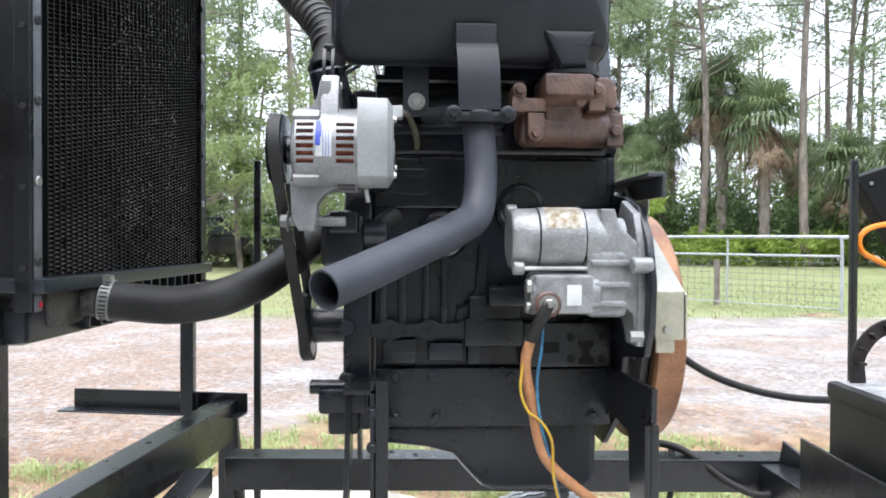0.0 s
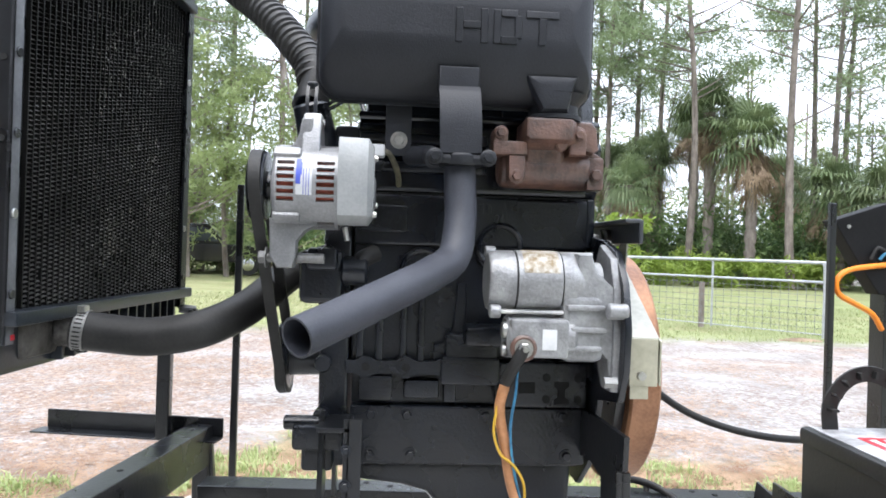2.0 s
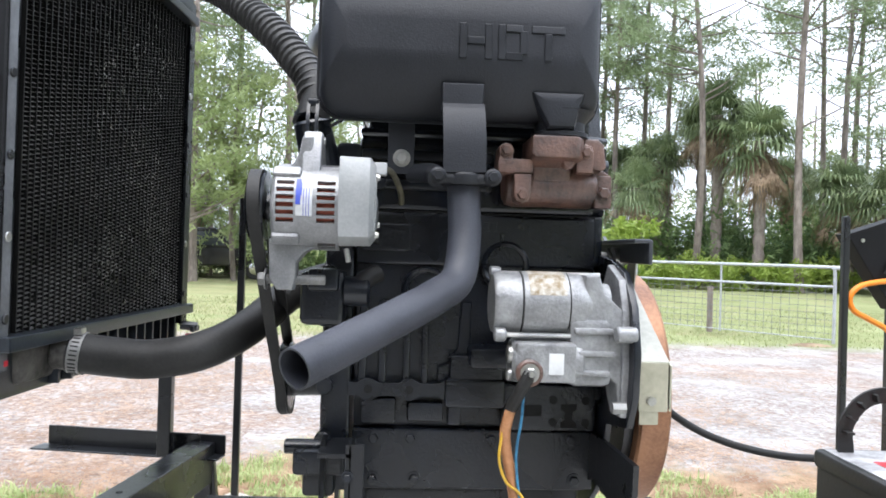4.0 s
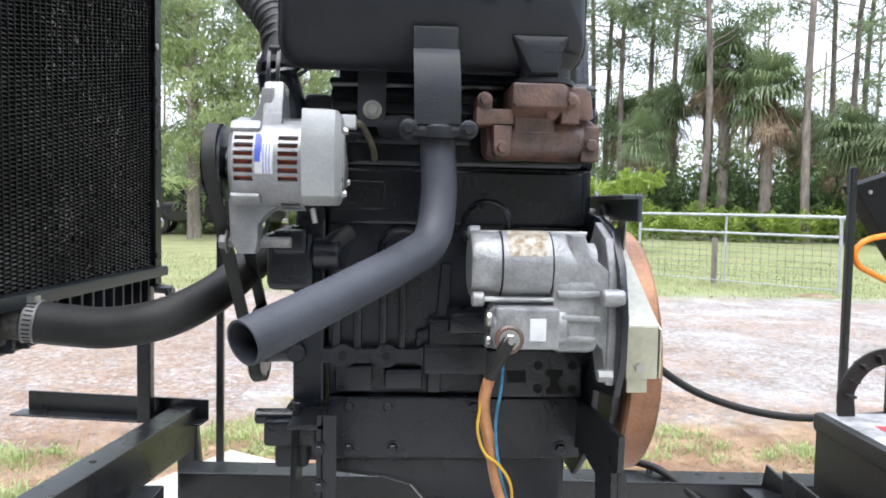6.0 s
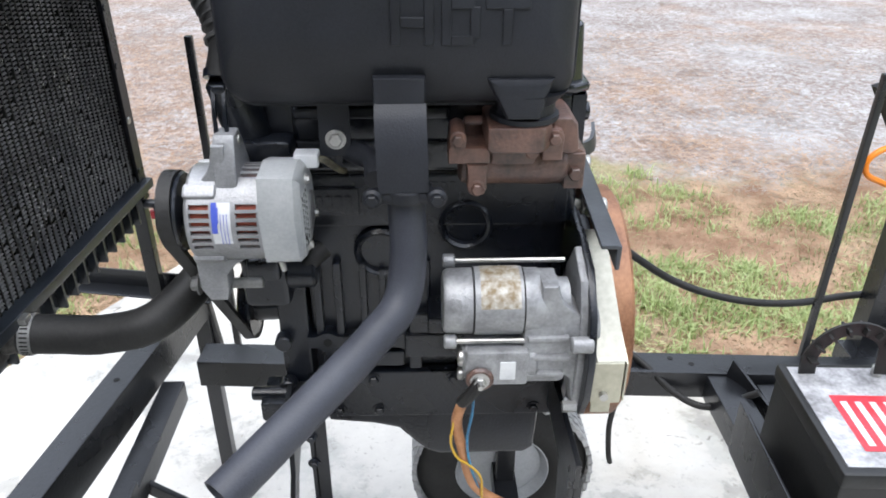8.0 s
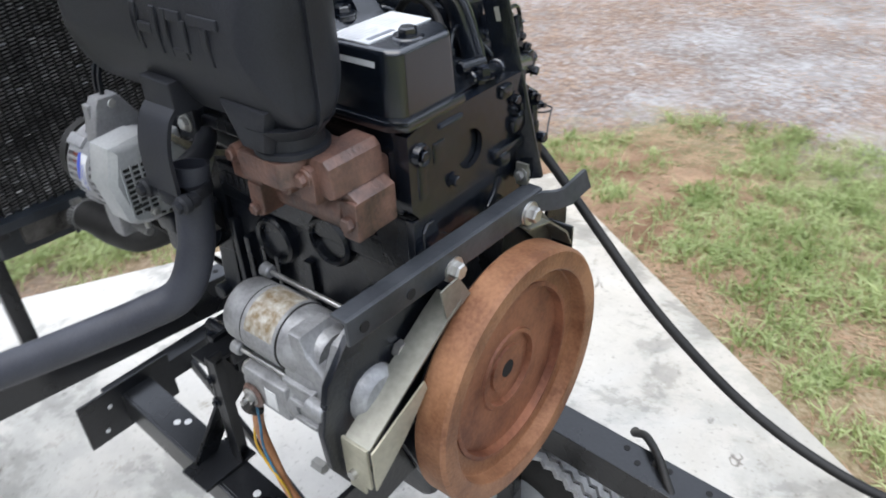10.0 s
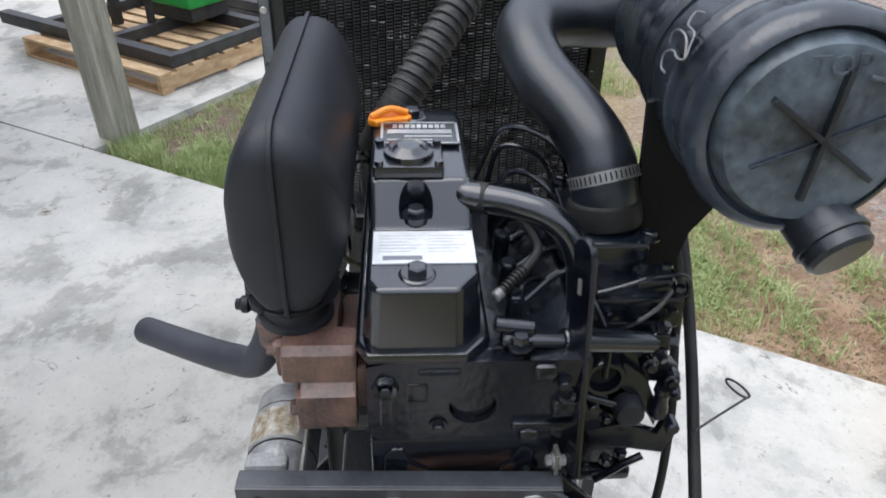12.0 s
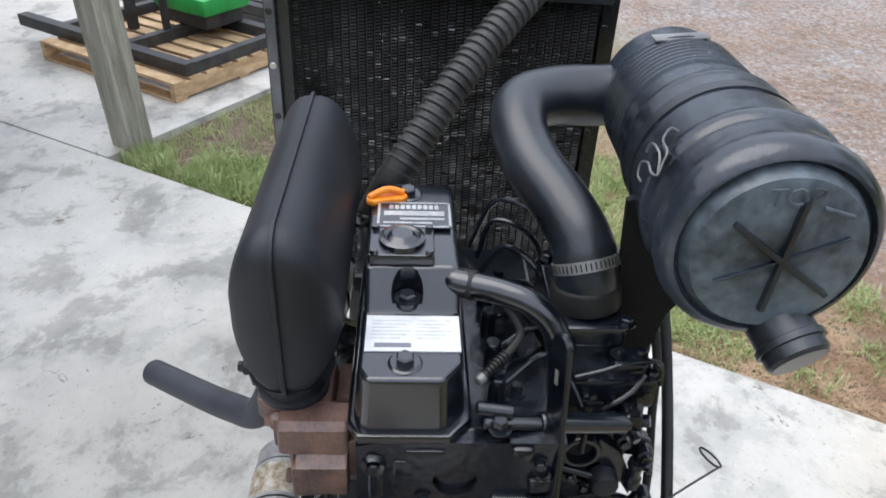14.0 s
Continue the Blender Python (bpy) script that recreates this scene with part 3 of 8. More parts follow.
def cloud(pts, n, r, size, rng, flat=0.6, long=1.8):
    """n small leaf quads scattered in a ball round each point: vertices and faces."""
    vs, fs = [], []
    for c in pts:
        k = int(n)
        o = rng.normal(0, 1, (k, 3))
        o /= np.linalg.norm(o, axis=1)[:, None]
        o *= (rng.random(k) ** 0.45)[:, None] * r * np.array((1, 1, flat))
        a = rng.normal(0, 1, (k, 3))
        a /= np.linalg.norm(a, axis=1)[:, None]
        b = np.cross(a, rng.normal(0, 1, (k, 3)))
        b /= np.linalg.norm(b, axis=1)[:, None]
        sz = size * (0.6 + 0.8 * rng.random(k))[:, None]
        p = np.array(c) + o
        q = np.stack([p - a * sz * long - b * sz * 0.3, p + a * sz * long - b * sz * 0.1, p + a * sz * long * 0.8 + b * sz * 0.3, p - a * sz * long * 0.8 + b * sz * 0.4], 1)
        base = sum(len(v) for v in vs)
        vs.append(q.reshape(-1, 3))
        fs.append(np.arange(base, base + 4 * k).reshape(-1, 4))
    return np.concatenate(vs), np.concatenate(fs)


def raw_mesh(name, vs, fs, material):
    me = bpy.data.meshes.new(name)
    me.from_pydata(vs.tolist(), [], fs.tolist())
    me.materials.append(material)
    return me


def raw_part(name, vs, fs, material, parent, label=""):
    ob = new(name, raw_mesh(name, vs, fs, material))
    ob.parent = parent
    return tagged(ob, label)


def pine(seed, height, at, crown0=0.42, lean=0.0, dense=1.0):
    """A tall slim pine: tapered trunk, bare below, with drooping limbs that end in needle tufts."""
    rng = np.random.default_rng(seed)
    t = thing("pine_tree", "tall slim pine with a bare trunk and sparse crown", "tree", at, "pines along the field edge")
    bm = B()
    r0 = height * 0.0064 + 0.018
    bend = rng.normal(0, 0.02, 2) * height * 0.4
    line = [(bend[0] * math.sin(k * 0.8) + lean * k / 7 * height, bend[1] * math.sin(k * 0.7), height * k / 7) for k in range(8)]
    tube(bm, line, lambda f: r0 * (1 - 0.82 * f) + 0.01 + r0 * 0.35 * max(0, 0.06 - f) / 0.06, 10, 4)
    pts, bl = [], bm
    sp = spline(line, 12)
    for k in range(int(24 * dense)):
        f = crown0 + (0.99 - crown0) * rng.random() ** 0.8
        p = sp[min(len(sp) - 1, int(f * (len(sp) - 1)))]
        L = height * (0.16 * (1.15 - f) + 0.045) * (0.6 + 0.7 * rng.random())
        a = rng.random() * 6.283
        e = p + Vector((math.cos(a) * L, math.sin(a) * L, L * (0.15 + 0.5 * rng.random())))
        mid = p.lerp(e, 0.55) + Vector((0, 0, -0.06 * L))
        tube(bl, [p, mid, e], lambda f: 0.028 * (1 - 0.8 * f) * height / 14, 5, 3)
        for q in (e, mid.lerp(e, 0.5) + Vector(rng.normal(0, 0.25, 3)), e + Vector(rng.normal(0, 0.35, 3))):
            pts.append(q)
    trunk = new("trunk", finish(bm, "trunk", BARK))
    trunk.parent = t
    vs, fs = cloud(pts, 84, height * 0.032 + 0.12, 0.062, rng, 0.6, 2.0)
    raw_part("crown", vs, fs, NEEDLE, t)
    return t


def fan_leaf(vs, fs, c, d, up, size, rng, n=16, droop=0.25, arc=4.0):
    """One palm fan: narrow blades spread round the tip of its stalk, with folded, drooping ends."""
    d, up = np.array(d), np.array(up)
    side = np.cross(d, up)
    for k in range(n):
        a = (k / (n - 1) - 0.5) * arc
        w = d * math.cos(a) + side * math.sin(a)
        L = size * (0.75 + 0.25 * math.cos(a * 0.6)) * (0.85 + 0.3 * rng.random())
        p1, p2 = c + w * L * 0.6, c + w * L - np.array((0, 0, droop * L * (0.5 + rng.random())))
        h = np.cross(w, up)
        h = h / (np.linalg.norm(h) + 1e-6) * size * 0.035
        i = len(vs)
        vs += [c - h * 0.3, c + h * 0.3, p1 + h, p1 - h, p2]
        fs += [(i, i + 1, i + 2, i + 3), (i + 3, i + 2, i + 4, i + 4)]


def palm(seed, height, at, dead=40, fans=60, spread=1.5):
    """A cabbage palm: rough trunk, a round head of drooping fans and a long skirt of dead ones."""
    rng = np.random.default_rng(seed)
    t = thing("cabbage_palm", "cabbage palm with a shaggy skirt of dead fronds", "palm", at, "palms along the field edge")
    bm = B()
    tube(bm, [(0, 0, -0.1), (0.05, 0, height * 0.5), (0.0, 0.05, height)], lambda f: 0.20 + 0.035 * math.sin(f * 60) + 0.05 * f, 12, 14)
    tr = new("trunk", finish(bm, "trunk", BARK))
    tr.parent = t
    for name, k, material, e0, e1, sz in (("crown", fans, FROND, -0.85, 1.45, 0.78), ("dead_skirt", dead, DEADFROND, -1.50, -0.75, 0.48)):
        vs, fs = [], []
        for _ in range(k):
            a, e = rng.random() * 6.283, e0 + (e1 - e0) * rng.random()
            d = np.array((math.cos(a) * math.cos(e), math.sin(a) * math.cos(e), math.sin(e)))
            stalk = (0.45 + 0.5 * rng.random() if name == "crown" else 0.25 + 1.35 * rng.random()) * spread
            top = np.array((0, 0.05, height))
            c = top + d * stalk
            up = np.array((-math.cos(a) * math.sin(e), -math.sin(a) * math.sin(e), math.cos(e)))
            i = len(vs)
            s = np.cross(d, up) * 0.02
            vs += [top - s, top + s, c + s, c - s]
            fs.append((i, i + 1, i + 2, i + 3))
            fan_leaf(vs, fs, c, d, up, sz * spread * (0.7 + 0.5 * rng.random()), rng, 18 if name == "crown" else 7, 0.45, 4.4 if name == "crown" else 1.3)
        me = bpy.data.meshes.new(name)
        me.from_pydata([tuple(v) for v in vs], [], [tuple(dict.fromkeys(f)) for f in fs])
        me.materials.append(material)
        ob = new(name, me)
        ob.parent = t
    return t


def leafy_tree(seed, height, at, low=0.12, width=0.30):
    """A slender light-green tree: thin trunk, rising limbs, loose clumps of small leaves with gaps."""
    rng = np.random.default_rng(seed)
    t = thing("slender_tree", "slender tree with loose bright yellow-green foliage", "tree", at, "leafy trees along the field edge")
    bm = B()
    sway = rng.normal(0, 0.03, 2) * height
    line = [(sway[0] * math.sin(k * 0.6), sway[1] * math.sin(k * 0.5), height * k / 6 - 0.1) for k in range(7)]
    tube(bm, line, lambda f: 0.012 * height * (1 - 0.85 * f) + 0.012, 9, 4)
    sp, pts, bl = spline(line, 12), [], bm
    for k in range(30):
        f = low + (0.98 - low) * rng.random()
        p = sp[min(len(sp) - 1, int(f * (len(sp) - 1)))]
        L = height * width * (0.35 + 0.65 * rng.random()) * (1.15 - 0.75 * f)
        a = rng.random() * 6.283
        e = p + Vector((math.cos(a) * L, math.sin(a) * L, L * (0.1 + 0.6 * rng.random())))
        tube(bl, [p, p.lerp(e, 0.5) + Vector((0, 0, -0.05 * L)), e], lambda f: 0.035 * (1 - 0.8 * f), 5, 3)
        pts += [e, p.lerp(e, 0.7) + Vector(rng.normal(0, 0.3, 3)), e + Vector(rng.normal(0, 0.45, 3))]
    trunk = new("trunk", finish(bm, "trunk", BARK))
    trunk.parent = t
    vs, fs = cloud(pts, 44, 0.075 * height, 0.068, rng, 0.6, 1.5)
    raw_part("crown", vs, fs, LEAF, t)
    return t


def bush(seed, at, w, h, material=None, n=26, label="dense green understorey shrub"):
    rng = np.random.default_rng(seed)
    pts = [(rng.normal(0, w * 0.4), rng.normal(0, w * 0.3), h * (0.15 + 0.75 * rng.random())) for _ in range(n)]
    vs, fs = cloud(pts, 60, min(w, h) * 0.32, 0.085, rng, 0.8, 1.5)
    ob = new("shrub", raw_mesh("shrub", vs, fs, material or SHRUB))
    ob.location = at
    return tagged(ob, label, "shrub", "shrubs along the field edge")


def placed(px_angle, dist, eye=(-0.012, -1.195)):
    """A spot at a bearing (degrees right of +y) and distance from where the clip starts."""
    a = radians(px_angle)
    return (eye[0] + dist * math.sin(a), eye[1] + dist * math.cos(a), -0.06)

# ---- the wood at the edge of the field ----
rngt = np.random.default_rng(5)
PINES = [(-27.5, 30, 19), (-23.6, 36, 21), (-15.2, 24, 17), (-12.6, 30, 20), (-8.9, 27, 18), (-6.5, 38, 22), (-2, 34, 20), (3, 36, 21), (8, 38, 22), (12, 37, 21),
         (14.7, 38, 22), (15.7, 40, 22), (17.0, 36, 21), (18.5, 38, 22), (20.7, 36, 21), (22.6, 31, 20), (29.6, 31, 22), (31.0, 40, 22), (32.2, 38, 22), (33.3, 42, 23), (36.5, 36, 21), (-19.5, 40, 22), (-31, 34, 20), (40, 33, 20), (45, 36, 21)]
for i, (a, d, h) in enumerate(PINES):
    pine(40 + i, h, placed(a, d), crown0=0.26 + 0.16 * ((i * 37) % 10) / 10, lean=0.010 * ((i * 13) % 5 - 2), dense=1.25 if i % 3 else 1.7)
PALMS = [(24.0, 33, 7.3, 1.25), (26.9, 32, 6.0, 1.35), (22.9, 36, 7.4, 1.05), (19.9, 35, 5.6, 1.1), (17.0, 37, 5.4, 1.1), (18.4, 33, 4.2, 1.0), (32.6, 33, 4.0, 1.2), (35.4, 31, 3.6, 1.2), (29.0, 38, 5.0, 1.1), (-15.0, 31, 2.8, 1.0), (38.5, 34, 4.8, 1.2)]
for i, (a, d, h, w) in enumerate(PALMS):
    palm(80 + i, h, placed(a, d), dead=90 + (i % 3) * 20, fans=58, spread=w)
for i, (a, d, h) in enumerate(((-17.5, 27, 8.5), (-15.6, 23, 7.0), (-14.0, 29, 9.5), (-12.2, 25, 7.0), (-10.4, 30, 8.5), (-8.0, 24, 7), (-6.2, 31, 9), (-20.5, 30, 9), (-3.5, 33, 9), (21.5, 41, 11), (26.5, 43, 12), (34.5, 40, 8), (37.5, 38, 7), (13.5, 40, 7), (18.2, 42, 8), (29.5, 41, 6.5), (32.0, 44, 7), (24.5, 40, 6), (16.0, 44, 9))):
    leafy_tree(300 + i, h, placed(a, d))
for i in range(60):
    a = -34 + 80 * (i + rngt.random() * 0.8) / 60
    d = 33 + 6 * rngt.random()
    if -18 < a < -4:
        d -= 6
    tall = 2.0 + 2.2 * rngt.random() if a > 10 else 1.2 + 1.4 * rngt.random()
    bush(120 + i, placed(a, d), 2.4 + 1.4 * rngt.random(), tall)
for i, (a, d, w, h) in enumerate(((16.9, 19.5, 1.1, 2.3), (15.9, 21, 1.2, 2.0), (20.5, 30, 1.8, 1.2), (25.5, 30, 1.8, 1.1), (23.4, 31, 1.4, 1.5), (28.0, 31, 1.4, 1.1), (30.5, 32, 1.6, 1.3))):
    bush(200 + i, placed(a, d), w, h, LIME, 18, "lime-green leafy shrub beside the fence")


def far_wood():
    """The unbroken wood behind: trunks and leaves that nobody could count."""
    rng = np.random.default_rng(9)
    pts = []
    for k in range(300):
        a = -40 + 88 * rng.random()
        x, y, _ = placed(a, 52 + 26 * rng.random())
        pts.append((x, y, 0.8 + 5.0 * rng.random() ** 1.3))
    for k in range(36):
        a = -40 + 88 * rng.random()
        x, y, _ = placed(a, 52 + 24 * rng.random())
        pts.append((x, y, 5 + 9 * rng.random()))
    vs, fs = cloud(pts, 80, 2.1, 0.17, rng, 0.7, 1.5)
    ob = new("far_wood", raw_mesh("far_wood", vs, fs, LEAF))
    tagged(ob, "far green wood behind the field", "woods", kind="stuff")
    bm = B()
    for k in range(20):
        a = -38 + 84 * rng.random()
        x, y, _ = placed(a, 50 + 24 * rng.random())
        cyl(bm, (x, y, -0.1), (x + rng.normal(0, 0.3), y, 13 + 6 * rng.random()), 0.14 + 0.07 * rng.random(), 6, r1=0.06)
    single("far_trunks", bm, BARK, "thin pine trunks in the far wood", "woods", kind="stuff")


far_wood()


def wood_around():
    """Unseen wood added round the other three sides of the yard, its leaves coloured as in shade."""
    rng = np.random.default_rng(19)
    pts = []
    for k in range(620):
        a = 52 + 262 * rng.random()
        x, y, _ = placed(a, 26 + 12 * rng.random())
        pts.append((x, y, 0.5 + 10.5 * rng.random() ** 1.2))
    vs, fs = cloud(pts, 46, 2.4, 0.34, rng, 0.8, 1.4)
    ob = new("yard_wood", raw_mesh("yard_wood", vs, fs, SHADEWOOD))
    tagged(ob, "unseen dark green wood added round the yard", "woods", kind="stuff")


wood_around()

# ---- diesel engine ----
YC = 0.062            # crank axis
ZC = 0.79
engine = thing("diesel_engine", "three-cylinder diesel engine painted black, bolted to a steel skid", "engine", (0.13, YC, 0.53))


def drilled_plate(bm, x0, x1, y0, y1, z0, z1, cy, cz, r, n=40):
    """A plate across x, from y0, z0 to y1, z1, with a round hole through it."""
    rings = []
    for x in (x0, x1):
        rim, edge = [], []
        for k in range(n):
            a = 2 * math.pi * k / n
            c, q = math.cos(a), math.sin(a)
            f = min(((y1 if c > 0 else y0) - cy) / c if abs(c) > 1e-6 else 9, ((z1 if q > 0 else z0) - cz) / q if abs(q) > 1e-6 else 9)
            rim.append(bm.verts.new((x, cy + r * c, cz + r * q)))
            y, z = cy + f * c, cz + f * q
            edge.append(bm.verts.new((x, y, z)))
        rings.append((rim, edge))
    for k in range(n):
        j = (k + 1) % n
        (ra, ea), (rb, eb) = rings
        for quad in ((rb[k], rb[j], eb[j], eb[k]), (ra[k], ea[k], ea[j], ra[j]), (ea[k], eb[k], eb[j], ea[j]), (ra[k], ra[j], rb[j], rb[k])):
            bm.faces.new(quad)
    return bm


def build_block():
    def one(name, lo, hi, bevel, parent, material=BLOCK):
        bm = B()
        box(bm, lo, hi, bevel)
        return part(name, bm, material, parent)

    b = one("block", (-0.055, -0.040, 0.80), (0.318, 0.165, 0.99), 0.006, engine)
    one("upper_deck", (-0.055, -0.050, 0.985), (0.318, 0.172, 1.066), 0.006, b)
    one("skirt", (-0.052, -0.040, 0.735), (0.318, 0.170, 0.79), 0.004, b)
    one("head_gasket", (-0.052, -0.047, 1.0655), (0.322, 0.170, 1.0685), 0.0, b, DARK)
    # sump rail: a waved strip with bolt bosses
    bm = B()
    wave = [(-0.060 + 0.382 * k / 60, 0.806 + 0.007 * max(0, math.cos(2 * math.pi * (k / 60 * 0.382 - 0.03) / 0.062))) for k in range(61)]
    low = [(-0.060 + 0.382 * k / 60, 0.786 - 0.007 * max(0, math.cos(2 * math.pi * (k / 60 * 0.382 - 0.03) / 0.062))) for k in range(60, -1, -1)]
    plate(bm, wave + low, 0.24, XZ(0.178), 0.0)
    sr = part("sump_rail", bm, BLOCK, b)
    for k in range(6):
        x = -0.030 + 0.062 * k
        bm = B()
        cyl(bm, (x, -0.0615, 0.796), (x, -0.0632, 0.796), 0.0065, 14)
        part("bolt_hole", bm, DARK, sr)
    for x, w, z in ((-0.046, 0.012, 0.95), (-0.016, 0.012, 0.93), (0.022, 0.010, 0.93), (0.050, 0.010, 0.92), (0.30, 0.014, 0.93), (0.225, 0.010, 0.93)):
        one("casting_rib", (x, -0.056, 0.800), (x + w, -0.036, z), 0.003, b)
    one("starter_bay", (0.120, -0.100, 0.835), (0.312, -0.036, 0.865), 0.006, b)
    one("name_panel", (-0.045, -0.055, 1.006), (0.028, -0.046, 1.048), 0.003, b)
    one("side_boss", (0.093, -0.066, 0.771), (0.175, -0.036, 0.850), 0.005, b)
    one("side_boss", (0.086, -0.070, 0.771), (0.178, -0.036, 0.815), 0.005, b)
    one("port_plate", (0.176, -0.070, 0.738), (0.318, -0.036, 0.810), 0.005, b)
    for x, z in ((0.252, 0.786), (0.302, 0.786), (0.252, 0.752), (0.302, 0.752)):
        bm = B()
        cyl(bm, (x, -0.0695, z), (x, -0.0712, z), 0.0065, 14)
        part("bolt_hole", bm, DARK, b)
    one("slot_recess", (0.206, -0.0712, 0.761), (0.234, -0.0695, 0.778), 0, b, DARK)
    bm = B()
    plate(bm, [(0.264, 0.744), (0.288, 0.744), (0.288, 0.752), (0.282, 0.756), (0.282, 0.768), (0.288, 0.772), (0.288, 0.780), (0.264, 0.780), (0.264, 0.772), (0.270, 0.768), (0.270, 0.756), (0.264, 0.752)], 0.0015, XZ(-0.0697))
    part("waisted_recess", bm, DARK, b)
    for x0, x1, z0, z1 in ((-0.040, 0.012, 0.744, 0.782), (0.030, 0.085, 0.748, 0.776), (0.092, 0.112, 0.742, 0.780)):
        one("cast_step", (x0, -0.060, z0), (x1, -0.036, z1), 0.004, b)
    for x, z in ((0.055, 0.945), (0.175, 0.988)):
        bm = B()
        lathe(bm, (x, -0.036, z), (x, -0.09, z), [(0, 0.040), (0.016, 0.038), (0.020, 0.034), (0.017, 0.030), (0.010, 0.028)], 28)
        part("core_plug", bm, BLOCK, b)
    bm = B()
    plate(bm, [(0.075, 0.806), (0.125, 0.806), (0.125, 0.93), (0.110, 0.93), (0.105, 0.86), (0.09, 0.835), (0.075, 0.83)], 0.014, XZ(-0.036), 0.003)
    part("cast_web", bm, BLOCK, b)
    for dy, z in ((0.0, 1.10), (0.0, 1.145)):
        one("head_ledge", (-0.05, -0.058, z), (0.15, -0.045, z + 0.016), 0.004, b, BLOCK)
    bm = text_mesh("C", 0.022, XZ(-0.0502) @ pose(0.258, 1.022, 0), 0.001)
    part("cast_mark", bm, BLOCK, b)
    for k in range(4):                                                        # unreadable cast figures
        one("cast_figure", (-0.030 + 0.013 * k, -0.0568, 1.020), (-0.021 + 0.013 * k, -0.0548, 1.036), 0.0008, b)
    for k in range(3):
        one("cast_figure", (0.128 + 0.012 * k, -0.0518, 1.040), (0.136 + 0.012 * k, -0.0498, 1.054), 0.0008, b)
    # lower crankcase plate with bolts
    bm = B()
    box(bm, (-0.052, -0.058, 0.645), (0.320, 0.182, 0.7355), 0.004)
    low = part("lower_crankcase", bm, BLOCK, engine, "flat-sided lower crankcase in satin black")
    for x, z in ((-0.020, 0.722), (0.036, 0.722), (0.282, 0.722), (-0.020, 0.660), (0.043, 0.660), (0.290, 0.660), (0.16, 0.722)):
        bm = B()
        hexbolt(bm, (x, -0.058, z), (0, -1, 0), 0.0075, 0.006)
        part("bolt", bm, BLOCK, low)
    # oil pan: shallow ahead, deep behind
    bm = B()
    plate(bm, [(-0.045, 0.645), (-0.045, 0.612), (0.03, 0.603), (0.07, 0.592), (0.098, 0.560), (0.118, 0.540), (0.14, 0.532), (0.285, 0.532), (0.302, 0.545), (0.306, 0.645)], 0.19, XZ(0.157), 0.012)
    pan = part("oil_pan", bm, BLOCK, engine)
    bm = B()
    box(bm, (-0.05, -0.045, 0.640), (0.312, 0.170, 0.648), 0.003)
    part("pan_flange", bm, BLOCK, pan)
    # rear plate, cut round the starter
    bm = B()
    out = [(-0.205, 0.775), (-0.228, 0.82), (-0.232, 0.88), (-0.215, 0.94), (-0.175, 0.985), (-0.11, 1.002), (-0.03, 1.01), (0.16, 1.01), (0.215, 0.95), (0.235, 0.79), (0.20, 0.66), (0.12, 0.60), (0.0, 0.60), (-0.075, 0.66), (-0.11, 0.76)]
    plate(bm, out, 0.010, YZ(0.322), 0.002)
    part("rear_plate", bm, BLOCK, engine)
    # head
    bm = B()
    box(bm, (-0.055, -0.052, 1.068), (0.314, 0.178, 1.180), 0.010)
    drilled_plate(bm, 0.310, 0.328, -0.052, 0.178, 1.068, 1.180, 0.058, 1.118, 0.025)
    head = part("cylinder_head", bm, CAST, engine)
    for y, z, r in ((-0.033, 1.147, 0.012), (0.155, 1.135, 0.009)):
        bm = B()
        lathe(bm, (0.325, y, z), (0.40, y, z), [(0, r * 1.3), (0.006, r * 1.1), (0.010, r), (0.008, r * 0.6), (0.004, r * 0.55)], 18)
        part("head_boss", bm, CAST, head)
    one("cast_pad", (0.322, -0.012, 1.124), (0.330, 0.012, 1.152), 0.004, head, CAST)
    one("deck_face", (0.312, -0.050, 0.990), (0.3265, 0.172, 1.0675), 0.003, head, CAST)
    one("cast_rib", (0.322, 0.10, 1.085), (0.336, 0.170, 1.098), 0.004, head, CAST)
    one("cast_rib", (0.322, 0.000, 1.163), (0.332, 0.045, 1.171), 0.004, head, CAST)
    bm = B()
    lathe(bm, (0.3275, 0.058, 1.118), (0.40, 0.058, 1.118), [(-0.008, 0.026), (-0.008, 0.0235), (-0.0095, 0.021), (-0.0105, 0.012), (-0.0105, 0.002)], 36)
    part("core_plug", bm, CAST, head)
    one("cast_pad", (0.324, 0.118, 1.158), (0.335, 0.142, 1.176), 0.005, head, CAST)
    one("cast_pad", (0.324, 0.140, 1.105), (0.337, 0.168, 1.128), 0.006, head, CAST)
    one("cast_web", (0.320, -0.040, 1.090), (0.3300, -0.022, 1.150), 0.004, head, CAST)
    one("cast_foot", (0.324, 0.108, 1.072), (0.340, 0.130, 1.090), 0.005, head, CAST)
    for y0, y1 in ((-0.036, 0.004), (0.128, 0.098)):       # feet that flare towards the bar
        bm = B()
        plate(bm, [(y0, 1.010), (y0, 1.046), (y0 + (y1 - y0) * 0.2, 1.056), (y0 + (y1 - y0) * 0.5, 1.056), (y0 + (y1 - y0) * 0.7, 1.036), (y1 + (y1 - y0) * 0.2, 1.022), (y1 + (y1 - y0) * 0.2, 1.010)], 0.006, YZ(0.324), 0.003)
        part("cast_foot", bm, CAST, head)
    for y, z in ((-0.033, 1.147), (0.022, 1.092), (0.118, 1.085), (0.150, 1.150)):
        bm = B()
        hexbolt(bm, (0.329, y, z), (1, 0, 0), 0.0065, 0.006)
        part("bolt", bm, CAST, head)
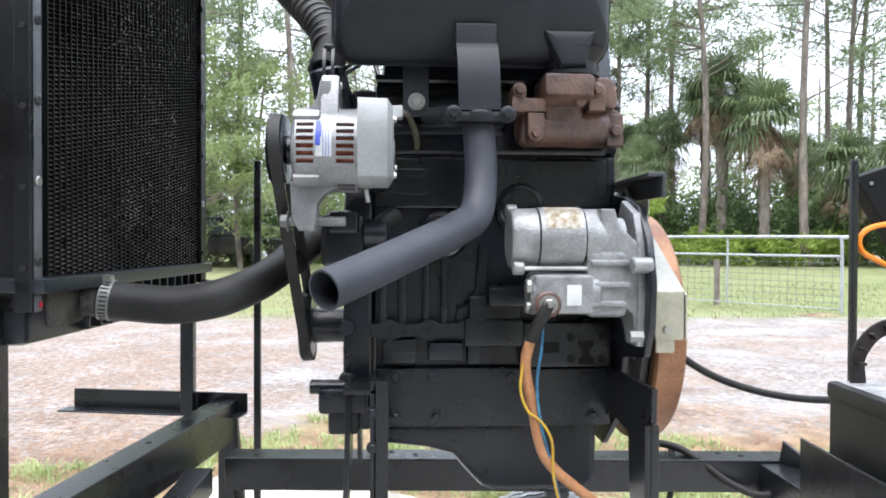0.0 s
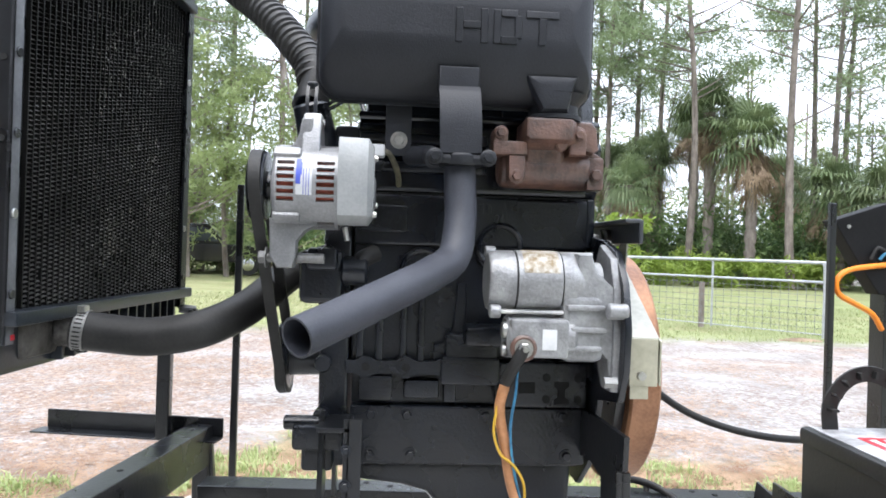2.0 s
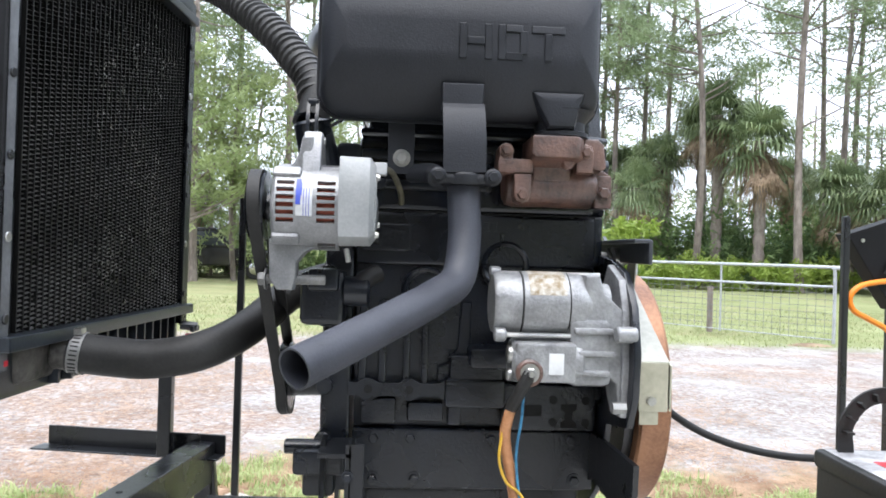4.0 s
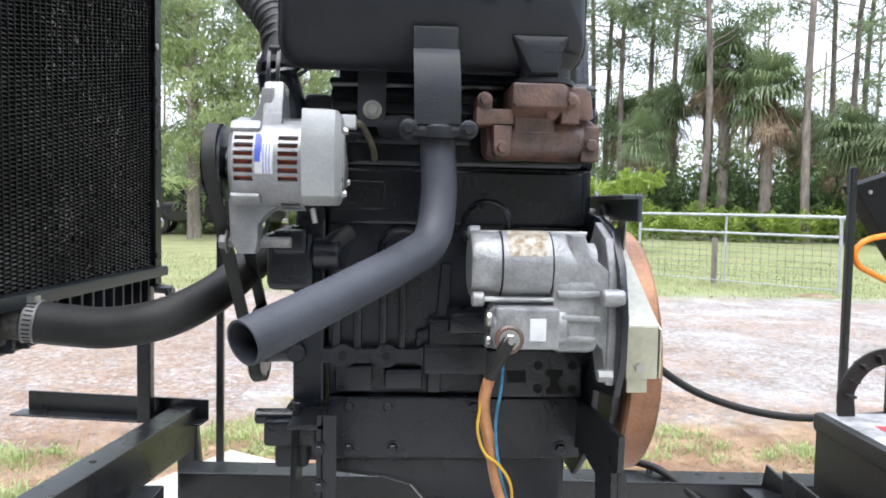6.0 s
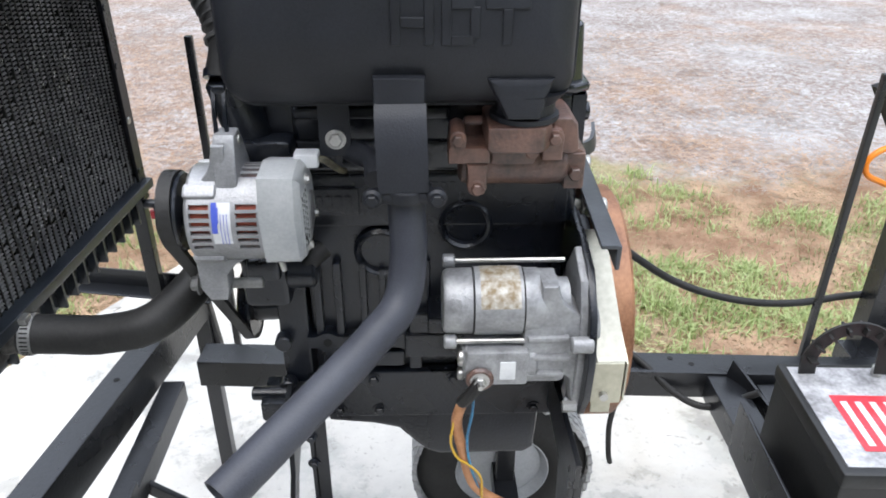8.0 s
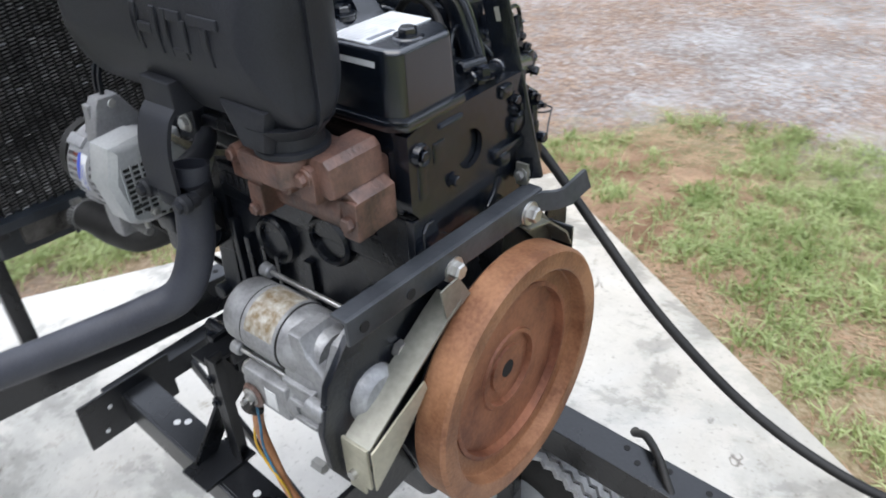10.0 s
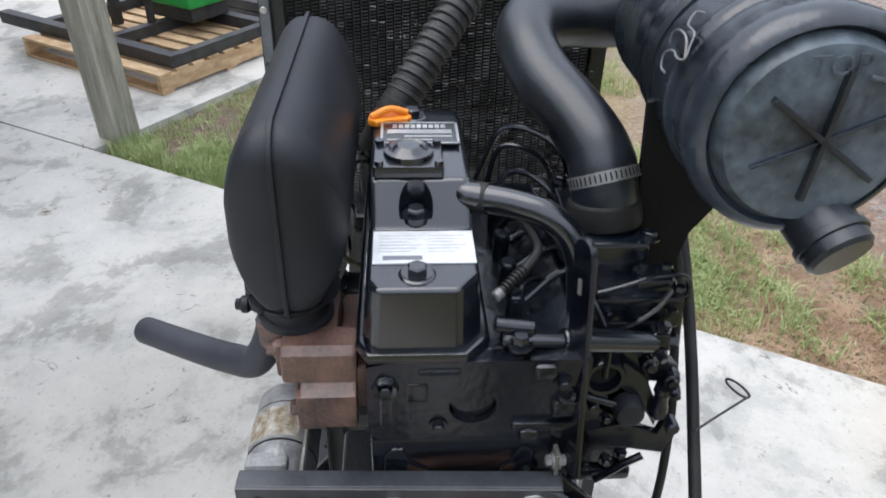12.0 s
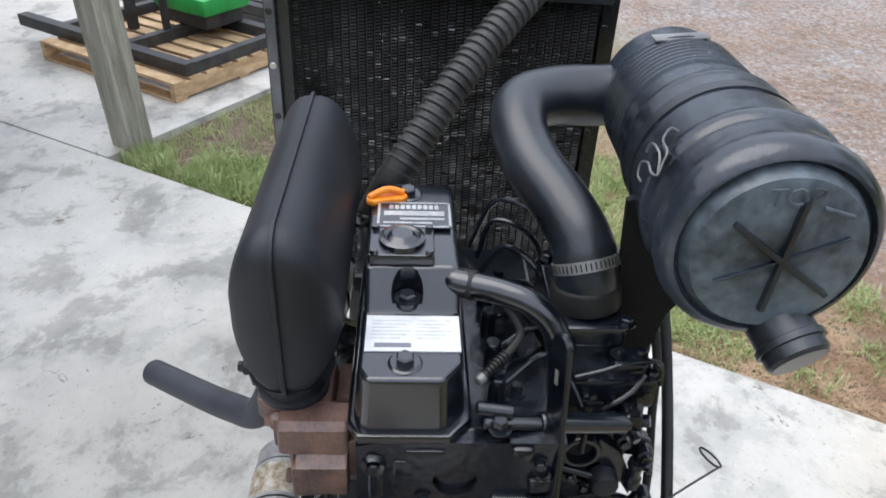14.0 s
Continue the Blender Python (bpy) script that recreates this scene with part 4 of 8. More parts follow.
    for x, y in ((0.313, 0.10), (0.25, 0.13), (0.18, 0.13), (0.10, 0.13), (0.02, 0.13)):
        bm = B()
        hexbolt(bm, (x, y, 1.180), (0, 0, 1), 0.008, 0.010)
        part("bolt", bm, CAST, head)


build_block()


FAINT = mat("faint_label_print", (0.44, 0.44, 0.46), (0.56, 0.56, 0.58), 0.5, scale=40, bump=0)


def carved(bm, cutter):
    """The first shape less the second, as a new bmesh."""
    obs = []
    for k, b in enumerate((bm, cutter)):
        me = bpy.data.meshes.new("carving")
        bmesh.ops.recalc_face_normals(b, faces=b.faces)
        b.to_mesh(me)
        b.free()
        obs.append(new("carving", me))
    md = obs[0].modifiers.new("cut", "BOOLEAN")
    md.object, md.operation, md.solver = obs[1], "DIFFERENCE", "EXACT"
    bpy.context.view_layer.update()
    out = bmesh.new()
    out.from_object(obs[0], bpy.context.evaluated_depsgraph_get())
    for ob in obs:
        me = ob.data
        bpy.data.objects.remove(ob)
        bpy.data.meshes.remove(me)
    return out


def build_cover():
    """The stepped rocker cover with its plates, cap and bolts."""
    bm = B()
    side = [(0.215, 1.184), (0.215, 1.261), (0.2105, 1.2645), (0.206, 1.268), (0.180, 1.3045), (0.173, 1.308), (0.020, 1.312), (-0.030, 1.30), (-0.045, 1.184)]
    plate(bm, side, 0.112, XZ(0.062), 0.010)
    pocket = B()                                  # bolt pocket cut into the sloping step
    cyl(pocket, (0.196, 0.001, 1.2720), (0.196, 0.001, 1.33), 0.0185, 32)
    bm = carved(bm, pocket)
    cov = part("rocker_cover", bm, GLOSS, engine, "glossy black stepped rocker cover")
    bm = B()
    low, top = [(0.17, -0.056), (0.304, -0.056), (0.323, -0.045), (0.323, 0.044), (0.294, 0.067), (0.17, 0.067)], [(0.17, -0.050), (0.301, -0.050), (0.319, -0.040), (0.319, 0.041), (0.291, 0.062), (0.17, 0.062)]
    rings = [[bm.verts.new((x, y, z)) for x, y in o] for o, z in ((low, 1.184), (top, 1.2635))]
    for k in range(6):
        bm.faces.new((rings[0][k], rings[0][(k + 1) % 6], rings[1][(k + 1) % 6], rings[1][k]))
    bm.faces.new(rings[1])
    bm.faces.new(list(reversed(rings[0])))
    bmesh.ops.bevel(bm, geom=list(bm.edges), offset=0.006, segments=3, affect="EDGES", profile=0.5)
    part("cover_front", bm, GLOSS, cov)
    bm = B()
    plate(bm, [(-0.052, -0.063), (0.308, -0.063), (0.330, -0.050), (0.330, 0.049), (0.301, 0.075), (-0.052, 0.075)], 0.014, Matrix.Translation((0, 0, 1.178)), 0.005)
    part("cover_flange", bm, GLOSS, cov)
    for x, y, z, r in ((0.293, 0.000, 1.2635, 1.0), (0.196, 0.001, 1.2720, 0.8), (0.02, 0.0, 1.312, 1.0)):
        bm = B()
        lathe(bm, (x, y, z - 0.004), (x, y, 2), [(0, 0.019 * r), (0.0045, 0.0185 * r), (0.0060, 0.0165 * r), (0.0062, 0.0145 * r), (0.0052, 0.0135 * r), (0.0055, 0.004)], 28)
        hexbolt(bm, (x, y, z + 0.0012), (0, 0, 1), 0.0105, 0.008)
        part("cover_bolt", bm, GLOSS, cov)
    bm = B()
    box(bm, (0.216, -0.044, 1.2635), (0.276, 0.060, 1.2650))
    lab = part("data_label", bm, PAPER, cov, "white paper data label")
    for r in range(6):
        for s in range(2):
            bm = B()
            box(bm, (0.224 + 0.006 * r, -0.038 + 0.05 * s, 1.2648), (0.2255 + 0.006 * r, 0.006 + 0.045 * s - 0.006 * (r % 3), 1.2654))
            part("label_line", bm, FAINT, lab)
    bm = B()
    box(bm, (0.263, -0.034, 1.2648), (0.270, 0.006, 1.2654))
    part("label_line", bm, INK, lab)
    bm = B()
    box(bm, (0.235, -0.0515, 1.205), (0.290, -0.0502, 1.250))
    part("side_label", bm, PAPER, cov, "small white side label")
    # breather diaphragm
    bm = B()
    box(bm, (0.115, -0.045, 1.306), (0.178, 0.032, 1.322), 0.004)
    lathe(bm, (0.147, -0.006, 1.322), (0.147, -0.006, 2), [(0, 0.028), (0.006, 0.027), (0.008, 0.022), (0.006, 0.019), (0.011, 0.012)], 24)
    cap = part("breather_cap", bm, GLOSS, cov)
    for sx in (-1, 1):
        for sy in (-1, 1):
            bm = B()
            cyl(bm, (0.147 + sx * 0.026, -0.006 + sy * 0.032, 1.322), (0.147 + sx * 0.026, -0.006 + sy * 0.032, 1.327), 0.005, 10)
            part("screw", bm, GLOSS, cap)
    bm = B()
    box(bm, (0.046, -0.038, 1.3125), (0.106, 0.054, 1.3150), 0.002)
    npl = part("name_plate", bm, GLOSS, cov, "black name plate with a silver border")
    bm = B()
    for a, b in (((0.046, -0.038), (0.049, 0.054)), ((0.103, -0.038), (0.106, 0.054)), ((0.046, -0.038), (0.106, -0.035)), ((0.046, 0.051), (0.106, 0.054))):
        box(bm, (*a, 1.3146), (*b, 1.3156))
    for k in range(9):
        box(bm, (0.053, -0.024 + 0.0072 * k, 1.3146), (0.063, -0.0185 + 0.0072 * k, 1.3155))
    box(bm, (0.068, -0.030, 1.3146), (0.079, 0.046, 1.3155))
    box(bm, (0.084, -0.010, 1.3146), (0.089, 0.046, 1.3155))
    box(bm, (0.094, -0.030, 1.3146), (0.098, 0.030, 1.3155))
    part("plate_border", bm, STEEL, npl)
    bm = B()
    plate(bm, [(0.012, -0.040), (0.026, -0.062), (0.040, -0.062), (0.046, -0.052), (0.040, -0.036), (0.036, -0.014), (0.028, -0.008), (0.016, -0.012)], 0.009, Matrix.Translation((0.006, 0.008, 1.310)), 0.003)
    tube(bm, [(0.042, -0.050, 1.320), (0.034, -0.028, 1.327), (0.030, -0.006, 1.321)], 0.0045, 10, 6)
    part("oil_filler_cap", bm, ORANGE, cov, "orange plastic oil filler cap")


build_cover()


def build_flywheel():
    bm = B()
    R = 0.19
    lathe(bm, (0.368, YC, ZC), (0.5, YC, ZC), [(0, 0.05), (0, R - 0.004), (0.004, R), (0.043, R), (0.048, R - 0.005), (0.048, 0.162), (0.046, 0.159), (0.026, 0.157), (0.024, 0.154), (0.024, 0.134)], 96, cap=False)
    f = part("flywheel", bm, FLYRUST, engine, "brown rusty flywheel disc")
    bm = B()
    lathe(bm, (0.368, YC, ZC), (0.5, YC, ZC), [(0.010, 0.1345), (0.0265, 0.1345), (0.0275, 0.132), (0.0270, 0.128), (0.015, 0.126), (0.015, 0.064), (0.018, 0.062), (0.0185, 0.056), (0.008, 0.054), (0.008, 0.038), (0.014, 0.036), (0.014, 0.014), (0.004, 0.012)], 96)
    part("web", bm, FLYFACE, f, "reddish brown inner face")
    bm = B()
    lathe(bm, (0.378, YC, ZC), (0.5, YC, ZC), [(0, 0.0135), (0.0042, 0.0134)], 20)
    part("pilot_hole", bm, DARK, f)
    bm = B()
    lathe(bm, (0.354, YC, ZC), (0.5, YC, ZC), [(0, 0.05), (0, 0.168), (0.014, 0.168)], 80)
    part("ring_gear_hub", bm, BLOCK, f)


build_flywheel()


def build_rear_bar():
    """The drilled lifting bar across the back with its bolts and hooked far end, and the zinc guards."""
    bm = B()
    m = pose(0.350, -0.195, 0.997, 0.4, 0, -2.6)
    box(bm, (0, 0, 0), (0.006, 0.352, 0.034), 0.002, m)
    box(bm, (-0.020, 0, 0.029), (0.003, 0.352, 0.035), 0.002, m)
    bar = part("rear_bar", bm, SLATE, engine, "drilled black steel angle across the back")
    bm = B()
    tube(bm, [(0.362, 0.120, 1.016), (0.372, 0.150, 1.016), (0.388, 0.166, 1.016), (0.398, 0.176, 1.020), (0.403, 0.190, 1.028), (0.406, 0.212, 1.033)], 0, 4, 2, smooth=False, flat=(0.006, 0.028))
    part("hook", bm, SLATE, bar)
    for x, y, z in ((0.358, -0.027, 1.005), (0.366, 0.126, 1.009)):
        bm = B()
        cyl(bm, (x - 0.01, y, z), (x + 0.006, y, z), 0.017, 20, 0.002)
        hexbolt(bm, (x + 0.006, y, z), (1, 0, 0), 0.011, 0.011)
        part("bolt", bm, STEEL, bar, "plated hex bolt")
    for y in (-0.172, -0.10):
        bm = B()
        cyl(bm, (0.352 + (y + 0.195) * 0.045, y, 1.012), (0.3572 + (y + 0.195) * 0.045, y, 1.012), 0.007, 12)
        part("hole", bm, DARK, bar)


def build_bar_spacers():
    for y in (-0.027, 0.126):
        bm = B()
        cyl(bm, (0.330, y, 1.007), (0.352, y, 1.007), 0.0075, 12)
        cyl(bm, (0.340, y, 1.007), (0.344, y, 1.007), 0.014, 18)
        part("bolt_spacer", bm, ALU_D, engine)
    # added bright plate: stands in for the lit side face of a bracket
    bm = B()
    box(bm, (0.334, 0.148, 1.032), (0.352, 0.153, 1.064), 0.001)
    lug = part("lit_bracket_face", bm, ZINC, engine, "small bright plate standing in for a bracket's lit side face")
    for y, d in ((0.148, -1), (0.153, 1)):
        bm = B()
        hexbolt(bm, (0.343, y, 1.048), (0, d, 0), 0.0065, 0.007)
        part("nut", bm, ALU_D, lug)


build_rear_bar()
build_bar_spacers()


def bent_strip(bm, yz, x0, x1, thick):
    """A sheet bent along a line of (y, z), reaching from x0 to x1."""
    n = len(yz)
    off = []
    for i in range(n):
        a, b = Vector((*yz[max(i - 1, 0)], 0)), Vector((*yz[min(i + 1, n - 1)], 0))
        d = (b - a).normalized()
        off.append((yz[i][0] + d.y * thick, yz[i][1] - d.x * thick))
    rows = []
    for (y, z), (y2, z2) in zip(yz, off):
        rows.append([bm.verts.new(p) for p in ((x0, y, z), (x1, y, z), (x1, y2, z2), (x0, y2, z2))])
    for a, b in zip(rows, rows[1:]):
        for k in range(4):
            bm.faces.new((a[k], a[(k + 1) % 4], b[(k + 1) % 4], b[k]))
    bm.faces.new(rows[0])
    bm.faces.new(list(reversed(rows[-1])))
    return bm


def build_guards():
    bm = B()
    bent_strip(bm, [(-0.030, 0.966), (-0.059, 0.952), (-0.207, 0.864)], 0.340, 0.378, 0.003)
    g = part("starter_guard", bm, ZINC, engine, "yellowish zinc-plated sheet guard")
    bm = B()
    plate(bm, [(-0.068, 1.000), (-0.034, 1.003), (-0.012, 0.966), (-0.058, 0.950)], 0.003, YZ(0.374), 0.001)
    part("bolt_tab", bm, ZINC, g)
    bm = B()
    box(bm, (0.336, -0.212, 0.800), (0.376, -0.207, 0.866), 0.001)
    box(bm, (0.338, -0.210, 0.782), (0.364, -0.206, 0.802), 0.001)
    part("front_flap", bm, ZINC_Y, g, "cream-yellow plated flap")
    bm = B()
    plate(bm, [(-0.208, 0.862), (-0.208, 0.800), (-0.156, 0.838), (-0.108, 0.886), (-0.112, 0.900)], 0.0025, YZ(0.3795))
    part("side_flap", bm, ZINC_Y, g, "cream-yellow plated flap")
    bm = B()
    cyl(bm, (0.352, -0.219, 0.815), (0.352, -0.212, 0.815), 0.006, 10)
    part("screw", bm, STEEL, g)
    bm = B()
    bent_strip(bm, [(0.232, 0.905), (0.215, 0.935), (0.168, 0.975), (0.118, 0.988)], 0.342, 0.378, 0.003)
    plate(bm, [(0.14, 0.975), (0.20, 0.968), (0.232, 0.93), (0.232, 0.88)], 0.0025, YZ(0.342))
    part("far_guard", bm, ZINC, engine, "dull zinc-plated sheet guard")
    bm = B()
    box(bm, (0.318, 0.232, 0.875), (0.378, 0.237, 0.935), 0.001)
    box(bm, (0.33, 0.232, 0.90), (0.336, 0.290, 0.950), 0.002)
    part("guard_bracket", bm, FRAME, engine)
    # hooked mounts on both ends, gusset legs down to the skid
    bm = B()
    plate(bm, [(-0.055, 0.736), (-0.120, 0.740), (-0.269, 0.744), (-0.266, 0.699), (-0.243, 0.690), (-0.243, 0.50), (-0.190, 0.50), (-0.177, 0.60), (-0.170, 0.664), (-0.080, 0.671), (-0.055, 0.66)], 0.008, YZ(0.312), 0.001)
    leg = part("rear_mount", bm, FRAME, engine, "black plate mount with a sloping gusset")
    bm = B()
    box(bm, (0.312, -0.262, 0.50), (0.362, -0.20, 0.508), 0.001)
    box(bm, (0.320, -0.243, 0.50), (0.332, -0.225, 0.69), 0.002)
    part("mount_foot", bm, FRAME, leg)
    bm = B()
    plate(bm, [(0.055, 0.745), (0.235, 0.745), (0.255, 0.62), (0.245, 0.50), (0.19, 0.50), (0.17, 0.62), (0.055, 0.64)], 0.008, YZ(0.312), 0.001)
    part("rear_mount", bm, FRAME, engine)
    bm = B()
    plate(bm, [(-0.055, 0.730), (-0.110, 0.730), (-0.135, 0.60), (-0.205, 0.505), (-0.160, 0.505), (-0.105, 0.575), (-0.055, 0.61)], 0.008, YZ(-0.094), 0.001)
    fm = part("front_mount", bm, FRAME, engine, "black plate mount with bolt holes")
    bm = B()
    box(bm, (-0.052, -0.150, 0.50), (-0.046, -0.122, 0.735), 0.002)
    box(bm, (-0.056, -0.150, 0.50), (-0.030, -0.146, 0.735), 0.001)
    box(bm, (-0.094, -0.15, 0.715), (-0.046, -0.06, 0.722), 0.001)
    part("angle_leg", bm, FRAME, fm)
    bm = B()
    box(bm, (-0.10, -0.225, 0.499), (-0.03, -0.12, 0.506), 0.001)
    part("foot_plate", bm, FRAME, fm)
    bm = B()
    plate(bm, [(0.15, 0.730), (0.18, 0.730), (0.25, 0.505), (0.195, 0.505)], 0.008, YZ(-0.094), 0.001)
    part("front_mount", bm, FRAME, engine)
    for y, z in ((-0.10, 0.69), (-0.14, 0.64)):
        bm = B()
        hexbolt(bm, (-0.052, -0.151, z), (0, -1, 0), 0.006, 0.005)
        part("bolt", bm, BLOCK, fm)
    # timing cover and pump body ahead
    bm = B()
    plate(bm, [(-0.05, 0.64), (0.15, 0.64), (0.185, 0.75), (0.17, 0.98), (0.12, 1.06), (0.0, 1.06), (-0.045, 0.98), (-0.055, 0.80)], 0.045, YZ(-0.102), 0.006)
    tc = part("timing_cover", bm, BLOCK, engine)
    for k, (x, y, z) in enumerate(((-0.095, -0.064, 0.72), (-0.095, -0.060, 0.80), (-0.095, -0.056, 0.90), (-0.095, -0.05, 0.97))):
        bm = B()
        cyl(bm, (x, y + 0.01, z), (x, y - 0.012, z), 0.013, 14, 0.002)
        part("boss", bm, BLOCK, tc)
    bm = B()
    box(bm, (-0.135, -0.10, 0.675), (-0.06, -0.03, 0.712), 0.006)
    cyl(bm, (-0.150, -0.075, 0.712), (-0.095, -0.075, 0.712), 0.011, 14, 0.002)
    box(bm, (-0.122, -0.085, 0.640), (-0.075, -0.035, 0.680), 0.006)
    part("drain_housing", bm, BLOCK, tc)
    bm = B()
    box(bm, (-0.13, -0.115, 0.895), (-0.066, -0.045, 0.975), 0.010)
    box(bm, (-0.118, -0.128, 0.945), (-0.074, -0.10, 0.978), 0.006)
    cyl(bm, (-0.070, -0.10, 0.945), (-0.030, -0.10, 0.945), 0.022, 18, 0.004)
    ab = part("alternator_bracket", bm, BLOCK, engine)
    bm = B()
    tube(bm, [(-0.02, -0.085, 0.972), (-0.04, -0.10, 0.96), (-0.06, -0.10, 0.93)], 0.014, 12, 6)
    part("bypass_hose", bm, RUBBER, ab)
    # thermostat housing under the top hose
    bm = B()
    cyl(bm, (-0.105, -0.04, 1.10), (-0.128, -0.055, 1.20), 0.032, 20, 0.004, 0.028)
    box(bm, (-0.135, -0.085, 1.09), (-0.05, 0.0, 1.125), 0.010)
    box(bm, (-0.09, -0.05, 1.12), (-0.05, 0.02, 1.17), 0.008)
    th = part("thermostat_housing", bm, BLOCK, engine)
    bm = B()
    lathe(bm, (-0.129, -0.05, 1.195), (-0.126, -0.035, 1.225), [(0, 0.026), (0, 0.0285), (0.010, 0.0285), (0.010, 0.026)], 24)
    cyl(bm, (-0.10, -0.062, 1.19), (-0.07, -0.075, 1.205), 0.003, 8)
    cyl(bm, (-0.10, -0.055, 1.20), (-0.07, -0.068, 1.217), 0.003, 8)
    part("spring_clamp", bm, BLOCK, th, "black wire spring clamp")
    # crank pulley and belt
    bm = B()
    lathe(bm, (-0.180, YC, ZC), (0.0, YC, ZC), [(0, 0.02), (0, 0.056), (0.003, 0.060), (0.010, 0.052), (0.017, 0.060), (0.020, 0.058), (0.020, 0.03), (0.08, 0.028)], 40)
    part("crank_pulley", bm, BLOCK, engine)
    bm = B()
    a, b, ra, rb = Vector((-0.150, 1.062)), Vector((YC, ZC)), 0.047, 0.056
    d = (b - a)
    base = math.atan2(d.y, d.x)
    out = [(a.x + ra * math.cos(base + math.pi / 2 + k * math.pi / 14), a.y + ra * math.sin(base + math.pi / 2 + k * math.pi / 14)) for k in range(15)]
    out += [(b.x + rb * math.cos(base - math.pi / 2 + k * math.pi / 14), b.y + rb * math.sin(base - math.pi / 2 + k * math.pi / 14)) for k in range(15)]
    tube(bm, [(-0.170 - 0.014 * (z - ZC) / 0.272, y, z) for y, z in out + out[:1]], 0, smooth=False, flat=(0.016, 0.008))
    part("fan_belt", bm, RUBBER, engine, "worn black rubber fan belt")


build_guards()


def build_manifold():
    """The rusty exhaust elbow on the side of the head: a cast log with lugs, a square neck on top and a sloping shoulder behind."""
    bm = B()
    lathe(bm, (0.160, -0.102, 1.107), (1, -0.102, 1.107), [(0, 0.022), (0.004, 0.028), (0.014, 0.031), (0.060, 0.030), (0.100, 0.031), (0.128, 0.031), (0.134, 0.028), (0.138, 0.020)], 28)
    man = part("exhaust_elbow", bm, RUST, engine, "rusty brown cast-iron exhaust elbow")
    bm = B()
    box(bm, (0.168, -0.084, 1.090), (0.300, -0.051, 1.150), 0.006)
    part("mounting_flange", bm, RUST, man)
    bm = B()                                     # neck: a square head that narrows into the log
    head, foot = [(0.190, -0.171), (0.256, -0.171), (0.268, -0.150), (0.268, -0.084), (0.190, -0.084)], [(0.198, -0.134), (0.250, -0.134), (0.256, -0.128), (0.256, -0.084), (0.198, -0.084)]
    loops = [[bm.verts.new((x, y, z)) for x, y in o] for o, z in ((head, 1.173), (head, 1.142), (foot, 1.132), (foot, 1.112))]
    for a, b in zip(loops, loops[1:]):
        for k in range(5):
            bm.faces.new((a[k], a[(k + 1) % 5], b[(k + 1) % 5], b[k]))
    bm.faces.new(loops[0])
    bm.faces.new(list(reversed(loops[-1])))
    bmesh.ops.bevel(bm, geom=list(bm.edges), offset=0.004, segments=2, affect="EDGES", profile=0.5)
    part("outlet_neck", bm, RUST, man)
    bm = B()
    cyl(bm, (0.245, -0.140, 1.137), (0.245, -0.158, 1.137), 0.0085, 14, 0.002)
    part("boss", bm, RUST, man)
    # bolted lugs at both ends of the log
    def ear(x0, x1, z0, z1):
        r = (x1 - x0) * 0.45
        return [(x0, z0), (x1, z0), (x1, z1 - r), (x1 - r * 0.3, z1 - r * 0.3), (x1 - r, z1), (x0 + r, z1), (x0 + r * 0.3, z1 - r * 0.3), (x0, z1 - r)]

    hang = [(x, 2.242 - z - 0.043) for x, z in ear(0.169, 0.193, 1.079, 1.121)]
    for outlines, bolts in (((ear(0.147, 0.167, 1.120, 1.163), [(0.146, 1.121), (0.196, 1.121), (0.196, 1.141), (0.146, 1.141)], hang), ((0.157, 1.152), (0.181, 1.090))),
                            ((ear(0.258, 0.283, 1.124, 1.166),), ((0.271, 1.153),))):
        bm = B()
        for k, o in enumerate(outlines):
            plate(bm, o, 0.048 + 0.001 * k, XZ(-0.102), 0.003)
        lug = part("lug", bm, RUST, man)
        for bx, bz in bolts:
            bm = B()
            lathe(bm, (bx, -0.149, bz), (bx, -1, bz), [(0, 0.0105), (0.003, 0.0100), (0.004, 0.0085)], 18)
            hexbolt(bm, (bx, -0.153, bz), (0, -1, 0), 0.0075, 0.007, False)
            part("bolt", bm, RUST, lug)
    # shoulder towards the flywheel: a sloping top over a square tab
    bm = B()
    plate(bm, [(0.252, 1.148), (0.270, 1.160), (0.284, 1.158), (0.300, 1.134), (0.317, 1.124), (0.317, 1.080), (0.290, 1.080), (0.286, 1.112), (0.252, 1.116)], 0.060, XZ(-0.063), 0.004)
    plate(bm, [(0.252, 1.136), (0.252, 1.166), (0.264, 1.175), (0.292, 1.174), (0.300, 1.166), (0.304, 1.134), (0.296, 1.128)], 0.080, XZ(-0.062), 0.005)
    part("rear_shoulder", bm, RUST, man)
    bm = B()
    box(bm, (0.291, -0.127, 1.076), (0.3165, -0.100, 1.124), 0.003)
    tb = part("rear_tab", bm, RUST, man)
    bm = B()
    hexbolt(bm, (0.304, -0.127, 1.098), (0, -1, 0), 0.009, 0.008, False)
    part("bolt", bm, RUST, tb)


build_manifold()


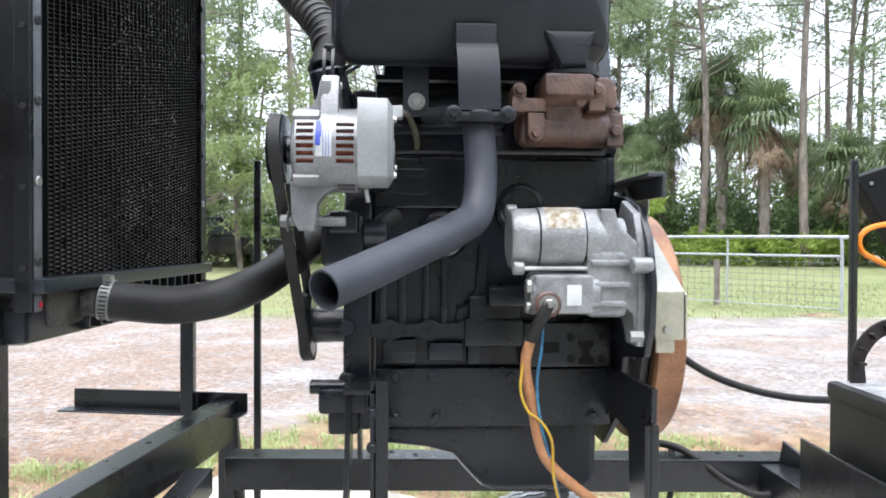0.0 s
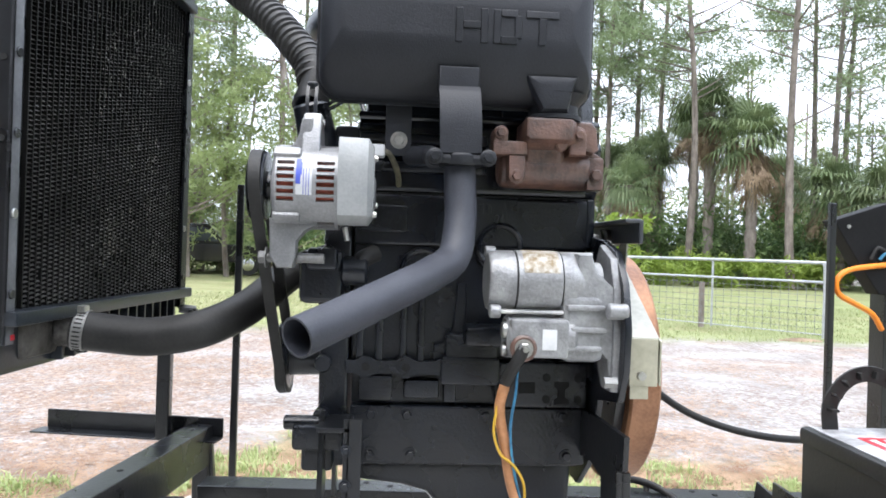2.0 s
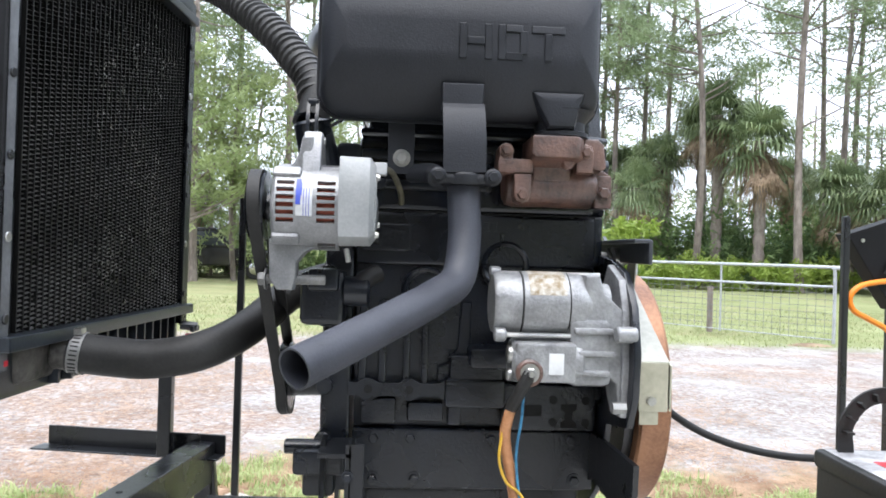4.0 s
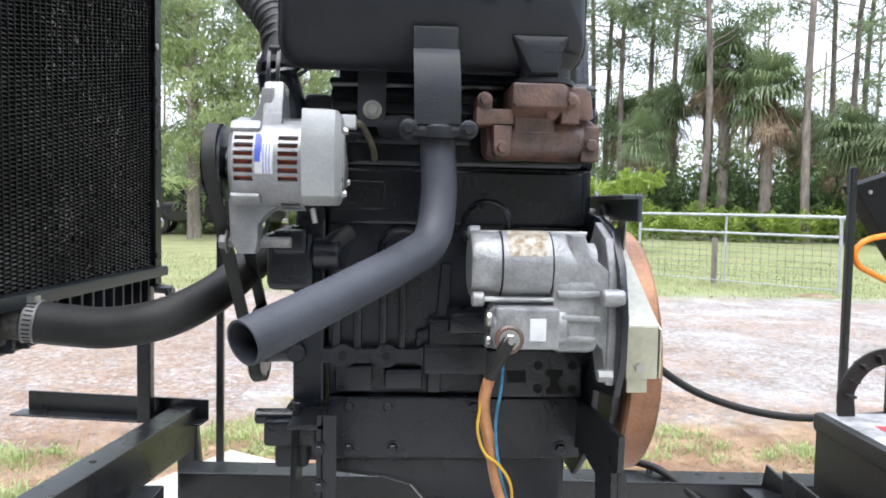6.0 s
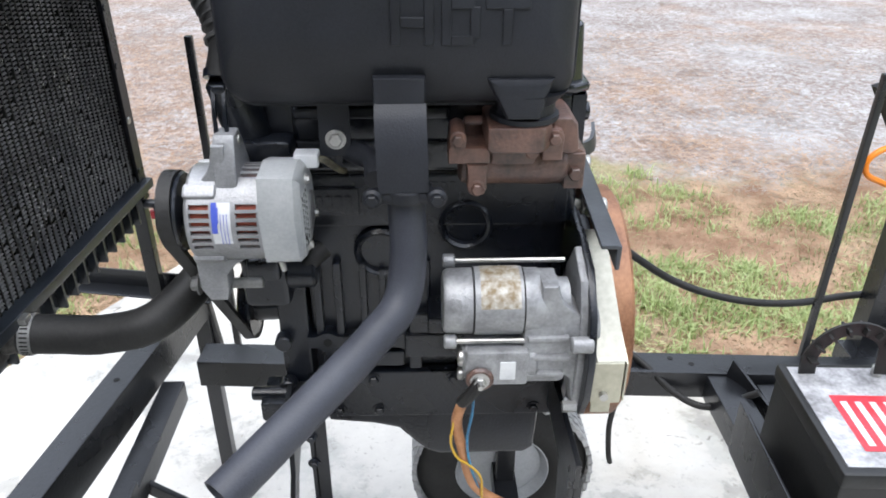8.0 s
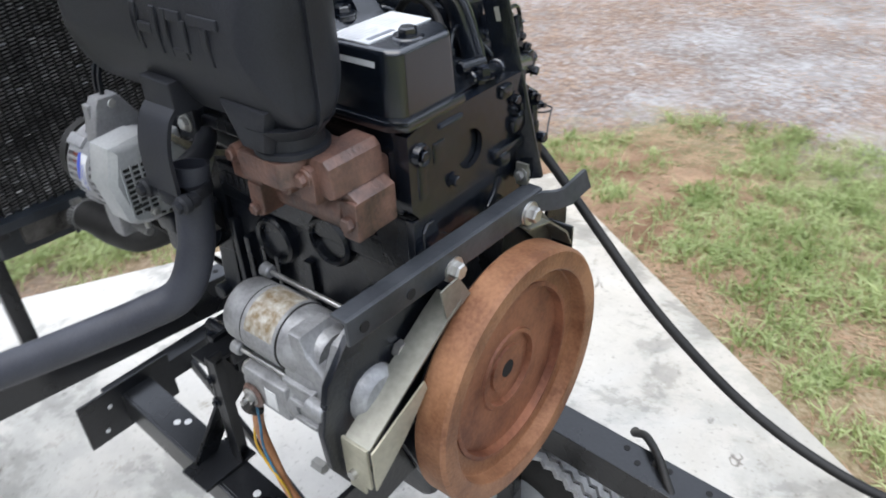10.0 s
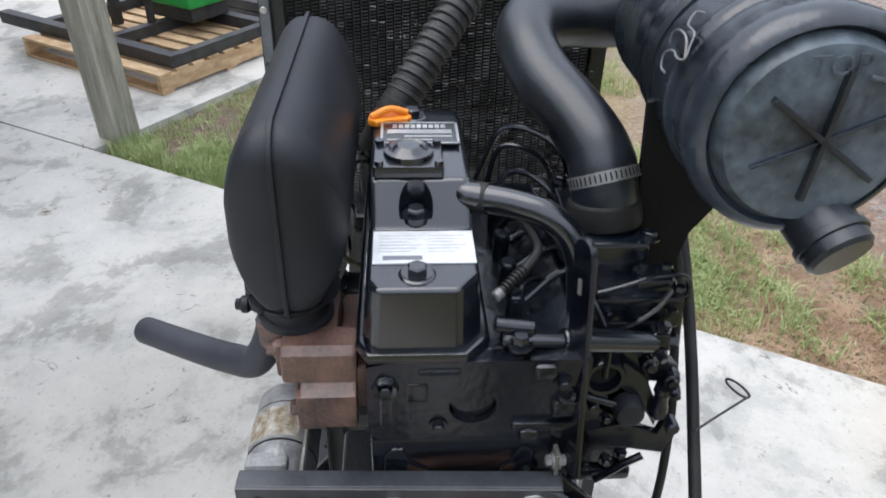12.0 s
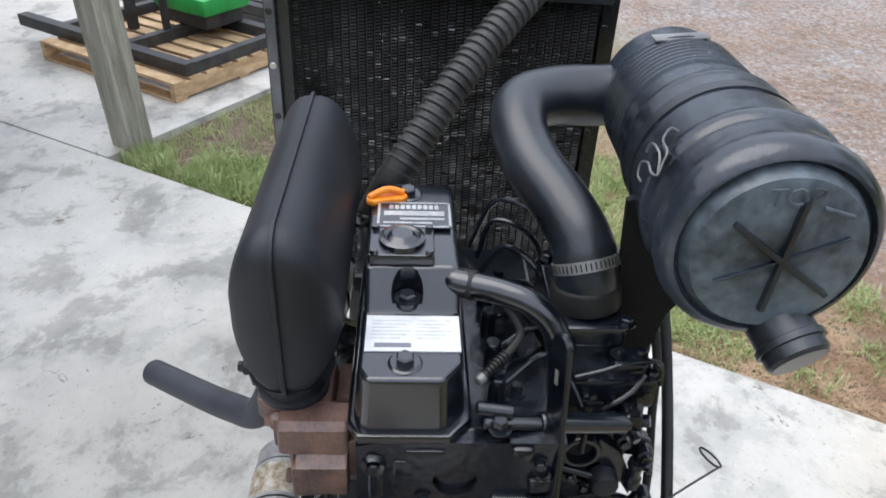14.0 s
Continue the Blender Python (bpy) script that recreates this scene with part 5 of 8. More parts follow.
def build_far_side():
    """Injection side: pump, lines, filter head, levers and the strap beside the breather hose."""
    bm = B()
    box(bm, (0.03, 0.172, 0.90), (0.22, 0.215, 1.02), 0.012)
    box(bm, (0.05, 0.172, 1.02), (0.255, 0.280, 1.165), 0.012)
    box(bm, (0.12, 0.165, 0.93), (0.258, 0.252, 1.03), 0.012)
    ip = part("injection_pump", bm, CAST, engine, "black injection pump with bolts and fuel lines")
    bm = B()
    lathe(bm, (0.252, 0.216, 1.096), (0.5, 0.216, 1.096), [(0, 0.027), (0.014, 0.026), (0.018, 0.0235), (0.018, 0.019), (0.006, 0.0165)], 28, cap=False)
    pb = part("port_boss", bm, CAST, ip)
    bm = B()
    cyl(bm, (0.253, 0.216, 1.096), (0.2575, 0.216, 1.096), 0.0175, 24)
    part("port_bore", bm, DARK, pb)
    bm = B()
    rim = [(0.178, 1.066), (0.205, 1.060), (0.228, 1.036), (0.250, 1.020), (0.268, 0.990), (0.260, 0.962), (0.240, 0.948), (0.190, 0.956), (0.172, 1.000)]
    plate(bm, rim, 0.010, YZ(0.256), 0.003)
    cp = part("cover_plate", bm, CAST, ip)
    for y, z in [(0.222 + (y - 0.222) * 0.86, 1.005 + (z - 1.005) * 0.86) for y, z in rim]:
        bm = B()
        hexbolt(bm, (0.266, y, z), (1, 0, 0), 0.0055, 0.006)
        part("bolt", bm, CAST, cp)
    bm = B()
    cyl(bm, (0.270, 0.184, 1.076), (0.270, 0.240, 1.054), 0.0045, 12, 0.001)
    hexbolt(bm, (0.270, 0.186, 1.0755), (0, -1, 0.4), 0.0075, 0.008, False)
    part("small_line", bm, CAST, ip)
    bm = B()
    lathe(bm, (0.262, 0.250, 1.050), (1, 0.250, 1.050), [(0, 0.019), (0.016, 0.018), (0.022, 0.016), (0.024, 0.010)], 20)
    part("pump_cap", bm, MATTE, ip, "matte black pump cap")
    bm = B()
    lathe(bm, (0.270, 0.287, 1.036), (0.270, 0.290, 2), [(0, 0.008), (0.004, 0.011), (0.018, 0.011), (0.022, 0.0085), (0.036, 0.0085), (0.040, 0.011), (0.048, 0.010)], 16)
    part("stub", bm, CAST, ip)
    bm = B()                                     # bolted sole under the pump
    box(bm, (0.190, 0.182, 0.922), (0.272, 0.272, 0.944), 0.006)
    sole = part("pump_sole", bm, CAST, ip)
    for y in (0.192, 0.214, 0.236, 0.258):
        bm = B()
        hexbolt(bm, (0.262, y, 0.944), (0.15, 0, 1), 0.006, 0.007)
        part("bolt", bm, CAST, sole)
    # unions and bolted lobes down the outer edge
    for y, z, r, x1 in ((0.268, 1.112, 0.012, 0.272), (0.296, 1.090, 0.012, 0.276), (0.300, 1.078, 0.008, 0.284), (0.186, 1.066, 0.008, 0.276), (0.240, 1.146, 0.009, 0.272)):
        bm = B()
        lathe(bm, (0.235, y, z), (1, y, z), [(0, r), (x1 - 0.250, r), (x1 - 0.247, r * 0.86), (x1 - 0.242, r * 0.80), (x1 - 0.240, r * 0.55), (x1 - 0.235, r * 0.5)], 16)
        part("union_lobe", bm, CAST, ip)
    bm = B()
    plate(bm, [(0.255, 1.125), (0.275, 1.118), (0.306, 1.100), (0.310, 1.084), (0.296, 1.074), (0.262, 1.082)], 0.012, YZ(0.244), 0.003)
    part("lobe_plate", bm, CAST, ip)
    # delivery valves in a row on top of the pump
    for k in range(4):
        x = 0.085 + 0.045 * k
        bm = B()
        lathe(bm, (x, 0.214, 1.155), (x, 0.214, 2), [(0, 0.012), (0.010, 0.012), (0.012, 0.009), (0.026, 0.009), (0.028, 0.011), (0.038, 0.011), (0.040, 0.005)], 12)
        part("delivery_valve", bm, CAST, ip)
    # governor housing with its bolts and links over the pump
    bm = B()
    box(bm, (0.196, 0.196, 1.150), (0.248, 0.300, 1.196), 0.007)
    box(bm, (0.206, 0.244, 1.190), (0.240, 0.286, 1.214), 0.006)
    gov = part("governor_housing", bm, CAST, ip)
    for x, y, z in ((0.240, 0.206, 1.196), (0.240, 0.292, 1.196), (0.223, 0.252, 1.214), (0.223, 0.278, 1.214), (0.204, 0.232, 1.196)):
        bm = B()
        hexbolt(bm, (x, y, z), (0, 0, 1), 0.0062, 0.008)
        part("bolt", bm, CAST, gov)
    for y, z in ((0.212, 1.176), (0.246, 1.170), (0.284, 1.180)):
        bm = B()
        hexbolt(bm, (0.248, y, z), (1, 0, 0), 0.0058, 0.007)
        part("bolt", bm, CAST, gov)
    for pts in (((0.252, 0.196, 1.206), (0.250, 0.226, 1.214), (0.244, 0.262, 1.222), (0.236, 0.298, 1.214), (0.236, 0.306, 1.180)), ((0.262, 0.222, 1.160), (0.266, 0.240, 1.176), (0.260, 0.262, 1.190), (0.246, 0.280, 1.205)), ((0.214, 0.150, 1.196), (0.226, 0.128, 1.206), (0.246, 0.112, 1.204), (0.262, 0.100, 1.192))):
        bm = B()
        tube(bm, pts, 0.0032, 8, 6)
        part("link", bm, CAST, gov)
    # low-pressure pipe and its ribbed boot beside the rocker cover
    bm = B()
    cyl(bm, (0.300, 0.078, 1.205), (0.304, 0.120, 1.202), 0.0085, 16, 0.002)
    hexbolt(bm, (0.316, 0.104, 1.190), (0, 0, 1), 0.009, 0.012)
    part("low_pressure_pipe", bm, CAST, engine)
    bm = B()
    tube(bm, [(0.268, 0.088, 1.222), (0.256, 0.102, 1.229), (0.244, 0.116, 1.234)], 0.0062, 14, 6, rings=(0.005, 0.16))
    bt = part("ribbed_boot", bm, RUBBER, engine, "ribbed black rubber boot")
    bm = B()
    tube(bm, [(0.244, 0.116, 1.234), (0.222, 0.132, 1.246), (0.205, 0.118, 1.268), (0.195, 0.108, 1.262), (0.178, 0.112, 1.245)], 0.0052, 10, 6)
    part("lead", bm, RUBBER, bt)
    bm = B()
    cyl(bm, (0.275, 0.080, 1.219), (0.267, 0.089, 1.2225), 0.0065, 12, 0.002)
    part("plug_tip", bm, ALU_D, bt)
    for k in range(4):
        x = 0.06 + 0.06 * k
        bm = B()
        tube(bm, [(x + 0.03, 0.215, 1.10), (x + 0.025, 0.21, 1.16), (x - 0.01, 0.17, 1.19 + 0.01 * k), (x + 0.01, 0.12, 1.20), (x + 0.02, 0.105, 1.185)], 0.004, 8, 6)
        part("fuel_line", bm, CAST, ip)
        bm = B()
        cyl(bm, (x + 0.02, 0.105, 1.175), (x + 0.02, 0.105, 1.215), 0.010, 12, 0.002)
        hexbolt(bm, (x + 0.02, 0.105, 1.20), (0, 0, 1), 0.011, 0.012, False)
        part("injector", bm, CAST, engine)
    for a, b, r in (((0.300, 0.150, 1.183), (0.272, 0.262, 1.153), 0.0125), ((0.310, 0.085, 1.193), (0.301, 0.152, 1.183), 0.008)):
        bm = B()
        cyl(bm, a, b, r, 18, 0.002)
        part("cross_pipe", bm, GLOSS, engine)
    bm = B()
    box(bm, (0.252, 0.256, 1.136), (0.280, 0.278, 1.170), 0.006)
    hexbolt(bm, (0.268, 0.278, 1.152), (0.3, 1, 0.3), 0.008, 0.010)
    hexbolt(bm, (0.280, 0.268, 1.142), (1, 0.3, -0.2), 0.006, 0.008)
    hexbolt(bm, (0.268, 0.270, 1.168), (0.2, 0.4, 1), 0.006, 0.008)
    part("union", bm, CAST, engine)
    for k, pts in enumerate((((0.05, 0.10, 1.21), (0.04, 0.13, 1.245), (0.08, 0.17, 1.24), (0.10, 0.19, 1.19)), ((0.0, 0.10, 1.20), (-0.01, 0.12, 1.255), (0.02, 0.17, 1.25), (0.03, 0.2, 1.18)),
                            ((-0.04, 0.09, 1.19), (-0.06, 0.13, 1.26), (-0.01, 0.20, 1.25), (0.0, 0.22, 1.15)), ((0.12, 0.10, 1.20), (0.13, 0.125, 1.24), (0.16, 0.15, 1.22), (0.17, 0.19, 1.16)))):
        bm = B()
        tube(bm, pts, 0.0042, 8, 7)
        part("injector_line", bm, CAST, engine)
    # tall slotted strap
    bm = B()
    m = Matrix.Translation((0.346, 0.166, 1.04)) @ Matrix.Rotation(radians(-14), 4, "Y") @ Matrix.Rotation(radians(-70), 4, "Z") @ Matrix.Translation((0, 0, -1.04))
    box(bm, (-0.004, -0.017, 1.035), (0.004, 0.017, 1.290), 0.003, m)
    st = part("slotted_strap", bm, CAST, engine, "tall glossy black slotted strap")
    lathe_m = B()
    cyl(lathe_m, m @ Vector((-0.004, 0, 1.288)), m @ Vector((0.004, 0, 1.288)), 0.017, 20, 0.002)
    part("strap_end", lathe_m, CAST, st)
    for z0, z1 in ((1.245, 1.262), (1.148, 1.160)):
        bm = B()
        box(bm, (0.0035, -0.003, z0), (0.0047, 0.003, z1), 0, m)
        part("slot", bm, ZINC, st)
    # throttle lever, end tab, stay
    bm = B()
    plate(bm, [(0.203, 1.017), (0.247, 1.028), (0.291, 1.009), (0.297, 1.029), (0.304, 1.032), (0.312, 1.026), (0.314, 1.001), (0.303, 0.975), (0.255, 0.985), (0.210, 0.992)], 0.012, YZ(0.262), 0.002)
    plate(bm, [(0.236, 1.118), (0.265, 1.095), (0.280, 1.064), (0.289, 1.030), (0.290, 1.012), (0.277, 1.034), (0.256, 1.061), (0.236, 1.080)], 0.010, YZ(0.256), 0.002)
    cyl(bm, (0.262, 0.3055, 1.024), (0.284, 0.3055, 1.024), 0.0085, 14, 0.002)
    part("throttle_lever", bm, CAST, engine)
    bm = B()
    tube(bm, [(0.272, 0.226, 0.926), (0.272, 0.246, 0.942), (0.272, 0.264, 0.958), (0.272, 0.280, 0.969)], 0.0050, 10, 4)
    part("stay_rod", bm, CAST, engine)
    bm = B()
    ring = [(0.205 + 0.016 * math.cos(k * math.pi / 8), 0.418 + 0.009 * math.cos(k * math.pi / 8), 1.014 + 0.007 * math.sin(k * math.pi / 8)) for k in range(17)]
    tube(bm, [(0.262, 0.345, 1.0), (0.24, 0.385, 1.005), (0.223, 0.422, 1.014)] + ring[:16], 0.0016, 8, 3)
    part("dipstick_ring", bm, DIRTYBLACK, engine, "bent wire ring of a dipstick")


build_far_side()

# ---- alternator ----
alt = thing("alternator", "small grey cast-aluminium alternator with a blue and white label", "alternator", (-0.10, -0.15, 0.95))
AY, AZ, AR = -0.150, 1.062, 0.059


def vented_shell(bm, x0, x1, spans, slots, depth):
    """A cylinder skin from x0 to x1 with open slots: spans are (xa, xb) columns, slots[i] the steps of 10 degrees that are cut in each."""
    P = lambda x, deg, r: (x, AY - r * math.cos(radians(deg)), AZ + r * math.sin(radians(deg)))
    xs = sorted({x0, x1, *(v for sp in spans for v in sp)})
    for k in range(36):
        for lo, hi, slot in ((10 * k - 3.0, 10 * k + 3.0, True), (10 * k + 3.0, 10 * k + 7.0, False)):
            for xa, xb in zip(xs, xs[1:]):
                cut = [i for i, sp in enumerate(spans) if abs(sp[0] - xa) < 1e-6]
                if slot and cut and k in slots[cut[0]]:
                    ring = [(xa, lo), (xb, lo), (xb, hi), (xa, hi)]
                    for (a0, b0), (a1, b1) in zip(ring, ring[1:] + ring[:1]):
                        bm.faces.new([bm.verts.new(v) for v in (P(a0, b0, AR), P(a1, b1, AR), P(a1, b1, AR - depth), P(a0, b0, AR - depth))])
                else:
                    bm.faces.new([bm.verts.new(v) for v in (P(xa, lo, AR), P(xb, lo, AR), P(xb, hi, AR), P(xa, hi, AR))])
    bmesh.ops.remove_doubles(bm, verts=bm.verts, dist=1e-5)
    return bm


def build_alternator():
    P = lambda x: (x, AY, AZ)
    bm = B()
    cut_l = {k % 36 for k in range(-2, 4)}
    cut_r = {k % 36 for k in range(-2, 4)} | {30, 29, 7, 8, 9, 10}
    vented_shell(bm, -0.155, -0.071, ((-0.153, -0.130), (-0.100, -0.076)), (cut_l, cut_r), 0.006)
    body = part("housing", bm, ALU, alt)
    bm = B()
    lathe(bm, P(-0.163), P(0), [(0, 0.03), (0.001, AR - 0.012), (0.004, AR - 0.003), (0.008, AR)], 48)
    part("front_bracket", bm, ALU, body)
    bm = B()
    lathe(bm, P(-0.154), P(0), [(0, AR - 0.007), (0.082, AR - 0.007)], 48)
    part("stator_winding", bm, COPPER, body, "reddish copper winding behind the vents")
    # label on the outward side
    for name, x0, x1, lo, hi, material, r in (("label", -0.1270, -0.1055, -14, 35, PAPER, 0.0006), ("blue_edge", -0.1270, -0.1205, 0, 35, BLUE, 0.0012), ("blue_edge", -0.1205, -0.1190, 12, 30, BLUE, 0.0011)):
        bm = B()
        rows = [[bm.verts.new((x, AY - (AR + r) * math.cos(radians(lo + (hi - lo) * k / 8)), AZ + (AR + r) * math.sin(radians(lo + (hi - lo) * k / 8)))) for x in (x0, x1)] for k in range(9)]
        for u, v in zip(rows, rows[1:]):
            bm.faces.new((u[0], u[1], v[1], v[0]))
        if name == "label":
            lab = part(name, bm, material, body, "white label with a violet-blue edge")
        else:
            part(name, bm, material, lab)
    for k in range(3):
        bm = B()
        x = -0.1172 + 0.0036 * k
        rows = [[bm.verts.new((x + w, AY - (AR + 0.001) * math.cos(radians(-14 + 36 * i / 6)), AZ + (AR + 0.001) * math.sin(radians(-14 + 36 * i / 6)))) for w in (0, 0.0009)] for i in range(7)]
        for u, v in zip(rows, rows[1:]):
            bm.faces.new((u[0], u[1], v[1], v[0]))
        part("label_line", bm, BLUE, lab)
    # bosses round the shell
    for deg in (48, -48, 128):
        bm = B()
        q = Matrix.Translation(P(0)) @ Matrix.Rotation(radians(-deg), 4, "X")
        box(bm, (-0.160, -AR - 0.005, -0.009), (-0.122, -AR + 0.006, 0.009), 0.004, q)
        part("through_bolt_boss", bm, ALU, body)
    # upper ear with the slotted strap above, lower foot
    bm = B()
    plate(bm, [(-0.040, 0.030), (-0.035, 0.052), (-0.022, 0.094), (-0.016, 0.103), (0.010, 0.103), (0.018, 0.092), (0.040, 0.058), (0.050, 0.035)], 0.026, Matrix.Translation((-0.124, AY, AZ)) @ YZ(0), 0.004)
    plate(bm, [(-0.146, AZ + 0.048), (-0.134, AZ + 0.060), (-0.128, AZ + 0.074), (-0.1245, AZ + 0.094), (-0.110, AZ + 0.094), (-0.110, AZ + 0.048)], 0.050, XZ(AY + 0.022), 0.003)
    hull = [(-0.138, -0.034, 0.040), (-0.094, -0.034, 0.040), (-0.138, 0.03, 0.040), (-0.094, 0.03, 0.040), (-0.126, -0.020, 0.062), (-0.099, -0.020, 0.062), (-0.126, 0.02, 0.070), (-0.099, 0.02, 0.070)]
    bmesh.ops.convex_hull(bm, input=[bm.verts.new((x, AY + y, AZ + z)) for x, y, z in hull])
    part("upper_ear", bm, ALU, alt)
    for x in (-0.1215, -0.1095):
        bm = B()
        tube(bm, [(x, AY - 0.004, AZ + 0.092), (x, AY + 0.000, AZ + 0.125), (x, AY + 0.010, AZ + 0.147)], 0, smooth=True, n=4, flat=(0.0045, 0.005))
        part("strap_side", bm, BLOCK, alt)
    bm = B()
    box(bm, (-0.1235, AY + 0.006, AZ + 0.143), (-0.1075, AY + 0.016, AZ + 0.153), 0.003)
    part("strap_end", bm, BLOCK, alt)
    bm = B()
    cyl(bm, (-0.1255, AY, AZ + 0.092), (-0.096, AY, AZ + 0.092), 0.006, 12, 0.001)
    part("bolt", bm, STEEL, alt)
    bm = B()
    plate(bm, [(-0.166, AZ - 0.045), (-0.164, 0.965), (-0.154, 0.948), (-0.132, 0.948), (-0.128, 0.965), (-0.128, 0.985), (-0.117, 0.999), (-0.098, AZ - 0.052)], 0.034, XZ(AY + 0.017 - 0.01), 0.005)
    part("lower_foot", bm, ALU, alt)
    bm = B()
    cyl(bm, (-0.178, AY - 0.005, 0.962), (-0.09, AY - 0.005, 0.962), 0.007, 12, 0.001)
    hexbolt(bm, (-0.170, AY - 0.005, 0.962), (-1, 0, 0), 0.010, 0.010)
    part("pivot_bolt", bm, ALU_D, alt)
    # pale rear cover: flat on the outward side, a slanted vented facet, then a round end
    bm = B()
    o = [(-0.056, -0.040), (-0.068, 0.020), (-0.055, 0.066), (-0.010, 0.070), (0.030, 0.058), (0.052, 0.030), (0.056, -0.008), (0.044, -0.038), (0.014, -0.052), (-0.028, -0.052), (-0.048, -0.046)]
    for x, f in ((-0.071, 1.0), (-0.031, 0.985)):
        for y, z in o:
            bm.verts.new((x, AY + y * f, AZ + z * f))
    for y, z in ((-0.047, -0.036), (-0.058, 0.018), (-0.047, 0.056), (-0.008, 0.061), (0.024, 0.050), (0.044, 0.026), (0.048, -0.006), (0.036, -0.030), (0.012, -0.042), (-0.026, -0.044), (-0.042, -0.040)):
        bm.verts.new((-0.0245, AY + y, AZ + z))
    bmesh.ops.convex_hull(bm, input=bm.verts)
    rc = part("rear_cover", bm, PALE, alt, "pale faceted rear cover with vents")
    for c in range(3):                        # three upright rows of small slots on the end face
        for k in range(9):
            bm = B()
            y, z = AY - 0.047 + 0.0125 * c, AZ - 0.030 + 0.0076 * k
            box(bm, (-0.0250, y, z), (-0.0239, y + 0.0088, z + 0.0044))
            part("slot", bm, DARK, rc)
    bm = B()
    for c in range(4):
        box(bm, (-0.0250, AY - 0.0505 + 0.0125 * c, AZ - 0.033), (-0.0230, AY - 0.0480 + 0.0125 * c, AZ + 0.038), 0.0006)
    part("vent_bars", bm, PALE, rc)
    for k in range(9):
        t = radians(-150 + 15 * k)
        bm = B()
        c = Vector((-0.0278, AY + 0.002 + 0.0455 * math.cos(t), AZ + 0.006 + 0.0500 * math.sin(t)))
        box(bm, (-0.005, -0.0016, -0.003), (0.005, 0.0016, 0.003), 0, Matrix.Translation(c) @ Matrix.Rotation(t, 4, "X"))
        part("edge_slot", bm, DARK, rc)
    bm = B()
    lathe(bm, (-0.0250, AY + 0.014, AZ - 0.004), (1, AY + 0.014, AZ - 0.004), [(0, 0.024), (0.003, 0.022), (0.004, 0.016), (0.002, 0.012)], 24)
    part("bearing_boss", bm, ALU, rc)
    for y, z in ((-0.006, 0.044), (0.034, -0.020), (-0.022, -0.036)):
        bm = B()
        hexbolt(bm, (-0.0245, AY + y, AZ + z), (1, 0, 0), 0.0045, 0.004)
        part("screw", bm, STEEL, rc)
    bm = B()
    box(bm, (-0.040, AY + 0.010, AZ + 0.050), (-0.010, AY + 0.034, AZ + 0.068), 0.003)
    pl = part("plug", bm, PAPER, alt, "cream plastic plug")
    bm = B()
    tube(bm, [(-0.014, AY + 0.02, AZ + 0.060), (-0.003, AY + 0.024, AZ + 0.055), (0.006, AY + 0.040, AZ + 0.040), (0.011, AY + 0.062, AZ + 0.026), (0.012, AY + 0.085, AZ + 0.016)], 0.0045, 8, 6)
    part("lead", bm, LEAD, pl, "grimy yellowed cable")
    bm = B()
    cyl(bm, (-0.062, AY - 0.02, AZ - 0.055), (-0.058, AY - 0.02, AZ - 0.074), 0.004, 10, 0.001)
    part("stud", bm, STEEL, alt)
    # pulley
    bm = B()
    lathe(bm, P(-0.196), P(0), [(0, 0.012), (0, 0.044), (0.003, 0.049), (0.012, 0.042), (0.021, 0.049), (0.024, 0.047), (0.025, 0.02), (0.042, 0.018)], 40)
    part("pulley", bm, BLOCK, alt)


build_alternator()

# ---- starter ----
start = thing("starter_motor", "grey cast-aluminium starter motor with a flaked label", "starter", (0.24, -0.17, 0.79))
SY, SZ, SR = -0.168, 0.9385, 0.0435
SLABEL = mat("flaked_starter_label", (0.50, 0.485, 0.44), (0.20, 0.145, 0.075), 0.5, 0.1, scale=75, bump=0.3, grain=260)
SALU = mat("dirty_cast_aluminium", (0.205, 0.207, 0.212), (0.375, 0.38, 0.385), 0.42, 0.35, scale=34, bump=0.5, grain=210)


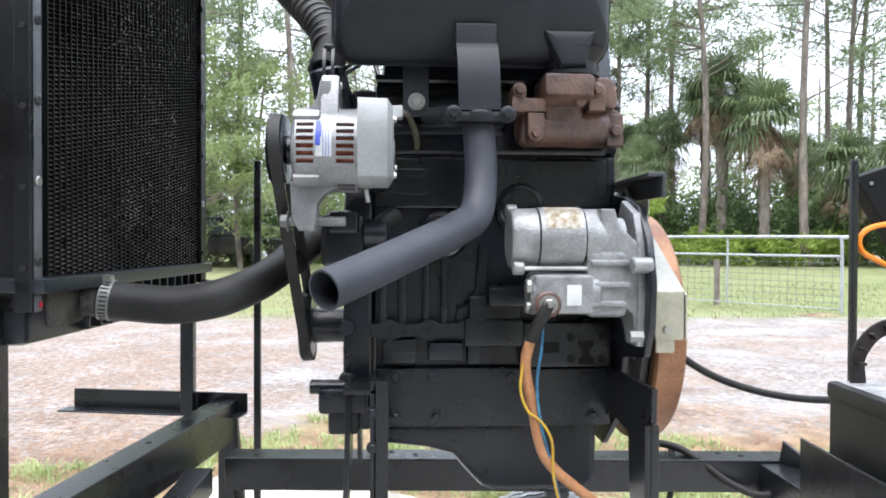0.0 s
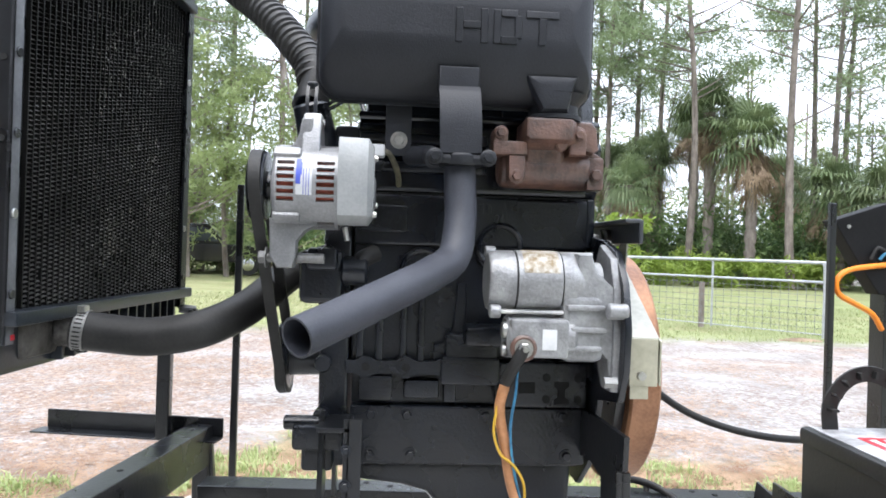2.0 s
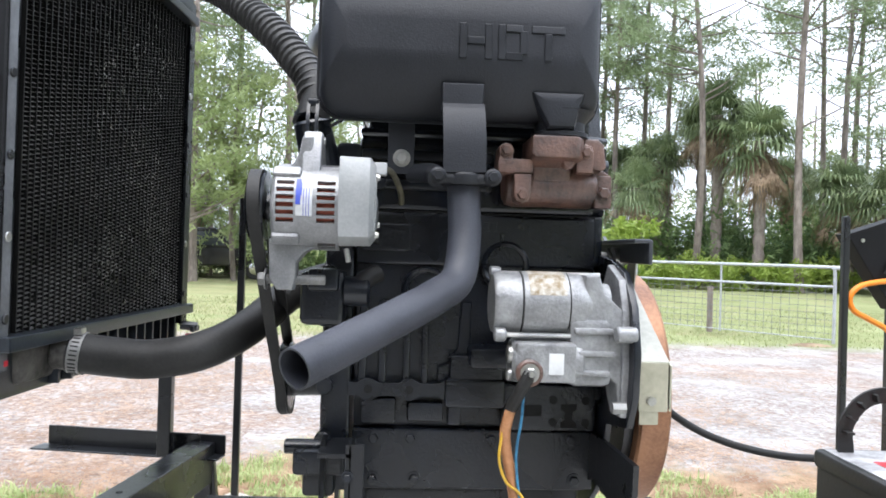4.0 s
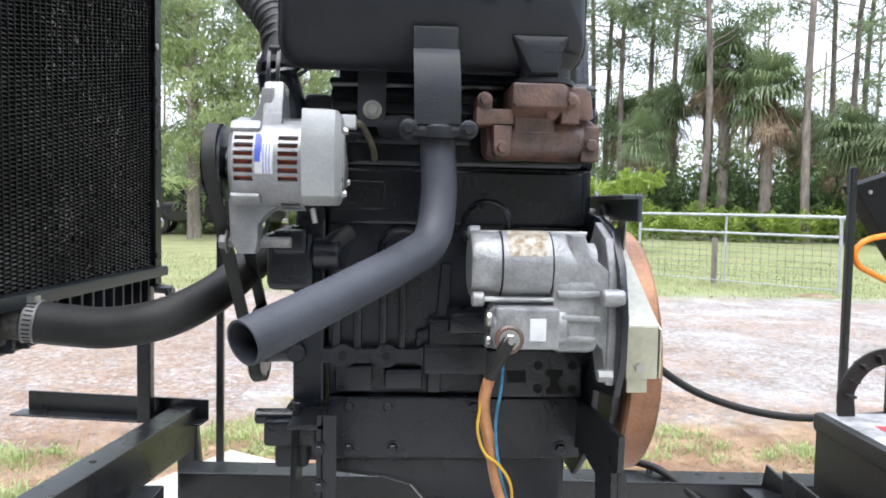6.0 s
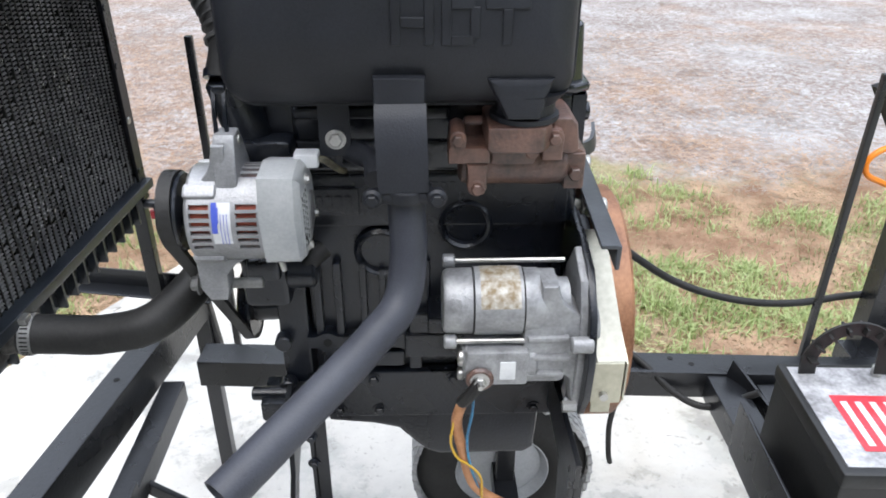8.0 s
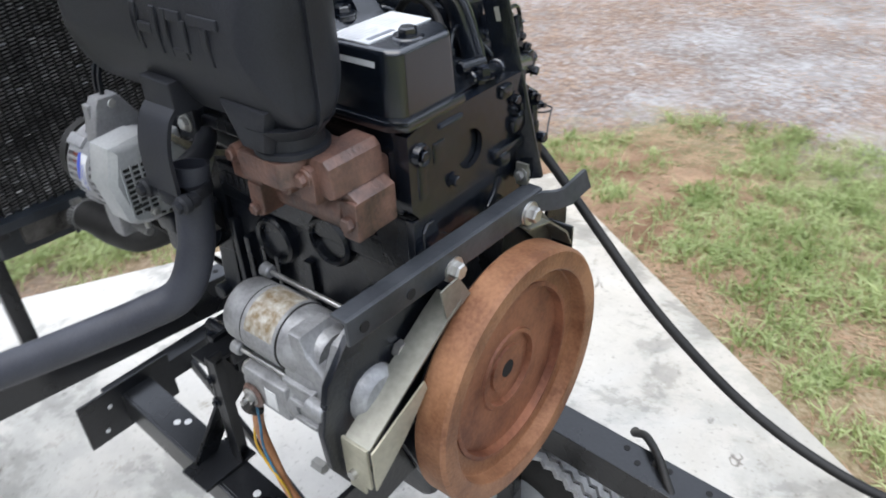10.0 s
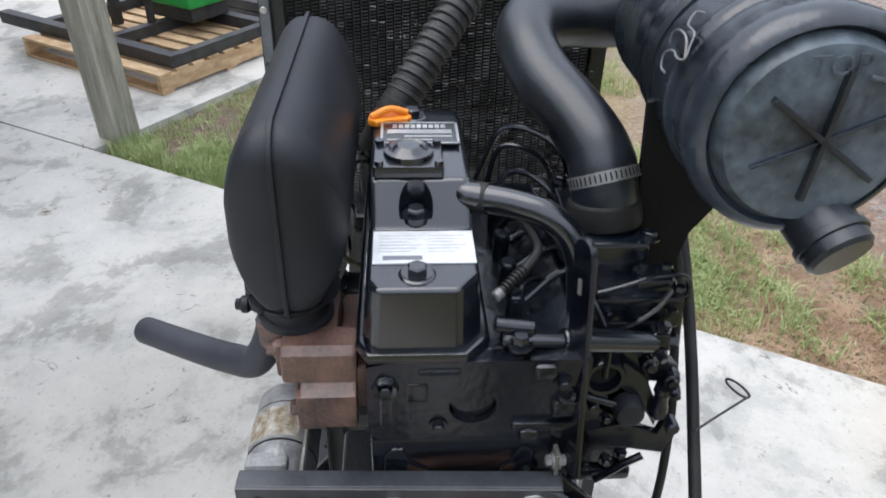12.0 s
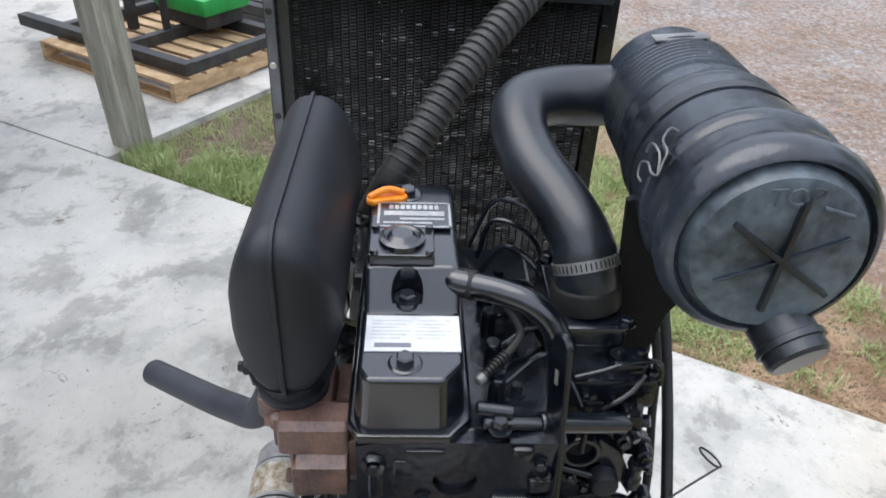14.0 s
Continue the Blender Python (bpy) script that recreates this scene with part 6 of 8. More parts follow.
def build_starter():
    P = lambda x: (x, SY, SZ)
    bm = B()
    lathe(bm, P(0.138), P(1), [(0, 0.032), (0.002, SR - 0.004), (0.007, SR - 0.001), (0.040, SR - 0.0005)], 40)
    cap = part("end_cap", bm, SALU, start)
    bm = B()
    lathe(bm, P(0.178), P(1), [(0, SR - 0.002), (0.001, SR + 0.0008), (0.062, SR + 0.0008), (0.063, SR - 0.002)], 40)
    yoke = part("yoke", bm, SALU, start)
    bm = B()
    rows = [[bm.verts.new((x, SY - (SR + 0.0014) * math.cos(radians(a)), SZ + (SR + 0.0014) * math.sin(radians(a)))) for x in (0.186, 0.236)] for a in range(18, 121, 6)]
    for u, v in zip(rows, rows[1:]):
        bm.faces.new((u[0], u[1], v[1], v[0]))
    part("label", bm, SLABEL, yoke, "yellowed flaked label")
    bm = B()
    lathe(bm, P(0.2405), P(1), [(0, SR - 0.001), (0.020, SR - 0.001), (0.034, 0.036), (0.050, 0.030), (0.060, 0.030)], 40)
    part("nose_housing", bm, SALU, start)
    for x, r in ((0.1765, SR + 0.0002), (0.2405, SR + 0.0002)):
        bm = B()
        lathe(bm, P(x), P(1), [(0, r - 0.004), (0, r), (0.0016, r), (0.0016, r - 0.004)], 40)
        part("joint", bm, DARK, yoke)
    for k, (x0, x1, z) in enumerate(((0.246, 0.300, 0.902), (0.252, 0.302, 0.872), (0.246, 0.296, 0.846))):
        bm = B()
        box(bm, (x0, SY - 0.046, z), (x1, SY - 0.030, z + 0.008), 0.003)
        part("cast_rib", bm, SALU, start)
    bm = B()
    box(bm, (0.240, SY - 0.040, 0.83), (0.302, SY + 0.03, 0.925), 0.012)
    plate(bm, [(0.262, 0.980), (0.282, 0.980), (0.290, 0.955), (0.325, 0.925), (0.328, 0.905), (0.328, 0.79), (0.312, 0.79), (0.306, 0.835), (0.285, 0.852), (0.258, 0.852)], 0.052, XZ(SY + 0.015), 0.006)
    part("gear_case", bm, SALU, start)
    bm = B()
    plate(bm, [(-0.205, 0.79), (-0.212, 0.86), (-0.208, 0.93), (-0.185, 0.975), (-0.13, 0.995), (-0.095, 0.95), (-0.10, 0.86), (-0.15, 0.80)], 0.012, YZ(0.312), 0.003)
    part("mounting_flange", bm, SALU, start)
    bm = B()
    cyl(bm, (0.300, SY - 0.052, 0.903), (0.328, SY - 0.052, 0.903), 0.011, 16, 0.002)
    part("lug", bm, SALU, start)
    for y, z in ((-0.135, 0.979), (-0.201, 0.898)):
        bm = B()
        cyl(bm, (0.146, y, z), (0.300, y, z), 0.0035, 10)
        part("tie_rod", bm, STEEL, start)
        bm = B()
        cyl(bm, (0.140, y, z), (0.156, y, z), 0.0095, 14, 0.002)
        part("rod_lug", bm, SALU, start)
    bm = B()
    cyl(bm, (0.164, -0.186, 0.863), (0.262, -0.186, 0.863), 0.030, 32, 0.004)
    box(bm, (0.168, -0.217, 0.836), (0.250, -0.186, 0.890), 0.006)
    sol = part("solenoid", bm, SALU, start)
    bm = B()
    box(bm, (0.212, -0.2182, 0.848), (0.232, -0.2172, 0.876))
    part("solenoid_label", bm, PAPER, sol, "small worn white label")
    bm = B()
    cyl(bm, (0.186, -0.216, 0.850), (0.186, -0.223, 0.850), 0.0185, 18, 0.003)
    part("terminal_base", bm, RUST, sol, "rust-stained terminal boss")
    bm = B()
    hexbolt(bm, (0.186, -0.222, 0.850), (0, -1, 0), 0.0085, 0.006)
    cyl(bm, (0.186, -0.228, 0.850), (0.186, -0.238, 0.850), 0.0035, 10)
    part("terminal_nut", bm, STEEL, sol)
    bm = B()
    cyl(bm, (0.158, -0.200, 0.872), (0.166, -0.200, 0.872), 0.012, 14, 0.002)
    cyl(bm, (0.158, -0.200, 0.845), (0.166, -0.200, 0.845), 0.009, 14, 0.002)
    part("stud", bm, STEEL, sol)
    bm = B()
    cyl(bm, (0.296, -0.225, 0.807), (0.314, -0.225, 0.807), 0.008, 6)
    part("mounting_bolt", bm, ALU_D, start)
    bm = B()
    cyl(bm, (0.334, -0.103, 0.921), (0.344, -0.103, 0.921), 0.012, 6)
    part("nose_bolt", bm, STEEL, start)
    bm = B()
    lathe(bm, (0.332, -0.15, 0.885), (0.5, -0.15, 0.885), [(0, 0.038), (0.008, 0.036), (0.016, 0.028), (0.018, 0.014)], 24)
    part("pinion_housing", bm, SALU, start)


build_starter()
cables = thing("starter_wiring", "frayed brown cable with blue and yellow wires hanging from the starter", "wiring", (0.17, -0.2, 0.55))
bm = B()
tube(bm, [(0.186, -0.224, 0.850), (0.176, -0.225, 0.832), (0.168, -0.215, 0.812), (0.165, -0.205, 0.80)], 0.0085, 10, 5)
part("tape_wrap", bm, RUBBER, cables)
bm = B()
tube(bm, [(0.166, -0.206, 0.805), (0.158, -0.206, 0.765), (0.167, -0.205, 0.714), (0.186, -0.200, 0.639), (0.235, -0.195, 0.590), (0.30, -0.19, 0.545), (0.38, -0.18, 0.52), (0.45, -0.17, 0.505)], 0.0075, 12, 8)
part("main_cable", bm, WIRE_O, cables)
bm = B()
tube(bm, [(0.180, -0.215, 0.835), (0.178, -0.216, 0.79), (0.172, -0.216, 0.74), (0.180, -0.210, 0.68), (0.20, -0.20, 0.61), (0.215, -0.195, 0.55), (0.23, -0.20, 0.50)], 0.0019, 8, 6)
part("blue_wire", bm, WIRE_B, cables)
bm = B()
tube(bm, [(0.154, -0.210, 0.77), (0.150, -0.213, 0.735), (0.160, -0.212, 0.705), (0.178, -0.213, 0.690), (0.194, -0.210, 0.662), (0.198, -0.205, 0.61), (0.215, -0.20, 0.55), (0.24, -0.20, 0.50)], 0.0019, 8, 6)
part("yellow_wire", bm, WIRE_Y, cables)

# ---- skid frame on a trailer axle ----
skid = thing("steel_skid_frame", "welded steel skid frame painted black, with bolt holes", "frame", (0.2, 0, 0))


def rail(name, lo, hi, m=None, parent=None):
    bm = B()
    box(bm, lo, hi, 0.003, m)
    return part(name, bm, FRAME, parent or skid)


FM = pose(0, 0, 0, 0, 0, -3.5)                # the skid stands a little askew of the engine
far_rail = rail("long_rail", (-0.38, 0.257, 0.435), (1.35, 0.325, 0.50), FM)
near_rail = rail("long_rail", (-0.37, -0.205, 0.435), (1.35, -0.198, 0.50), FM)
rail("top_flange", (-0.37, -0.199, 0.494), (1.35, -0.140, 0.50), FM, near_rail)
TM = pose(-0.467, 0.10, 0, 0, 0, -8.5)
ct = rail("cross_tube", (-0.028, -0.465, 0.485), (0.028, 0.40, 0.572), TM)
for y in (0.036, -0.30, 0.34):
    bm = B()
    cyl(bm, TM @ Vector((0.0, y, 0.5715)), TM @ Vector((0.0, y, 0.5728)), 0.006, 12)
    part("bolt_hole", bm, DARK, ct)
for k, x in enumerate((0.47, 0.50, 0.62, 0.66, -0.05, 0.0, 0.55)):
    bm = B()
    cyl(bm, FM @ Vector((x, 0.305 - 0.018 * (k % 2), 0.4995)), FM @ Vector((x, 0.305 - 0.018 * (k % 2), 0.5008)), 0.006, 12)
    part("bolt_hole", bm, DARK, far_rail)
for k, x in enumerate((-0.20, -0.185, -0.08, -0.06, 0.05, 0.16)):
    bm = B()
    cyl(bm, FM @ Vector((x, -0.172 + 0.014 * (k % 2), 0.4995)), FM @ Vector((x, -0.172 + 0.014 * (k % 2), 0.5008)), 0.007, 12)
    part("bolt_hole", bm, PAPER, near_rail)
AM = pose(-0.56, 0.515, 0, 0, 0, -10)
ang = rail("angle_iron", (-0.215, -0.003, 0.545), (0.205, 0.003, 0.588), AM)
rail("angle_flange", (-0.23, -0.045, 0.541), (0.205, 0.003, 0.546), AM, ang)
rail("post", (-0.354, 0.522, 0.30), (-0.338, 0.538, 1.118))
rail("brace", (-0.012, -0.012, 0.0), (0.012, 0.012, 0.30), pose(-0.375, 0.50, 0.27, 4, -4, 0))
rail("short_post", (-0.499, 0.445, 0.545), (-0.470, 0.472, 0.90))
# near end plate, brackets and legs
ep = rail("end_plate", (-0.372, -0.268, 0.415), (-0.364, -0.07, 0.525))
rail("cross_bar", (-0.415, -0.20, 0.45), (-0.37, 0.22, 0.50))
for y, z in ((-0.23, 0.44), (-0.21, 0.49)):
    bm = B()
    cyl(bm, (-0.3645, y, z), (-0.3632, y, z), 0.005, 10)
    part("bolt_hole", bm, PAPER, ep)
rail("leg", (-0.42, 0.46, 0.0), (-0.385, 0.495, 0.49))
rail("diagonal", (-0.012, -0.006, 0.0), (0.012, 0.006, 0.42), pose(-0.39, -0.02, 0.47, 0, 128, 0))
rail("cross_rail", (0.70, -0.262, 0.435), (0.765, 0.255, 0.494))
bm = B()
plate(bm, [(0.0, 0.0), (0.19, -0.10), (0.16, -0.125), (-0.01, -0.06)], 0.006, pose(0.748, 0.21, 0.540, 0, 0, -60) @ XZ(0))
part("flat_bar", bm, FRAME, skid)
rail("leg", (1.28, -0.25, 0.0), (1.33, -0.20, 0.45))
rail("leg", (1.28, 0.20, 0.0), (1.33, 0.25, 0.45))
rail("axle", (0.265, 0.0, 0.180), (0.315, 0.36, 0.230))
rail("axle_hanger", (0.27, 0.190, 0.225), (0.31, 0.220, 0.458))
rail("hanger_plate", (0.268, 0.188, 0.442), (0.312, 0.250, 0.456))
rail("post", (0.922, 0.272, 0.44), (0.936, 0.286, 1.106))
rail("post_arm", (0.918, 0.20, 0.44), (0.944, 0.27, 0.49))


def tyre(at):
    x, y, z = at
    t = thing("trailer_wheel", "worn black trailer tyre with zigzag tread", "wheel", (x, y, 0), "trailer wheels")
    R, W = z, 0.058
    bm = B()
    lathe(bm, (x, y - W, z), (x, y + W, z), [(0.010, 0.105), (0.0, 0.125), (0.004, R - 0.045), (0.020, R - 0.012), (0.030, R - 0.008), (2 * W - 0.030, R - 0.008), (2 * W - 0.020, R - 0.012), (2 * W - 0.004, R - 0.045), (2 * W, 0.125), (2 * W - 0.010, 0.105)], 64, cap=False)
    ty = part("tyre", bm, RUBBER, t)
    bm = B()                       # tread: five zigzag ribs
    n = 90
    for k in range(5):
        c = y - 0.046 + 0.023 * k
        rows = []
        for i in range(n):
            a = 2 * math.pi * i / n
            o = c + (0.004 if i % 2 else -0.004)
            rows.append([bm.verts.new((x + r * math.cos(a), o + w, z + r * math.sin(a))) for w, r in ((-0.0085, R - 0.010), (-0.0075, R), (0.0075, R), (0.0085, R - 0.010))])
        for i in range(n):
            p, q = rows[i], rows[(i + 1) % n]
            for j in range(3):
                bm.faces.new((p[j], p[j + 1], q[j + 1], q[j]))
    part("tread", bm, TREAD, ty, "grey scuffed zigzag tread")
    bm = B()
    lathe(bm, (x, y - W, z), (x, y + W, z), [(0.012, 0.02), (0.02, 0.06), (0.03, 0.09), (0.008, 0.104), (0.012, 0.112), (2 * W - 0.012, 0.112), (2 * W - 0.008, 0.104), (2 * W - 0.03, 0.09), (2 * W - 0.03, 0.02)], 40)
    part("rim", bm, GALV, t)
    return t


TREAD = mat("scuffed_tread", (0.26, 0.26, 0.262), (0.50, 0.50, 0.50), 0.8, scale=30, bump=0.4)
tyre((0.29, 0.290, 0.205))

# ---- radiator ----
RM = pose(-0.433, 0.045, 0, 0, 0, -4.1)      # local: x towards the engine, y along its width
rad = thing("radiator", "large black radiator with a dusty finned core", "radiator", (-0.46, 0.045, 0.79))


NICK = mat("scraped_fin_metal", (0.22, 0.22, 0.215), (0.60, 0.60, 0.59), 0.35, 0.5, scale=60, bump=0)


def build_radiator():
    bm = B()
    box(bm, (-0.066, -0.268, 0.885), (-0.032, 0.290, 1.452), 0, RM)
    core = part("core", bm, DARK, rad)
    # cooling tubes, one mesh shared by all
    bm = B()
    box(bm, (-0.036, -0.0012, 0.885), (-0.0175, 0.0012, 1.452), 0)
    me = finish(bm, "cooling_tube", FIN)
    n = 38
    for k in range(n):
        ob = new("cooling_tube", me)
        ob.parent = core
        ob.matrix_local = Matrix.Translation(-rad.location) @ RM @ Matrix.Translation((0, -0.264 + 0.55 * k / (n - 1), 0))
    # folded fins: too many to count
    bm = B()
    rng = np.random.default_rng(8)
    for k in range(90):
        for j in range(n - 1):
            z = 0.890 + 0.0062 * k + (0.0031 if j % 2 else 0)
            y0 = -0.264 + 0.55 * j / (n - 1)
            y1 = y0 + 0.55 / (n - 1)
            w = rng.normal(0, 0.0005)
            xf = -0.0178 + w - (0.004 if rng.random() < 0.04 else 0)
            p = [RM @ Vector(v) for v in ((xf, y0 + 0.0012, z - 0.0016), (xf, y1 - 0.0012, z - 0.0002 + w), (-0.0215, y1 - 0.0012, z + 0.0018), (-0.0215, y0 + 0.0012, z + 0.0004))]
            bm.faces.new([bm.verts.new(v) for v in p])
    f = part("fin_pack", bm, FINS, core)
    f["kind"] = "stuff"
    # bright nicks where fins are bent, in loose clusters
    bm = B()
    spots = [(-0.10 + 0.36 * rng.random(), 0.93 + 0.46 * rng.random(), 0.012 + 0.02 * rng.random()) for _ in range(38)]
    for y, z, r in spots:
        for _ in range(int(6 + 18 * rng.random())):
            yy, zz, h = y + rng.normal(0, r), z + rng.normal(0, 1.4 * r), 0.001 + 0.004 * rng.random() ** 2
            if -0.26 < yy < 0.28 and 0.89 < zz < 1.445:
                bm.faces.new([bm.verts.new(RM @ Vector(v)) for v in ((-0.0163, yy, zz), (-0.0161, yy + 0.0011, zz), (-0.0150, yy + 0.0013, zz + h), (-0.0152, yy, zz + h))])
    f = part("bent_fins", bm, NICK, core, "pale nicks of bent fins")
    f["kind"] = "stuff"
    # side channels with bolted flanges
    for s, y0, y1 in ((-1, -0.312, -0.268), (1, 0.290, 0.318)):
        bm = B()
        if s < 0:
            box(bm, (-0.016, y0, 0.845), (-0.010, y0 + 0.020, 1.50), 0.001, RM)
        else:
            box(bm, (-0.016, y0, 0.845), (-0.010, y1, 1.50), 0.001, RM)
        ch = part("side_channel", bm, CHANNEL if s < 0 else FRAME, rad)
        if s < 0:
            bm = B()
            box(bm, (-0.030, y0 + 0.020, 0.845), (-0.022, y1, 1.50), 0.001, RM)
            part("channel_floor", bm, FRAME, ch)
        bm = B()
        box(bm, (-0.034, y0 if s < 0 else y1 - 0.003, 0.845), (-0.010, y0 + 0.003 if s < 0 else y1, 1.50), 0.001, RM)
        part("channel_edge", bm, FRAME, ch)
        bm = B()
        box(bm, (-0.090, y0 + 0.014 if s < 0 else y1 - 0.017, 0.845), (-0.030, y0 + 0.017 if s < 0 else y1 - 0.014, 1.50), 0.001, RM)
        part("channel_web", bm, FRAME, ch)
        bm = B()
        box(bm, (-0.100, y0, 0.845), (-0.088, y1, 1.50), 0.001, RM)
        part("rear_flange", bm, FRAME, ch)
        for k in range(6):
            z = 0.90 + 0.1 * k
            bm = B()
            yy = y0 + 0.010 if s < 0 else (y0 + y1) / 2 - 0.008
            cyl(bm, RM @ Vector((-0.010, yy, z + 0.008)), RM @ Vector((-0.007, yy, z + 0.008)), 0.0065, 14, 0.001)
            part("bolt", bm, STEEL if k in (1, 4) else FRAME, ch)
            bm = B()
            ye = y0 if s < 0 else y1
            cyl(bm, RM @ Vector((-0.022, ye + 0.0004 * s, z)), RM @ Vector((-0.022, ye + 0.0012 * s, z)), 0.0045, 12)
            part("hole", bm, DARK, ch)
    # tanks
    bm = B()
    box(bm, (-0.085, -0.30, 1.452), (0.002, 0.305, 1.470), 0.003, RM)
    box(bm, (-0.080, -0.285, 1.468), (-0.002, 0.29, 1.545), 0.012, RM)
    tt = part("top_tank", bm, PLASTIC, rad)
    bm = B()
    cyl(bm, RM @ Vector((-0.03, 0.19, 1.505)), RM @ Vector((0.045, 0.175, 1.495)), 0.024, 20, 0.002)
    part("inlet_neck", bm, PLASTIC, tt)
    bm = B()
    box(bm, (-0.090, -0.312, 0.868), (0.004, 0.318, 0.887), 0.003, RM)
    box(bm, (-0.095, -0.295, 0.800), (-0.030, 0.300, 0.870), 0.010, RM)
    bt = part("bottom_tank", bm, PLASTIC, rad, "ribbed black plastic bottom tank")
    for k in range(13):
        y = -0.16 + 0.036 * k
        bm = B()
        box(bm, (-0.036, y - 0.003, 0.806), (-0.016, y + 0.003, 0.868), 0.001, RM)
        part("tank_rib", bm, PLASTIC, bt)
    bm = B()
    box(bm, (-0.09, -0.25, 0.815), (-0.022, -0.125, 0.872), 0.012, RM)
    cyl(bm, (-0.475, -0.112, 0.850), (-0.43, -0.096, 0.847), 0.025, 24, 0.002)
    part("outlet_neck", bm, CASTGREY, bt, "grimy dark cast outlet neck")
    bm = B()
    cyl(bm, RM @ Vector((-0.01, 0.285, 0.845)), RM @ Vector((0.022, 0.292, 0.842)), 0.009, 12, 0.001)
    box(bm, (0.012, 0.276, 0.832), (0.020, 0.312, 0.844), 0.002, RM)
    tap = part("drain_tap", bm, PLASTIC, bt)
    bm = B()
    cyl(bm, RM @ Vector((0.004, 0.290, 0.828)), RM @ Vector((0.004, 0.290, 0.812)), 0.006, 10, 0.001)
    part("tap_tip", bm, REDLAB, tap, "faded red tap tip")
    bm = B()
    box(bm, (-0.085, -0.315, 0.50), (-0.057, -0.285, 0.86), 0.002, RM)
    part("leg", bm, FRAME, rad)
    bm = B()
    box(bm, (-0.0102, -0.300, 0.850), (-0.0085, -0.293, 0.857), 0.0005, RM)
    part("reflector", bm, REDLAB, rad, "small red tab")


build_radiator()


def clamp_ring(bm, p0, p1, r, w=0.012):
    d = (Vector(p1) - Vector(p0)).normalized()
    a = Vector(p0)
    lathe(bm, a - d * w / 2, a + d, [(0, r), (0, r + 0.0016), (w, r + 0.0016), (w, r)], 36)
    return bm


lower = thing("lower_radiator_hose", "curved black rubber radiator hose with a worm clamp", "hose", (-0.3, -0.09, 0.81))
LH = [(-0.452, -0.101, 0.849), (-0.40, -0.094, 0.842), (-0.341, -0.091, 0.839), (-0.271, -0.078, 0.852), (-0.22, -0.003, 0.88), (-0.166, 0.10, 0.932), (-0.095, 0.115, 0.96)]
bm = B()
tube(bm, LH, 0.0285, 24, 10)
part("hose", bm, RUBBER, lower)
bm = B()
clamp_ring(bm, (-0.441, -0.0995, 0.8475), (-0.40, -0.094, 0.842), 0.0287, 0.016)
cl = part("worm_clamp", bm, ALU_D, lower, "grey worm-drive hose clamp with slots")
cm, _ = axes_to((-0.441, -0.0995, 0.8475), (-0.40, -0.094, 0.842))
for k in range(30):
    bm = B()
    box(bm, (0.0297, -0.0010, -0.005), (0.0309, 0.0010, 0.005), 0, cm @ Matrix.Rotation(2 * math.pi * k / 30, 4, "Z"))
    part("clamp_slot", bm, DARK, cl)
bm = B()
box(bm, (-0.452, -0.118, 0.874), (-0.430, -0.100, 0.884), 0.002)
part("clamp_screw", bm, STEEL, cl)

upper = thing("upper_radiator_hose", "ribbed black corrugated radiator hose", "hose", (-0.13, -0.05, 1.19))
bm = B()
tube(bm, [(-0.128, -0.053, 1.198), (-0.122, -0.03, 1.248), (-0.150, 0.005, 1.295)], 0.026, 24, 8)
part("cuff", bm, RUBBER, upper)
bm = B()
tube(bm, [(-0.1255, -0.032, 1.240), (-0.135, -0.012, 1.272), (-0.165, 0.018, 1.312), (-0.21, 0.06, 1.365), (-0.27, 0.115, 1.42), (-0.33, 0.175, 1.47), (-0.385, 0.215, 1.495)], 0.0262, 24, 8, rings=(0.0145, 0.075))
part("hose", bm, RIBHOSE, upper)

# ---- muffler and pipe ----
muffler = thing("muffler", "matte black pressed muffler with embossed letters and a rim seam", "muffler", (0.1, -0.14, 1.18))


def rounded(x0, z0, x1, z1, r, n=7):
    out = []
    for cx, cz, a in ((x1 - r, z1 - r, 0), (x0 + r, z1 - r, 90), (x0 + r, z0 + r, 180), (x1 - r, z0 + r, 270)):
        for k in range(n):
            t = radians(a + 90 * k / (n - 1))
            out.append((cx + r * math.cos(t), cz + r * math.sin(t)))
    return out


MUF = (-0.108, 0.287, 1.192, 1.408, -0.131, 0.064)


def taper(z):
    """The shell is thickest a little below its middle and thins towards top and foot."""
    u = (z - MUF[2]) / (MUF[3] - MUF[2])
    return 1 - 0.24 * ((u - 0.48) / 0.52) ** 1.2 if u > 0.48 else 1 - 0.36 * (max(0, 0.48 - u) / 0.48) ** 1.5


def muffler_skin(z):
    """How far the pressed skin stands off the seam at a height."""
    want = (MUF[3] - MUF[2]) / 2 - abs(z - (MUF[2] + MUF[3]) / 2)
    a = math.acos(max(0.0, 1 - (min(want, 0.086) / 0.086) ** (1 / 1.15)))
    return MUF[5] * 0.89 * taper(z) * math.sin(a) ** 0.9


